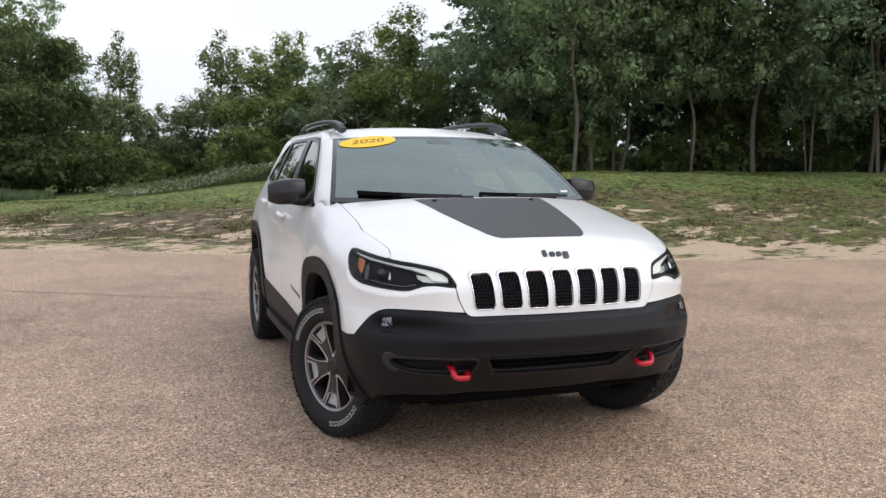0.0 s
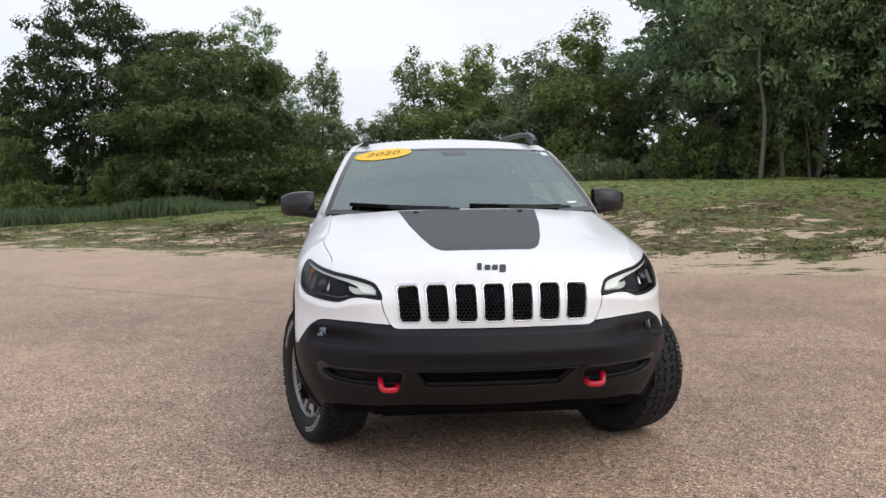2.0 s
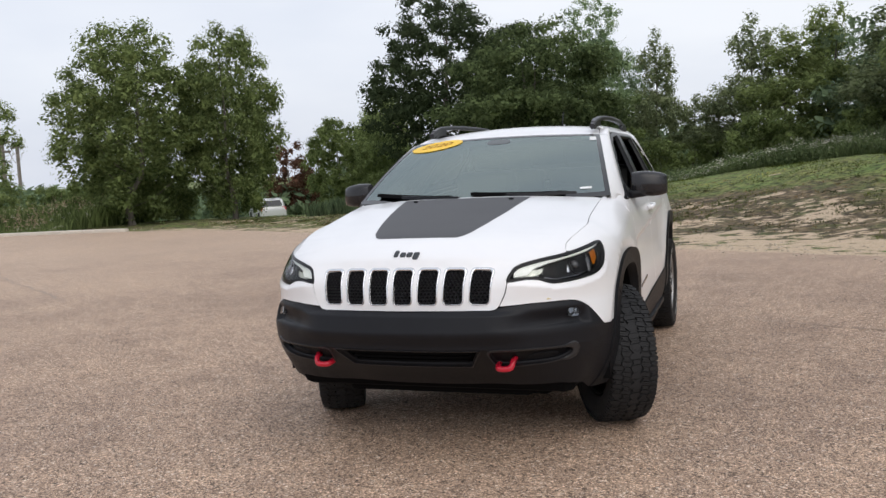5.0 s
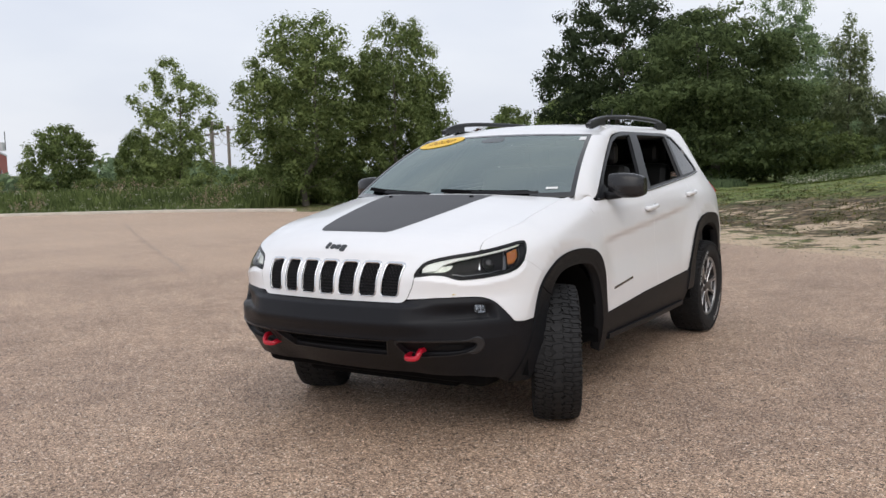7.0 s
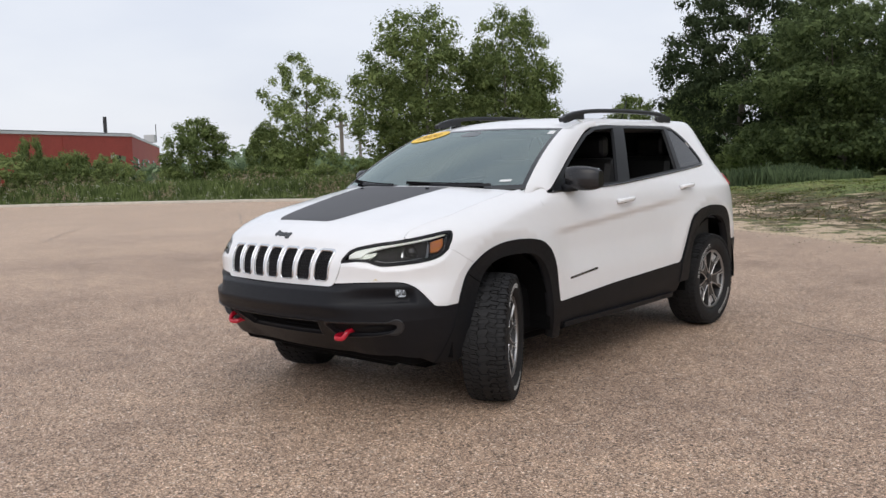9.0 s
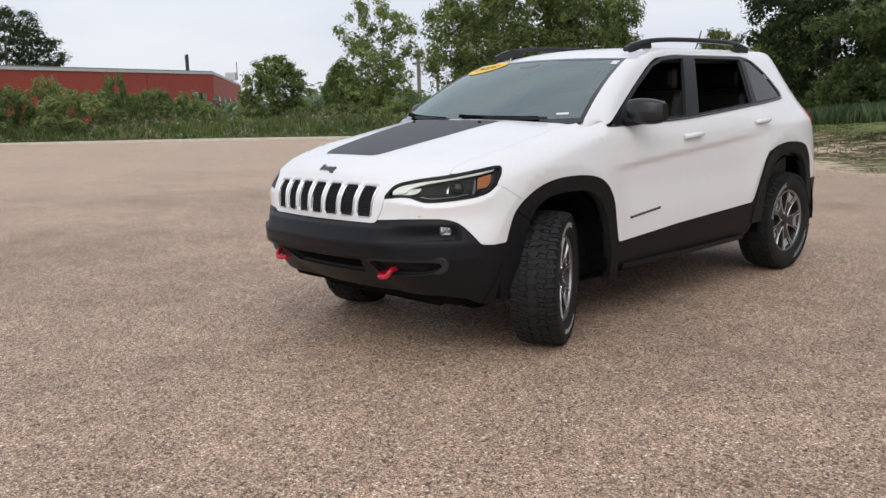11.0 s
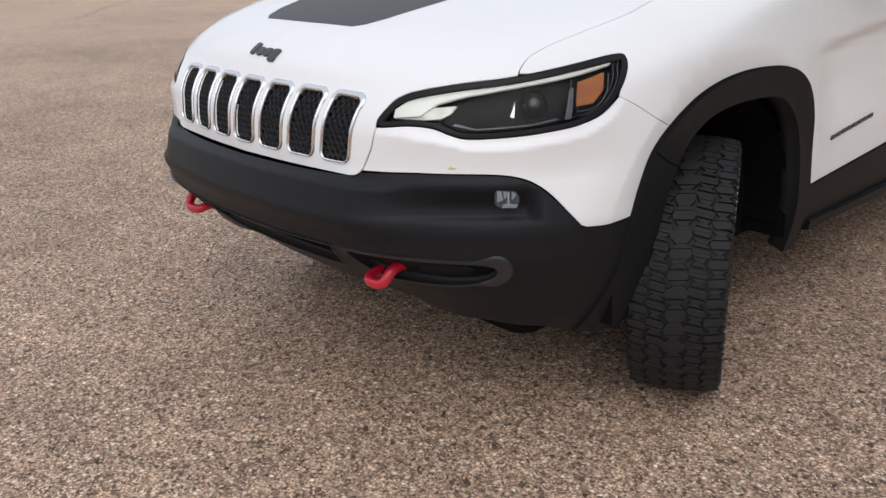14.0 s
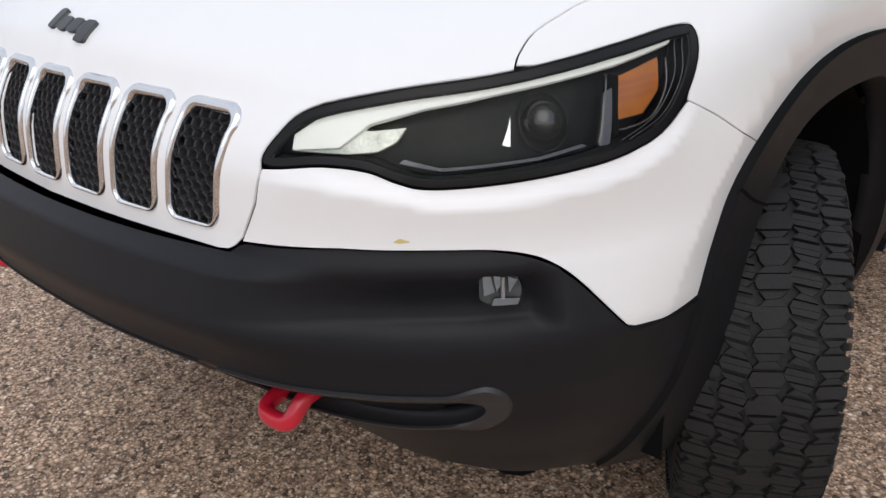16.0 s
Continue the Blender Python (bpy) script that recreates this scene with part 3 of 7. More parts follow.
    for d_ in (.0, .007):
        line = shell(*(end - (d_ * 1.1, d_ * .3)).T, -.009 - d_) * (side, 1, 1)
        sv_, sf_ = sweep(line, circle(.0011, 5), up=(0, -.7, .7))
        raw("bezel_step", sv_, sf_, LAMPTRIM, bowl, smooth=True)
    frame_ = spline([(1.030, .975), (1.010, .912), (1.080, .912), (1.122, .944), (1.142, .986)], 6)
    sv_, sf_ = sweep(shell(*frame_.T, -.028) * (side, 1, 1), circle(.0022, 6), up=(0, -.7, .7))
    raw("marker_frame", sv_, sf_, LAMPTRIM, bowl, smooth=True)
    c = shell(.915, .924, -.040)
    ball = bmesh.new()
    bmesh.ops.create_uvsphere(ball, u_segments=24, v_segments=14, radius=.030)
    bmesh.ops.translate(ball, vec=(c[0] * side, c[1], c[2]), verts=ball.verts)
    part("projector", ball, GLOSSBLACK, bowl, smooth=True)
    cr = resample(np.array([(.915 + .037 * math.cos(a), .924 + .036 * math.sin(a)) for a in np.linspace(0, 2 * math.pi, 24, endpoint=False)]), .05)
    hv, hf = sweep(shell(*cr.T, -.036) * (side, 1, 1), circle(.003, 6), closed=True, up=(0, -.6, .8))
    raw("projector_ring", hv, hf, LAMPBLACK, bowl, smooth=True)
    fin = [(.846, .904), (.860, .900), (.864, .938), (.858, .926)]
    panel("reflector_fin", fin, off(-.026), REFLECT, bowl, side=side, step=.02, depth=.012)

# bumper: one moulding across the nose, with pockets cut for the tow hooks and the lower grille
def bumper_skin(s, z, out=0.0):
    a = np.abs(s)
    roll = .010 * ease(.742, .780, z) * ease(.46, .56, a)
    dent = .040 * ease(.659, .667, z) * (1 - ease(.684, .768, z)) * ease(.40, .76, a) * (1 - ease(.875, .925, a))
    ledge = .026 * (1 - ease(.728, .757, z)) * (1 - ease(.44, .62, a)) * ease(.58, .66, z)
    return shell(s, z, out + .006 - roll - dent + ledge)


top_edge = [(.455, .757), (.470, .768)] + [(q[0], q[1] - .0015) for q in CORNER] + [(1.018, .636), (1.163, .632), (1.11, .45), (1.06, .30), (.95, .345), (.80, .365), (.52, .352), (.2, .345)]
bumper_line = [(0, .752), (.3, .754)] + top_edge + [(0, .345)] + [(-s, z) for s, z in top_edge[::-1]] + [(-.3, .754)]
pocket = np.array([(.405, .560), (.60, .563), (.775, .561), (.806, .553), (.813, .538), (.798, .518), (.762, .502), (.70, .490), (.60, .482), (.50, .474), (.435, .480)])
pocket = rounded(pocket, .03)
mouth = np.array([(-.368, .562), (.368, .562), (.318, .472), (-.318, .472)])
pockets = [pocket, (pocket * (-1, 1))[::-1], mouth]
fog_hole = rounded([(.804, .703), (.806, .741), (.860, .738), (.868, .712), (.858, .694), (.818, .696)], .010)
bumper = panel("bumper", bumper_line, bumper_skin, BLACK, car, "black textured plastic front bumper", step=.010, holes=pockets + [fog_hole, (fog_hole * (-1, 1))[::-1]], depth=.03)
for k, h in enumerate(pockets):
    back = panel("lower_grille" if k == 2 else "hook_pocket", inset(h, -.004), off(-.055 if k == 2 else -.030), DARK if k == 2 else CLAD, bumper, step=.03, depth=0)
    o, i = bumper_skin(*resample(h, .02).T), shell(*resample(h, .02).T, -.056)
    wv, wf = loft([np.vstack([q, q[:1]]) for q in (o, i)])
    raw("pocket_wall", wv, wf, CLAD, bumper, smooth=True)
    ring = resample(h, .012)
    away = inset(ring, -.001) - ring
    wide = (np.full(len(ring), .006) if k == 2 else .0075 + .030 * ease(.755, .815, abs(ring[:, 0])) + .004 * ease(.53, .56, ring[:, 1]))[:, None] * 1000
    band = [bumper_skin(*(ring + away * wide * f_).T, o_) for f_, o_ in ((0, -.016), (0, .002), (.18, .0055), (.80, .0055), (1.0, -.002))]
    lv, lf = loft([np.vstack([q, q[:1]]) for q in band])
    raw("pocket_lip", lv, lf, LIP, bumper, "raised rim of the pocket", smooth=True, sharp=38)
    if k < 2:
        scoop = rounded([(.60, .518), (.64, .535), (.735, .537), (.762, .527), (.745, .513), (.68, .504), (.62, .504)], .02)
        panel("pocket_scoop", scoop if k == 0 else (scoop * (-1, 1))[::-1], off(-.018), CLAD, bumper, step=.02, depth=.014)
for z in (.495, .518, .541):
    sv, sf = sweep(shell(np.linspace(-.34 + (.562 - z) * .55, .34 - (.562 - z) * .55, 15), np.full(15, z), -.042), [(-.008, -.006), (.008, -.006), (.008, .006), (-.008, .006)])
    raw("grille_slat", sv, sf, DARK, bumper)
for side in (1, -1):
    fog = panel("fog_lamp", fog_hole, off(-.018), FOGCUP, car, "small square fog lamp behind clear lens", side=side, step=.012, depth=0)
    o, i = bumper_skin(*resample(fog_hole, .012).T) * (side, 1, 1), shell(*resample(fog_hole, .012).T, -.031) * (side, 1, 1)
    wv, wf = loft([np.vstack([q, q[:1]]) for q in (o, i)])
    raw("housing", wv, wf, SATIN, fog, smooth=True)
    panel("lens", inset(fog_hole, .002), off(-.002), LENS, fog, side=side, step=.02, depth=0).visible_shadow = False
    for facet, d in (([(.812, .712), (.826, .716), (.822, .737), (.811, .738)], -.010), ([(.829, .716), (.842, .733), (.826, .737)], -.012), ([(.846, .714), (.858, .730), (.846, .735)], -.011), ([(.822, .699), (.856, .698), (.860, .706), (.826, .708)], -.009)):
        panel("facet", facet, off(d), FACET, fog, "bright lamp facet", side=side, step=.02, depth=.004, gap=0)
    bar_v, bar_f = sweep(shell(np.array([.837, .838]), np.array([.702, .734]), -.012) * (side, 1, 1), circle(.003, 6), up=(0, 1, 0))
    raw("divider", bar_v, bar_f, SATIN, fog)
    # red tow hook, an open loop that stands out of its pocket
    loop = spline([(.514, -.80, .514), (.514, -.852, .511), (.512, -.872, .496), (.506, -.883, .480), (.490, -.888, .473), (.460, -.888, .472), (.444, -.880, .474), (.437, -.855, .480), (.436, -.80, .484)], 6) * (side, 1, 1)
    tv, tf = sweep(loop, [(.0125 * math.copysign(abs(math.cos(q)) ** .7, math.cos(q)), .0135 * math.copysign(abs(math.sin(q)) ** .7, math.sin(q))) for q in np.linspace(0, 2 * math.pi, 12, endpoint=False)])
    raw("tow_hook", tv, tf, RED, car, "red painted steel tow hook", smooth=True, sharp=50)

# bonnet with the seven upright slots
SLOT = .1285
slots = []
for k in range(-3, 4):
    c0 = k * SLOT
    taper = -.010 * k / 3
    w = .0445
    lo_v, hi_v = .034, .200
    outline = [(c0 + taper - w + .008, lo_v), (c0 + taper + w - .008, lo_v), (c0 + taper + w, lo_v + .012), (c0 + w, hi_v - .014), (c0 + w - .008, hi_v), (c0 - w + .008, hi_v), (c0 - w, hi_v - .014), (c0 + taper - w, lo_v + .012)]
    slots.append(rounded(outline, .010))
V_END = float(HOOD_LEN[-1])
edge = [(.425, 0), (.444, .003), (.456, .010)] + [(x, v) for x, v in zip(edge_x, edge_v) if v > .016] + [(.76, V_END - .01), (.72, V_END)]
hood_line = [(-x, v) for x, v in edge[::-1]] + [(-.2, 0), (.2, 0)] + edge + [(.3, V_END), (-.3, V_END)]
hood = panel("bonnet", hood_line, bonnet, WHITE, car, "white bonnet with matte grey decal and seven-slot grille", step=.026, holes=slots, depth=.005, gap=.0017)
panel("bonnet_lining", hood_line, lambda x, v: bonnet(x, v, -.022), DARK, hood, step=.05, holes=[inset(q, -.004) for q in slots], depth=0)
for sl in slots:
    ins_o = np.array(sl)
    ring = resample(ins_o, .008)
    away = (inset(ring, -.001) - ring) * 1000
    wide = (.0072 + .0085 * ease(hi_v - .030, hi_v - .004, ring[:, 1]) + .002 * ease(.08, .16, ring[:, 1]))[:, None]
    rings = [bonnet(*(ring + away * wide * f_).T, o_) for f_, o_ in ((-.05, -.012), (0, .0005), (.12, .0045), (.35, .0068), (.65, .0062), (.88, .0032), (1.0, -.001))]
    fv, ff = loft([np.vstack([q, q[:1]]) for q in rings])
    raw("slot_frame", fv, ff, CHROME, hood, "rounded bright chrome slot surround", smooth=True)
    lo, hi = ins_o.min(0), ins_o.max(0)
    cells_v, cells_f = [], []
    cw, ch = .0188, .0160
    rows_n = int((hi[1] - lo[1]) / ch) + 2
    for r in range(rows_n):
        for q in range(7):
            cx, cv = lo[0] + (q + .5 * (r % 2)) * cw, lo[1] + r * ch
            if not inside(inset(ins_o, -.008), np.array([[cx, cv]]))[0]:
                continue
            ang = np.arange(6) * math.pi / 3 + math.pi / 6
            rings = []
            for rad, o in ((.0111, -.010), (.0086, -.006), (.0072, -.026)):
                rings.append(bonnet(cx + rad * np.cos(ang), cv + rad * np.sin(ang) * .98, o))
            k = len(cells_v)
            cells_v += [tuple(x) for g in rings for x in g]
            for g in range(2):
                for j in range(6):
                    a, b = k + g * 6 + j, k + g * 6 + (j + 1) % 6
                    cells_f.append((a, b, b + 6, a + 6))
    raw("mesh_insert", cells_v, cells_f, HONEY, hood, "black honeycomb insert")
    wv, wf = loft([np.vstack([q, q[:1]]) for q in (bonnet(*resample(ins_o, .012).T, -.001), bonnet(*resample(ins_o, .012).T, -.032))])
    raw("slot_wall", wv, wf, HONEY, hood, smooth=True)
    panel("slot_back", inset(ins_o, -.006), lambda x, v: bonnet(x, v, -.030), DARK, hood, step=.03, depth=0)
d0, d1 = bonnet_v(-.715), V_END - .035
decal_side = [(.205, d0), (.235, d0 + .022), (.262, d0 + .075), (.300, d0 + .23), (.345, d0 + .48), (.388, d1)]
panel("decal", [(-x, v) for x, v in decal_side[::-1]] + decal_side, lambda x, v: bonnet(x, v, .0012), DECAL, hood, "matte dark grey bonnet decal", step=.03, depth=.001)
for x in (-.29, .29):
    q = bonnet(x, V_END - .10, .004)
    bmn = bmesh.new()
    bmesh.ops.create_uvsphere(bmn, u_segments=10, v_segments=6, radius=.012)
    bmesh.ops.scale(bmn, vec=(1.2, 1, .7), verts=bmn.verts)
    bmesh.ops.translate(bmn, vec=q, verts=bmn.verts)
    part("washer_nozzle", bmn, BLACK, hood, smooth=True)
# maker's emblem, as plain raised bars
emb_v = bonnet_v(-.862) + .012
for x0, w, lo_, hi_ in ((-.058, .020, -.012, .030), (-.022, .026, -.012, .016), (.012, .026, -.012, .016), (.047, .028, -.026, .016)):
    pl = [(x0 - w / 2, emb_v + lo_), (x0 + w / 2, emb_v + lo_), (x0 + w / 2 + .004, emb_v + hi_), (x0 - w / 2 + .004, emb_v + hi_)]
    panel("emblem", rounded(pl, .007), lambda x, v: bonnet(x, v, .006), EMBLEM, hood, "dark gunmetal emblem bar", step=.012, depth=.007, gap=0)

# yellow bug smear on the fascia's paint
panel("scuff_mark", rounded([(.694, .791), (.704, .7895), (.716, .791), (.717, .793), (.709, .7945), (.703, .797), (.699, .794)], .002), off(.0008), SMEAR, car, "small pale yellow bug smear on white paint", step=.01, depth=0, gap=0)

# glass house
rim_ab = np.array([(-1, 0), (1, 0), (1, 1), (-1, 1)], float)
screen = panel("windscreen", rim_ab, windscreen, SCREEN, car, "tinted windscreen", step=.10, depth=0, gap=0)
screen.visible_shadow = False
panel("screen_border", [(-1.0, -.02), (1.0, -.02), (1.0, 1.0), (-1.0, 1.0)], lambda a, b: windscreen(a, b, .002), GLOSSBLACK, screen, step=.05, depth=.006, gap=0,
      holes=[np.array([(-.968, .030), (.968, .030), (.960, .965), (-.960, .965)])])
cowl_rows = []
for b in np.linspace(0, 1, 4):
    aa = np.linspace(-1, 1, 25)
    front = bonnet(aa * .78, np.full(25, V_END - .02), -.012)
    rear = windscreen(aa, np.full(25, .02), .0)
    cowl_rows.append(front * (1 - b) + rear * b - (0, 0, .015 * math.sin(math.pi * b)))
cv_, cf_ = loft(cowl_rows)
raw("cowl", cv_, cf_, CLAD, car, "black plastic cowl", smooth=True)
for foot, reach in (((-.04, .012), (-.66, .055)), ((.62, .006), (.02, .045))):
    t_ = np.linspace(0, 1, 12)
    a_, b_ = foot[0] + (reach[0] - foot[0]) * t_, foot[1] + (reach[1] - foot[1]) * t_ ** 1.5
    wv, wf = sweep(windscreen(a_[:8] / .8, b_[:8] - .012, .024), [(-.016, -.004), (.016, -.004), (.010, .012), (-.010, .012)])
    wiper = raw("wiper", wv, wf, BLACK, car, "black windscreen wiper")
    bv, bf = sweep(windscreen(a_[1:] / .8, b_[1:] + .012, .014), [(-.016, -.006), (.016, -.006), (.009, .014), (-.009, .014)])
    raw("blade", bv, bf, DARK, wiper)
for side in (1, -1):
    wp = np.array(WINDOW)
    up_edge = spline([(2.10, 1.213), (2.14, 1.205), (2.32, 1.300), (2.55, 1.427), (2.83, 1.566), (2.98, 1.609), (3.06, 1.617)], 6)
    outer = shell(*up_edge.T)
    tt = np.linspace(0, 1, len(up_edge))
    scr = windscreen(np.ones(40), np.linspace(0, 1, 40), .004)
    re_ = roof_skin(np.linspace(.642, .575, 12), np.linspace(1.06, 1.50, 12), .0)
    inner_path = np.vstack([scr, re_[1:]])
    ln = np.concatenate([[0], np.cumsum(np.linalg.norm(np.diff(inner_path, axis=0), axis=1))])
    inner = np.stack([np.interp(tt * ln[-1], ln, inner_path[:, k]) for k in range(3)], 1)
    rows = []
    for b in np.linspace(0, 1, 7):
        q = outer * (1 - b) + inner * b
        q = q + np.array((.55, -.35, .55)) * .030 * math.sin(math.pi * b) * np.clip(.10 + 1.6 * tt, 0, 1)[:, None]
        foot = (q[0] - q[4]) / np.linalg.norm(q[0] - q[4])
        q = np.vstack([q[0] + foot * .13 - (0, 0, .060), q[0] + foot * .06 - (0, 0, .026), q])
        rows.append(q * (side, 1, 1))
    pv, pf = loft(rows)
    raw("windscreen_pillar", pv, pf if side < 0 else [q[::-1] for q in pf], WHITE, car, smooth=True)
    lv, lf = loft([q - np.array((side * .02, .0, .018)) for q in rows])
    raw("pillar_lining", lv, lf, CABIN, car, smooth=True)
    # black frame and glass of the side windows
    surround = panel("window_frame", wp, off(.002), RIMBLACK, car, side=side, step=.025, depth=.03, holes=[
        np.array([(2.27, 1.218), (2.40, 1.315), (2.58, 1.415), (2.85, 1.545), (3.00, 1.585), (3.26, 1.600), (2.99, 1.222)])[::1],
        np.array([(3.16, 1.232), (3.41, 1.600), (4.06, 1.597), (3.955, 1.283)]),
        np.array([(4.03, 1.290), (4.115, 1.597), (4.21, 1.583), (4.355, 1.478), (4.452, 1.350), (4.450, 1.325), (4.42, 1.316), (4.20, 1.300)])])
    panel("quarter_glass", [(4.02, 1.284), (4.105, 1.603), (4.22, 1.589), (4.365, 1.482), (4.462, 1.352), (4.460, 1.320), (4.42, 1.310), (4.20, 1.294)], off(-.004), TINT, surround, "dark privacy glass", side=side, step=.06, depth=0)
    if side < 0:
        panel("door_glass", [(2.25, 1.212), (2.40, 1.325), (2.58, 1.425), (2.85, 1.555), (3.00, 1.595), (3.27, 1.606), (3.00, 1.216)], off(-.006), DOORGLASS, surround, "raised tinted door glass", side=side, step=.06, depth=0)
        panel("door_glass", [(3.15, 1.226), (3.40, 1.606), (4.07, 1.603), (3.96, 1.277)], off(-.006), TINT, surround, "dark privacy glass", side=side, step=.06, depth=0)
    panel("door_card", [(2.2, .60), (2.2, 1.17), (3.05, 1.20), (3.05, .60)], off(-.075), CABIN, car, side=side, step=.08, depth=.03)
    panel("door_card", [(3.12, .60), (3.12, 1.20), (4.5, 1.28), (4.5, .60)], off(-.075), CABIN, car, side=side, step=.08, depth=.03)
    tr_path = shell(*spline([(2.15, 1.190), (2.87, 1.200), (3.40, 1.227), (3.98, 1.265), (4.21, 1.282), (4.46, 1.306)], 8).T, .004) * (side, 1, 1)
    bv, bf = sweep(tr_path, circle(.007, 6))
    raw("window_trim", bv, bf, GLOSSBLACK, surround, smooth=True)
    # door handles
    for s0, z0, w_ in ((2.985, 1.093, .105), (3.975, 1.148, .105)):
        grip = shell(np.linspace(s0 - w_, s0 + w_, 12), np.linspace(z0 - .004, z0 + .006, 12), .0)
        outw = np.concatenate([[.004], np.linspace(.026, .034, 5), np.linspace(.034, .026, 5), [.004]])[:, None]
        grip = grip + np.array((1, 0, .1)) * outw
        hv, hf = sweep(grip * (side, 1, 1), circle(.014, 8, 1.15))
        raw("handle", hv, hf, WHITE, door if s0 < 3.1 else door2, "white door handle", smooth=True)
        # flat dark strip painted for the shade in the handle's recess
        panel("handle_gap", [(s0 - .075, z0 - .021), (s0 + .070, z0 - .015), (s0 + .066, z0 - .006), (s0 - .070, z0 - .011)], off(.0014), RIMBLACK, door if s0 < 3.1 else door2, "dark strip painted for shade under the handle", side=side, step=.03, depth=0, gap=0)
        panel("handle_cup", [(s0 - .06, z0 - .022), (s0 + .03, z0 - .024), (s0 + .045, z0), (s0 + .03, z0 + .022), (s0 - .06, z0 + .022), (s0 - .075, z0)], off(.0006), WHITE, door if s0 < 3.1 else door2, side=side, step=.02, depth=0)
    # model badge on the front door, as bars
    for k in range(8):
        s0, z0 = 2.262 + k * .042, .640 + k * .0036
        panel("badge_bar", [(s0, z0 - .008), (s0 + .032, z0 - .006), (s0 + .035, z0 + .008), (s0 + .003, z0 + .006)], off(.004), GLOSSBLACK, door, side=side, step=.03, depth=.004, gap=0)
    q = [(2.03 + .022 * math.cos(a), 1.135 + .022 * math.sin(a)) for a in np.linspace(0, 2 * math.pi, 16, endpoint=False)]
    panel("round_badge", q, off(.003), WHITE, car, "small round trail badge", side=side, step=.03, depth=.003, gap=0)
    # door mirror
    mirror = empty("mirror")
    mirror.parent = car
    rows = []
    for u in np.linspace(0, 1, 13):
        x = .885 + .205 * u
        rr = math.sin(math.acos(max(-1, min(1, (u - .42) / .60)))) if abs((u - .42) / .60) < 1 else .05
        rr = max(.25, rr) if u < .5 else max(.12, rr)
        ring = []
        for a in np.linspace(0, 2 * math.pi, 17):
            ca, sa = math.cos(a), math.sin(a)
            ex = lambda c_: math.copysign(abs(c_) ** .6, c_)
            ring.append((x * side, .755 + .03 * u - ex(ca) * .075 * rr if ca > 0 else .755 + .03 * u - ex(ca) * .045, 1.272 - .012 * u + ex(sa) * (.078 * (.55 + .45 * rr))))
        rows.append(ring)
    mv, mf = loft(rows)
    k = len(rows[0])
    mf += [tuple(range(k)), tuple(range(len(mv) - k, len(mv)))[::-1]]
    raw("shell", mv, mf if side > 0 else [q[::-1] for q in mf], MIRRORCAP, mirror, "satin black mirror cap", smooth=True, sharp=60)
    part("mirror_glass", box_bm(.165, .004, .115, .0015, (side * .985, .818, 1.268)), REFLECT, mirror)
    av, af = sweep([(side * .865, .70, 1.205), (side * .905, .71, 1.208), (side * .96, .73, 1.215)], circle(.026, 8, .8), up=(0, 1, .2))
    raw("arm", av, af, CLAD, mirror, smooth=True)
    panel("mirror_base", [(2.165, 1.19), (2.30, 1.195), (2.42, 1.205), (2.33, 1.28), (2.27, 1.25)], off(.010), CLAD, mirror, side=side, step=.03, depth=.02)
    # roof rail
    rail = spline([(.584, 1.12, 1.657), (.586, 1.21, 1.686), (.588, 1.36, 1.713), (.588, 1.60, 1.728), (.584, 2.0, 1.733), (.576, 2.4, 1.727), (.568, 2.62, 1.711), (.560, 2.74, 1.674)], 7) * (side if side > 0 else -.95, 1, 1)
    sec = [(-.016, -.018), (.016, -.018), (.019, 0), (.012, .012), (-.012, .012), (-.019, 0)]
    rv, rf = sweep(rail, sec)
    rr_ = raw("roof_rail", rv, rf, RAIL, car, "grey roof rail with dark feet", smooth=True, sharp=40)
    for y0, y1, z0 in ((1.17, 1.40, 1.672), (2.50, 2.72, 1.668)):
        fx = side * .582 if side > 0 else side * .555
        lo_pts = [(fx, y0, z0 - .008), (fx, (y0 + y1) / 2, z0 + .018), (fx, y1, z0 + .022 if y0 < 2 else z0)]
        fv, ff = sweep(lo_pts, [(-.015, -.030), (.015, -.030), (.013, .026), (-.013, .026)])
        raw("rail_foot", fv, ff, RAIL, rr_)
    # tail lamp
    panel("tail_lamp", [(4.96, 1.123), (5.02, 1.12), (5.20, 1.12), (5.20, 1.21), (5.02, 1.222), (4.97, 1.215)], off(.012), REDLENS, car, "red tail lamp", side=side, step=.04, depth=.02)
    # wheel well
    for cy in (0, 2.80):
        prof = [(math.cos(a) * .47, math.sin(a) * .47) for a in np.linspace(radians(-8), radians(188), 22)]
        rows = [[(side * xx, cy + .02 + p, .40 + q) for p, q in prof] for xx in (.90, .55)]
        lv, lf = loft(rows)
        raw("wheel_well", lv, lf, DARK, car, smooth=True)
        raw("well_back", [(side * .56, cy + .02 + p, .40 + q) for p, q in prof], [tuple(range(22))], DARK, car)
    part("mud_flap", box_bm(.17, .016, .15, .006, (side * .80, .50, .450), Matrix.Rotation(radians(-8), 4, "X")), DARK, car, "black mud flap")

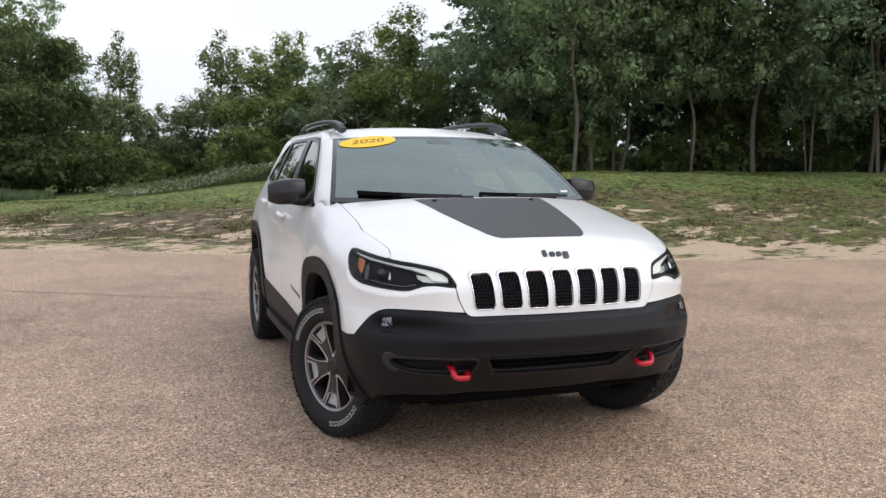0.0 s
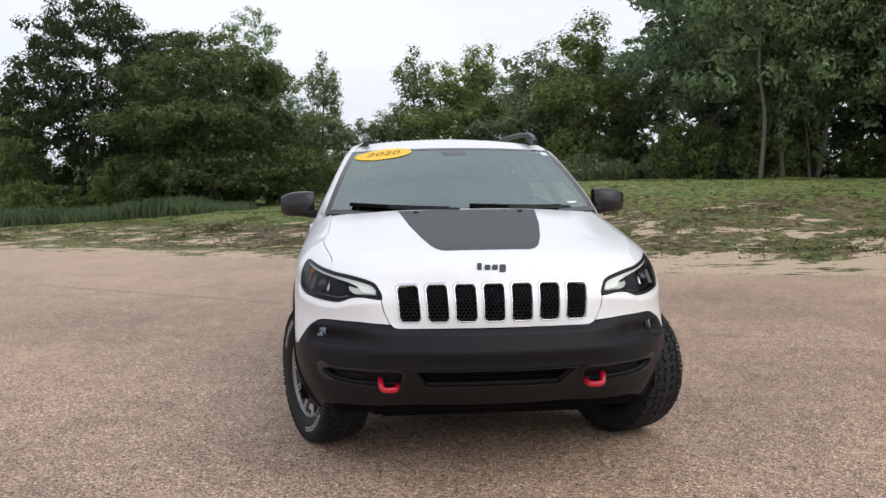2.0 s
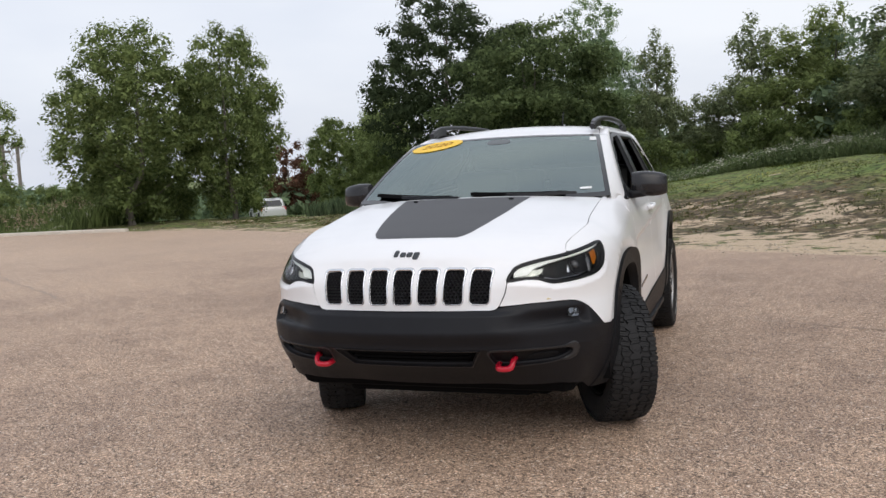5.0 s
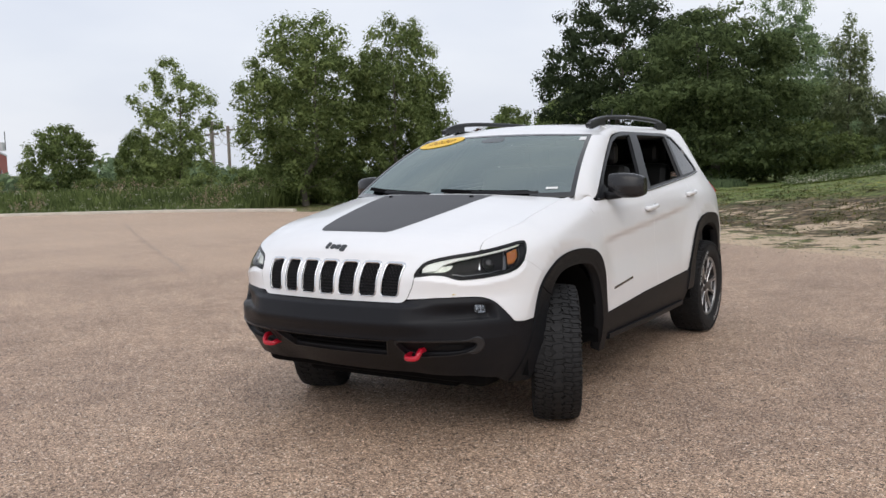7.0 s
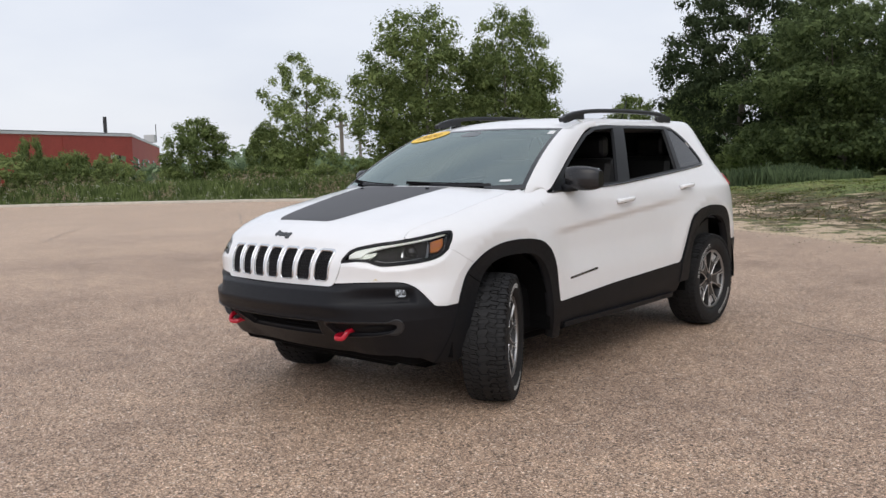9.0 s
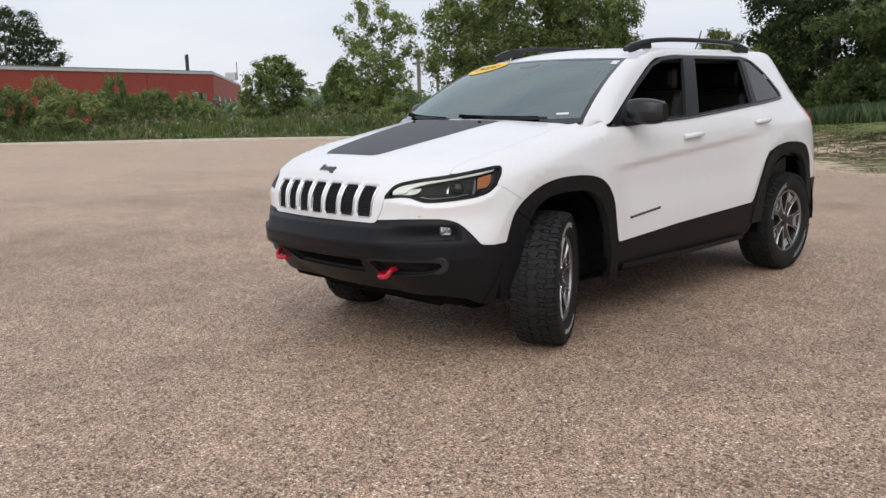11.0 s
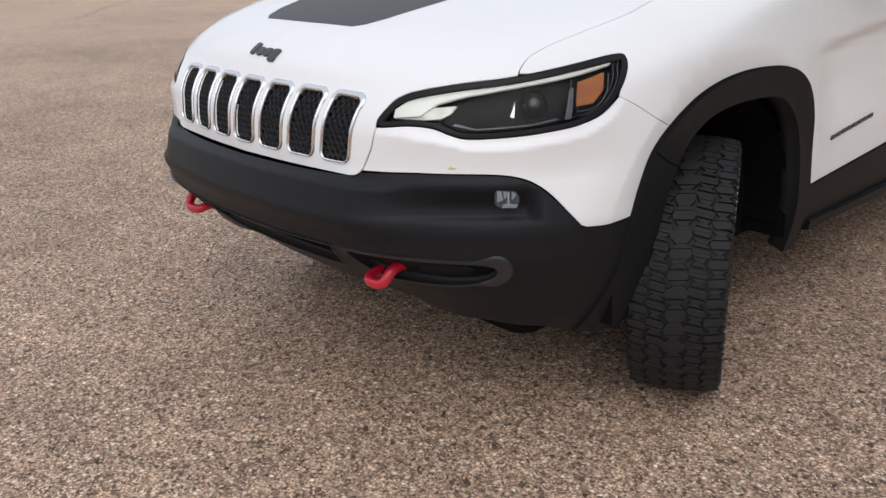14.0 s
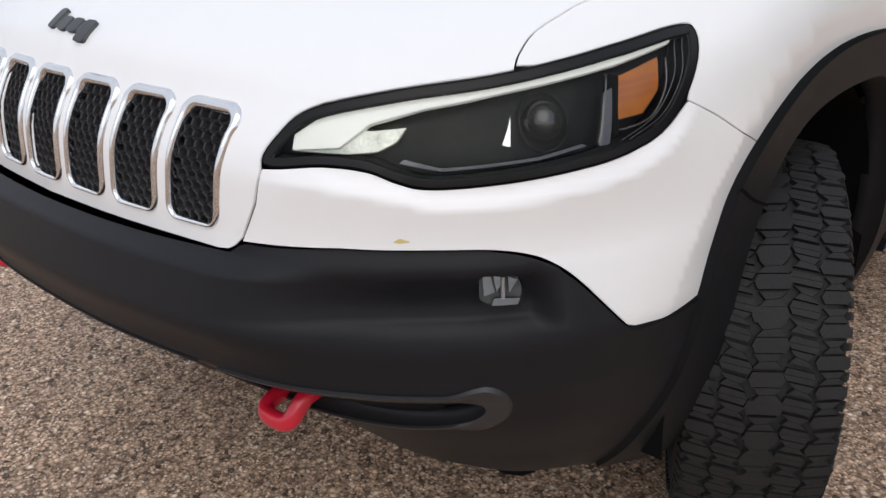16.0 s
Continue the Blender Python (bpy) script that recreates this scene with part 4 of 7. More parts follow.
roof_line = [(x, .957 + .10 * (x / .642) ** 2) for x in np.linspace(-.642, .642, 13)] + [(.60, 1.30), (.574, 1.5), (.572, 2.2), (.565, 2.85), (.53, 3.15), (.46, 3.30), (0, 3.36), (-.46, 3.30), (-.53, 3.15), (-.565, 2.85), (-.572, 2.2), (-.574, 1.5), (-.60, 1.30)]
panel("roof", roof_line, roof_skin, WHITE, car, "white roof", step=.05, depth=.015, gap=0)
tail_line = [(5.20, .66), (REAR_END, .66), (REAR_END, 1.25), (5.20, 1.25)]
for side in (1, -1):
    panel("tailgate", tail_line, shell, WHITE, car, side=side, step=.06, gap=0)
    panel("rear_window", [(5.20, 1.25), (REAR_END, 1.25), (REAR_END, 1.60), (5.20, 1.45)], shell, TINT, car, side=side, step=.06, gap=0, depth=0)
    panel("rear_bumper", [(4.82, .60), (4.84, .66), (REAR_END, .66), (REAR_END, .48), (4.86, .50)], off(.012), CLAD, car, side=side, step=.06, gap=0)
av, af = sweep([(.0, 2.95, 1.69), (.0, 3.00, 1.76), (.0, 3.06, 1.87)], circle(.005, 6), up=(1, 0, 0))
raw("antenna", av, af, BLACK, car, "short black roof antenna", smooth=True)

# stickers and mirror foot on the glass
def disc_on_glass(cx, cb, rx, rb, n=40):
    return [(cx + rx * math.cos(a), cb + rb * math.sin(a) + .045 * math.cos(a)) for a in np.linspace(0, 2 * math.pi, n, endpoint=False)]


panel("year_sticker", disc_on_glass(-.675, .895, .270, .112), lambda a, b: windscreen(a, b, .004), YELLOW, screen, "yellow oval sticker with the year 2020", step=.05, depth=.001, gap=0)
txt = bpy.data.curves.new("year", "FONT")
txt.body, txt.align_x, txt.align_y, txt.size, txt.extrude = "2020", "CENTER", "CENTER", .092, .0006
txt_ob = new("year", txt)
dg = bpy.context.evaluated_depsgraph_get()
txt_me = bpy.data.meshes.new_from_object(txt_ob.evaluated_get(dg))
bpy.data.objects.remove(txt_ob)
tw = np.array([tuple(v.co) for v in txt_me.vertices])
tp = windscreen(-.675 + tw[:, 0] * 1.15 / .66 + tw[:, 1] * .3, .895 + tw[:, 1] / .78 + .045 * (tw[:, 0] * 1.15 / .66) / .270, .0052)
for v, q in zip(txt_me.vertices, tp):
    v.co = q
txt_me.materials.append(INK)
year = new("year", txt_me)
year.parent = screen
tagged(year, "dark printed year 2020")
panel("inspection_sticker", [(.90, .86), (.96, .86), (.96, .935), (.90, .935)], lambda a, b: windscreen(a, b, .003), PAPER, screen, "small white sticker", step=.05, depth=.001, gap=0)
panel("inspection_sticker", [(.80, .075), (.88, .075), (.88, .10), (.80, .10)], lambda a, b: windscreen(a, b, .003), PAPER, screen, "small white sticker", step=.05, depth=.001, gap=0)
panel("camera_cover", rounded([(-.085, .835), (.105, .835), (.145, .885), (.105, .940), (-.08, .940), (-.125, .885)], .04), lambda a, b: windscreen(a, b, .0015), FRIT, screen, "black sensor cover behind the glass", step=.05, depth=.04)

# cabin
part("dashboard", box_bm(1.46, .52, .22, .06, (0, .66, 1.07)), CABIN, car, "dark dashboard")
sv, sf = revolve([(.185 + .014 * math.cos(a), .014 * math.sin(a)) for a in np.linspace(0, 2 * math.pi, 9)], 32)
wheel_m = Matrix.Translation((.37, 1.02, 1.10)) @ Matrix.Rotation(radians(90), 4, "Z") @ Matrix.Rotation(radians(22), 4, "Y")
raw("steering_wheel", [wheel_m @ Vector(v) for v in sv], sf, LEATHER, car, smooth=True)
for x in (-.37, .37):
    for y, name in ((1.55, "front_seat"), (2.50, "rear_seat")):
        seat = empty(name)
        seat.parent = car
        part("cushion", box_bm(.50, .52, .18, .06, (x, y - .12, .72)), LEATHER, seat)
        part("backrest", box_bm(.48, .16, .62, .06, (x, y + .22, 1.08), Matrix.Rotation(radians(-14), 4, "X")), LEATHER, seat)
        part("headrest", box_bm(.26, .10, .17, .04, (x, y + .32, 1.47)), LEATHER, seat)
# dark board and side boxes added to block sky showing through the cabin
part("rear_trim", box_bm(1.02, .02, .25, .01, (0, 2.98, 1.535)), CABIN, car, "dark board added above the rear seat to block sky")
for side in (1, -1):
    part("cant_rail_trim", box_bm(.05, 1.45, .075, .01, (side * .555, 2.22, 1.610)), CABIN, car)
# low trays and plates added to block light and darken the ground below
part("undertray", box_bm(1.12, 3.7, .16, .03, (0, 1.55, .275)), DARK, car, "black underbody tray set low to block light")
part("undertray", box_bm(1.26, 1.75, .14, .03, (0, 1.40, .285)), DARK, car, "black underbody tray set low to block light")
part("air_dam", box_bm(1.02, .06, .15, .02, (0, -.50, .320), Matrix.Rotation(radians(18), 4, "X")), DARK, car, "black air dam added to block light under the bumper")
skid = [[(x, y, z) for x in np.linspace(-.50, .50, 7)] for y, z in ((-.56, .350), (-.45, .285), (-.30, .225), (-.08, .198))]
raw("skid_plate", *loft(skid), DARK, car, "black sloping skid plate under the nose", smooth=True)
part("cabin_floor", box_bm(1.5, 2.9, .04, 0, (0, 1.9, .60)), CABIN, car)
panel("headliner", [(x * .985, y) for x, y in roof_line], lambda x, y: roof_skin(x, y, -.022), CABIN, car, "dark cabin roof lining", step=.08, depth=0, gap=0)

# wheels
def make_wheel():
    """A wheel about the x axis, outer face towards +x."""
    wheel = empty("wheel")
    R, half = .375, .122
    prof = [(.232, -.098), (.245, -.112), (.275, -.126), (.315, -.126), (.345, -.118), (.358, -.104), (.3635, -.085), (.3660, 0), (.3635, .085), (.358, .104), (.345, .118), (.315, .126), (.275, .126), (.252, .114), (.236, .098)]
    tv, tf = revolve(prof, 72)
    blocks = []
    rng = random.Random(7)
    n = 90
    for rib, (x0, x1, shift) in enumerate(((-.117, -.077, .0), (-.072, -.029, .45), (-.024, .024, .2), (.029, .072, .7), (.077, .117, .95))):
        for k in range(n):
            a0 = (k + shift) * 2 * math.pi / n
            wide = 2 * math.pi / n
            skew = (.12, .30, -.16, .26, -.12)[rib] * wide
            jag = rng.uniform(-.10, .10) * wide
            lo_, hi_ = a0 + .04 * wide + jag, a0 + (.985 if rib == 2 else .84 + .06 * (k % 3 == 0)) * wide + jag
            mid = (lo_ + hi_) / 2
            xi = x0 + .0022 * math.sin(k * 2.1 + rib)
            xo = x1 + .0022 * math.sin(k * 1.7 + rib * 2)
            base_pts = [(xi, lo_), (xo, lo_ + skew), (xo - .0105 * (1 if (k + rib) % 2 else -.5), mid + skew), (xo, hi_ + skew), (xi, hi_), (xi + .0105 * (1 if (k + rib) % 2 else -.5), mid)]
            top, bot = [], []
            for x, a in base_pts:
                crown = R - .010 * (abs(x) / .115) ** 3
                top.append((x * .985 + .015 * (x0 + x1) / 2, crown * math.cos(a), crown * math.sin(a)))
                bot.append((x, (crown - .0095) * math.cos(a), (crown - .0095) * math.sin(a)))
            m = len(top)
            if (k + rib) % 2 or rib in (1, 3):
                # a narrow sipe crosses every other block
                sa_, sb_ = [top[i] for i in (0, 1, 2, 5)], [top[i] for i in (2, 3, 4, 5)]
                for half_ in (sa_, sb_):
                    c_ = np.mean(half_, 0)
                    up_ = [tuple(c_ + (np.array(q) - c_) * .93) for q in half_]
                    dn_ = [(q[0], q[1] * .975, q[2] * .975) for q in half_]
                    blocks.append((up_ + dn_, [(0, 1, 2, 3)] + [(i, i + 4, (i + 1) % 4 + 4, (i + 1) % 4) for i in range(4)]))
                continue
            blocks.append((top + bot, [tuple(range(m))] + [(i, i + m, (i + 1) % m + m, (i + 1) % m) for i in range(m)]))
    for s_ in (-1, 1):
        for k in range(n):
            a0 = (k + .1) * 2 * math.pi / n
            w_ = 2 * math.pi / n * (.62 if k % 2 else .45)
            q = []
            for rr_, xx in ((.362, .116), (.340, .1245)):
                for a in (a0, a0 + w_):
                    q.append((s_ * (xx + .004), rr_ * math.cos(a), rr_ * math.sin(a)))
            inn = [(s_ * .110, y * .985, z * .985) for _, y, z in q]
            blocks.append((q + inn, [(0, 1, 3, 2), (4, 6, 7, 5), (0, 4, 5, 1), (2, 3, 7, 6), (0, 2, 6, 4), (1, 5, 7, 3)]))
    raw("tyre", tv, tf, RUBBER, wheel, "black all-terrain tyre with outlined white lettering", smooth=True, sharp=30)
    tread = raw("tread", *join(blocks), RUBBER, wheel, smooth=True, sharp=30)
    tagged(tread, "black worn tread blocks cut by narrow sipes", kind="stuff")
    # raised sidewall lettering, as plain bars
    for start, count in ((radians(62), 11), (radians(242), 9)):
        pieces = []
        for k in range(count):
            a = start + k * .105
            w_ = .036
            q = []
            for rr_ in (.286, .309):
                for aa in (a - w_, a + w_):
                    q.append((.1275, rr_ * math.cos(aa), rr_ * math.sin(aa)))
            q2 = [(.1245, y, z) for _, y, z in q]
            inner_q = []
            for rr_ in (.2895, .3055):
                for aa in (a - w_ * .72, a + w_ * .72):
                    inner_q.append((.1275, rr_ * math.cos(aa), rr_ * math.sin(aa)))
            pieces.append((q + inner_q + q2, [(0, 1, 5, 4), (1, 3, 7, 5), (3, 2, 6, 7), (2, 0, 4, 6), (0, 8, 9, 1), (2, 3, 11, 10), (0, 2, 10, 8), (1, 9, 11, 3)]))
        lv, lf = join(pieces)
        raw("sidewall_lettering", lv, lf, LETTER, wheel, "white outlined bars of lettering")
    rim_prof = [(.222, .092), (.225, .102), (.236, .106), (.241, .100), (.236, .090)]
    rv, rf = revolve(rim_prof, 64)
    rim = raw("rim", rv, rf, RIMGREY, wheel, "machined alloy rim", smooth=True, sharp=40)
    rv, rf = revolve([(.224, -.10), (.214, -.09), (.209, .0), (.215, .078), (.222, .092)], 64)
    raw("rim_barrel", rv, rf, RIMDARK, wheel, "dark painted rim barrel", smooth=True, sharp=40)
    bv, bf = revolve([(.02, .0), (.16, .0), (.162, -.012), (.02, -.012)], 40)
    raw("brake_disc", bv, bf, RIMDARK, wheel, smooth=True, sharp=40)
    dv, df = revolve([(.0, -.02), (.209, -.02)], 40)
    raw("rim_barrel_back", dv, df, DARK, wheel)
    hub = revolve([(.0, .088), (.030, .088), (.036, .082), (.070, .076), (.076, .060), (.076, .02)], 40)
    raw("hub", *hub, RIMDARK, wheel, smooth=True, sharp=40)
    for k in range(5):
        a0 = k * 2 * math.pi / 5 + math.pi / 2
        turn = Matrix.Rotation(a0, 4, "X")
        # each broad spoke forks round a pocket with a bright floor; thin machined lips run along its edges
        rows = ((.083, .050, .0, .033), (.084, .088, .0, .040), (.087, .120, .0, .046), (.088, .143, .001, .054), (.089, .147, .022, .055), (.090, .154, .031, .058), (.093, .180, .040, .070), (.100, .224, .056, .096))
        for fork in (-1, 1):
            body = [[(x - .052, r, fork * (o + .004)), (x - .002, r, fork * o), (x - .007, r, fork * (o + i_) / 2), (x - .003, r, fork * i_), (x - .045, r, fork * max(0, i_ - .002))] for x, r, i_, o in rows]
            v1, f1 = loft(body)
            raw("spoke", [turn @ Vector(v) for v in v1], f1, RIMSPOKE, wheel, "grey painted spoke arm", smooth=True, sharp=30)
            lip = [[(x - .004, r, fork * o), (x + .0005, r, fork * (o - .001)), (x + .0005, r, fork * (o - .0055)), (x - .004, r, fork * (o - .0075))] for x, r, i_, o in rows]
            v2, f2 = loft(lip)
            raw("spoke_lip", [turn @ Vector(v) for v in v2], f2, RIMLIP, wheel, "bright machined spoke edge")
            lip = [[(x - .006, r, fork * (i_ - .001)), (x + .001, r, fork * i_), (x + .001, r, fork * (i_ + .0065)), (x - .005, r, fork * (i_ + .0085))] for x, r, i_, o in rows[3:]]
            v2, f2 = loft(lip)
            raw("pocket_lip", [turn @ Vector(v) for v in v2], f2, RIMLIP, wheel, "bright machined pocket edge")
        v3, f3 = loft([[(x - .016, r, -i_ - .002), (x - .022, r, -i_ * .6), (x - .024, r, 0), (x - .022, r, i_ * .6), (x - .016, r, i_ + .002)] for x, r, i_, o in rows[3:]])
        raw("spoke_pocket", [turn @ Vector(v) for v in v3], f3, RIMFLOOR, wheel, "silver floor of the spoke pocket", smooth=True)
        a = a0 + math.pi / 5
        nut = revolve([(.0, .086), (.009, .086), (.0105, .082), (.0105, .064)], 10)
        raw("lug_nut", [Vector(v) + Vector((0, .057 * math.cos(a), .057 * math.sin(a))) for v in nut[0]], nut[1], CHROME, wheel, smooth=True, sharp=40)
    return wheel


first = make_wheel()
first.parent = car
first.matrix_basis = pose(.838, 0, .372, 10, 0, 28)
for m in (pose(-.805, 0, .372, 35, 0, 180 + 23), pose(.815, 2.80, .372, 47, 0, 0), pose(-.815, 2.80, .372, 80, 0, 180)):
    copy_thing(first, m)

# ---- ground ----
EDGE = spline([(60, -12), (30, 2.5), (18, 3.6), (10, 5.9), (4.5, 7.3), (2, 8.4), (0, 9.6), (-2, 10.9), (-5, 12.6), (-8.6, 14.6), (-12.7, 16.6), (-16.4, 17.2), (-19.6, 16.8), (-22.7, 15.6), (-26.9, 13.2), (-30.9, 10.3), (-34.6, 7.4), (-39.5, 2), (-45.5, -12)], 10)


def beyond(x, y):
    """Metres past the lot's edge, outwards; negative on the lot."""
    q = np.stack([x, y], -1)
    best, sgn = np.full(q.shape[:-1], 1e9), np.zeros(q.shape[:-1])
    for a, b in zip(EDGE[:-1], EDGE[1:]):
        ab = b - a
        t = np.clip(((q - a) @ ab) / (ab @ ab), 0, 1)
        r = q - a - t[..., None] * ab
        d = np.hypot(r[..., 0], r[..., 1])
        cr = ab[0] * (q[..., 1] - a[1]) - ab[1] * (q[..., 0] - a[0])
        sgn = np.where(d < best, np.where(cr < 0, 1.0, -1.0), sgn)
        best = np.minimum(best, d)
    return best * sgn


def ground_z(x, y):
    d = beyond(x, y)
    high = 1.30 * ease(-5, 6, x) + .38 * ease(-14, -4, x) * (1 - ease(-5, 6, x)) - 1.6 * (1 - ease(-17, -9, x)) * ease(3, 38, d)
    z = high * ease(.8, 10.5, d) + .9 * ease(24, 60, d) * ease(-5, 6, x)
    n = np.array([noise.noise(Vector((px * .5, py * .5, 0))) for px, py in zip(np.ravel(x), np.ravel(y))]).reshape(np.shape(x))
    n2 = np.array([noise.noise(Vector((px * 2.1, py * 2.1, 3))) for px, py in zip(np.ravel(x), np.ravel(y))]).reshape(np.shape(x))
    return -.035 + z + (.07 * n + .03 * n2) * ease(.3, 2.5, d)


def ground_material():
    """Patchy mown grass over pale dry soil, with a gravel verge."""
    m = bpy.data.materials.new("grass_and_soil")
    m.use_nodes = True
    n, l = m.node_tree.nodes, m.node_tree.links
    b = n["Principled BSDF"]
    b.inputs["Roughness"].default_value = 0.9
    at = n.new("ShaderNodeAttribute")
    at.attribute_name = "soil"
    tc = n.new("ShaderNodeTexCoord")
    big, fine, tuft = n.new("ShaderNodeTexNoise"), n.new("ShaderNodeTexNoise"), n.new("ShaderNodeTexNoise")
    big.inputs["Scale"].default_value, big.inputs["Detail"].default_value = 4.5, 9
    big.inputs["Roughness"].default_value = .65
    fine.inputs["Scale"].default_value, fine.inputs["Detail"].default_value = 45, 4
    tuft.inputs["Scale"].default_value, tuft.inputs["Detail"].default_value = 6.5, 10
    tuft.inputs["Roughness"].default_value = .68
    stretch = n.new("ShaderNodeMapping")
    stretch.inputs["Scale"].default_value = (.55, 1.25, 1)
    l.new(tc.outputs["Object"], stretch.inputs["Vector"])
    l.new(stretch.outputs["Vector"], big.inputs["Vector"])
    for t in (fine, tuft):
        l.new(tc.outputs["Object"], t.inputs["Vector"])
    hue = n.new("ShaderNodeTexNoise")
    hue.inputs["Scale"].default_value, hue.inputs["Detail"].default_value = 1.5, 5
    l.new(tc.outputs["Object"], hue.inputs["Vector"])
    grass = n.new("ShaderNodeValToRGB")
    e = grass.color_ramp.elements
    e[0].position, e[0].color = .32, (.080, .108, .026, 1)
    e[1].position, e[1].color = .68, (.150, .122, .054, 1)
    e.new(.45).color = (.118, .142, .036, 1)
    e.new(.51).color = (.120, .124, .038, 1)
    e.new(.58).color = (.105, .090, .038, 1)
    zone = n.new("ShaderNodeAttribute")
    zone.attribute_name = "lush"
    worn = n.new("ShaderNodeValToRGB")
    e2 = worn.color_ramp.elements
    e2[0].position, e2[0].color = .36, (.078, .082, .030, 1)
    e2[1].position, e2[1].color = .66, (.150, .112, .066, 1)
    e2.new(.52).color = (.098, .070, .038, 1)
    sound = n.new("ShaderNodeValToRGB")
    e2 = sound.color_ramp.elements
    e2[0].position, e2[0].color = .34, (.098, .150, .036, 1)
    e2[1].position, e2[1].color = .68, (.165, .172, .052, 1)
    up, down = n.new("ShaderNodeMapRange"), n.new("ShaderNodeMapRange")
    for k, value in ((1, .5), (2, 1), (3, 0), (4, 1)):
        up.inputs[k].default_value = value
    for k, value in ((1, .5), (2, 0), (3, 0), (4, 1)):
        down.inputs[k].default_value = value
    blend, lawn = n.new("ShaderNodeMix"), n.new("ShaderNodeMix")
    blend.data_type = lawn.data_type = "RGBA"
    for k in (up, down):
        l.new(zone.outputs["Fac"], k.inputs[0])
    for k in (worn, sound):
        l.new(hue.outputs["Fac"], k.inputs["Fac"])
    l.new(down.outputs[0], blend.inputs["Factor"])
    l.new(grass.outputs["Color"], blend.inputs["A"])
    l.new(worn.outputs["Color"], blend.inputs["B"])
    l.new(up.outputs[0], lawn.inputs["Factor"])
    l.new(blend.outputs["Result"], lawn.inputs["A"])
    l.new(sound.outputs["Color"], lawn.inputs["B"])
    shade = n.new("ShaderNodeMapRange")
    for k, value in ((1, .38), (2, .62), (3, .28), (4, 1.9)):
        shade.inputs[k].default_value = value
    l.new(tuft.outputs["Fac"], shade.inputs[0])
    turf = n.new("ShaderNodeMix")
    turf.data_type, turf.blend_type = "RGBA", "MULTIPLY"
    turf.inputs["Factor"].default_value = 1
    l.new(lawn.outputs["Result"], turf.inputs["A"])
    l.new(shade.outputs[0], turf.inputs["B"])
    soil = n.new("ShaderNodeValToRGB")
    e = soil.color_ramp.elements
    e[0].position, e[0].color = .3, (.40, .30, .20, 1)
    e[1].position, e[1].color = .7, (.72, .57, .41, 1)
    l.new(hue.outputs["Fac"], grass.inputs["Fac"])
    l.new(fine.outputs["Fac"], soil.inputs["Fac"])
    add = n.new("ShaderNodeMath")
    add.operation, add.inputs[1].default_value = "MULTIPLY_ADD", 1.15
    l.new(big.outputs["Fac"], add.inputs[0])
    l.new(at.outputs["Fac"], add.inputs[2])
    add2 = n.new("ShaderNodeMath")
    add2.operation = "MULTIPLY_ADD"
    add2.inputs[1].default_value = .35
    l.new(tuft.outputs["Fac"], add2.inputs[0])
    l.new(add.outputs[0], add2.inputs[2])
    st = n.new("ShaderNodeMapRange")
    st.interpolation_type = "SMOOTHSTEP"
    st.inputs["From Min"].default_value, st.inputs["From Max"].default_value = 1.09, 1.145
    l.new(add2.outputs[0], st.inputs["Value"])
    mix = n.new("ShaderNodeMix")
    mix.data_type = "RGBA"
    l.new(st.outputs["Result"], mix.inputs["Factor"])
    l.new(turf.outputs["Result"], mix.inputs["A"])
    l.new(soil.outputs["Color"], mix.inputs["B"])
    l.new(mix.outputs["Result"], b.inputs["Base Color"])
    bp = n.new("ShaderNodeBump")
    bp.inputs["Strength"].default_value, bp.inputs["Distance"].default_value = .8, .03
    l.new(fine.outputs["Fac"], bp.inputs["Height"])
    l.new(bp.outputs["Normal"], b.inputs["Normal"])
    return m


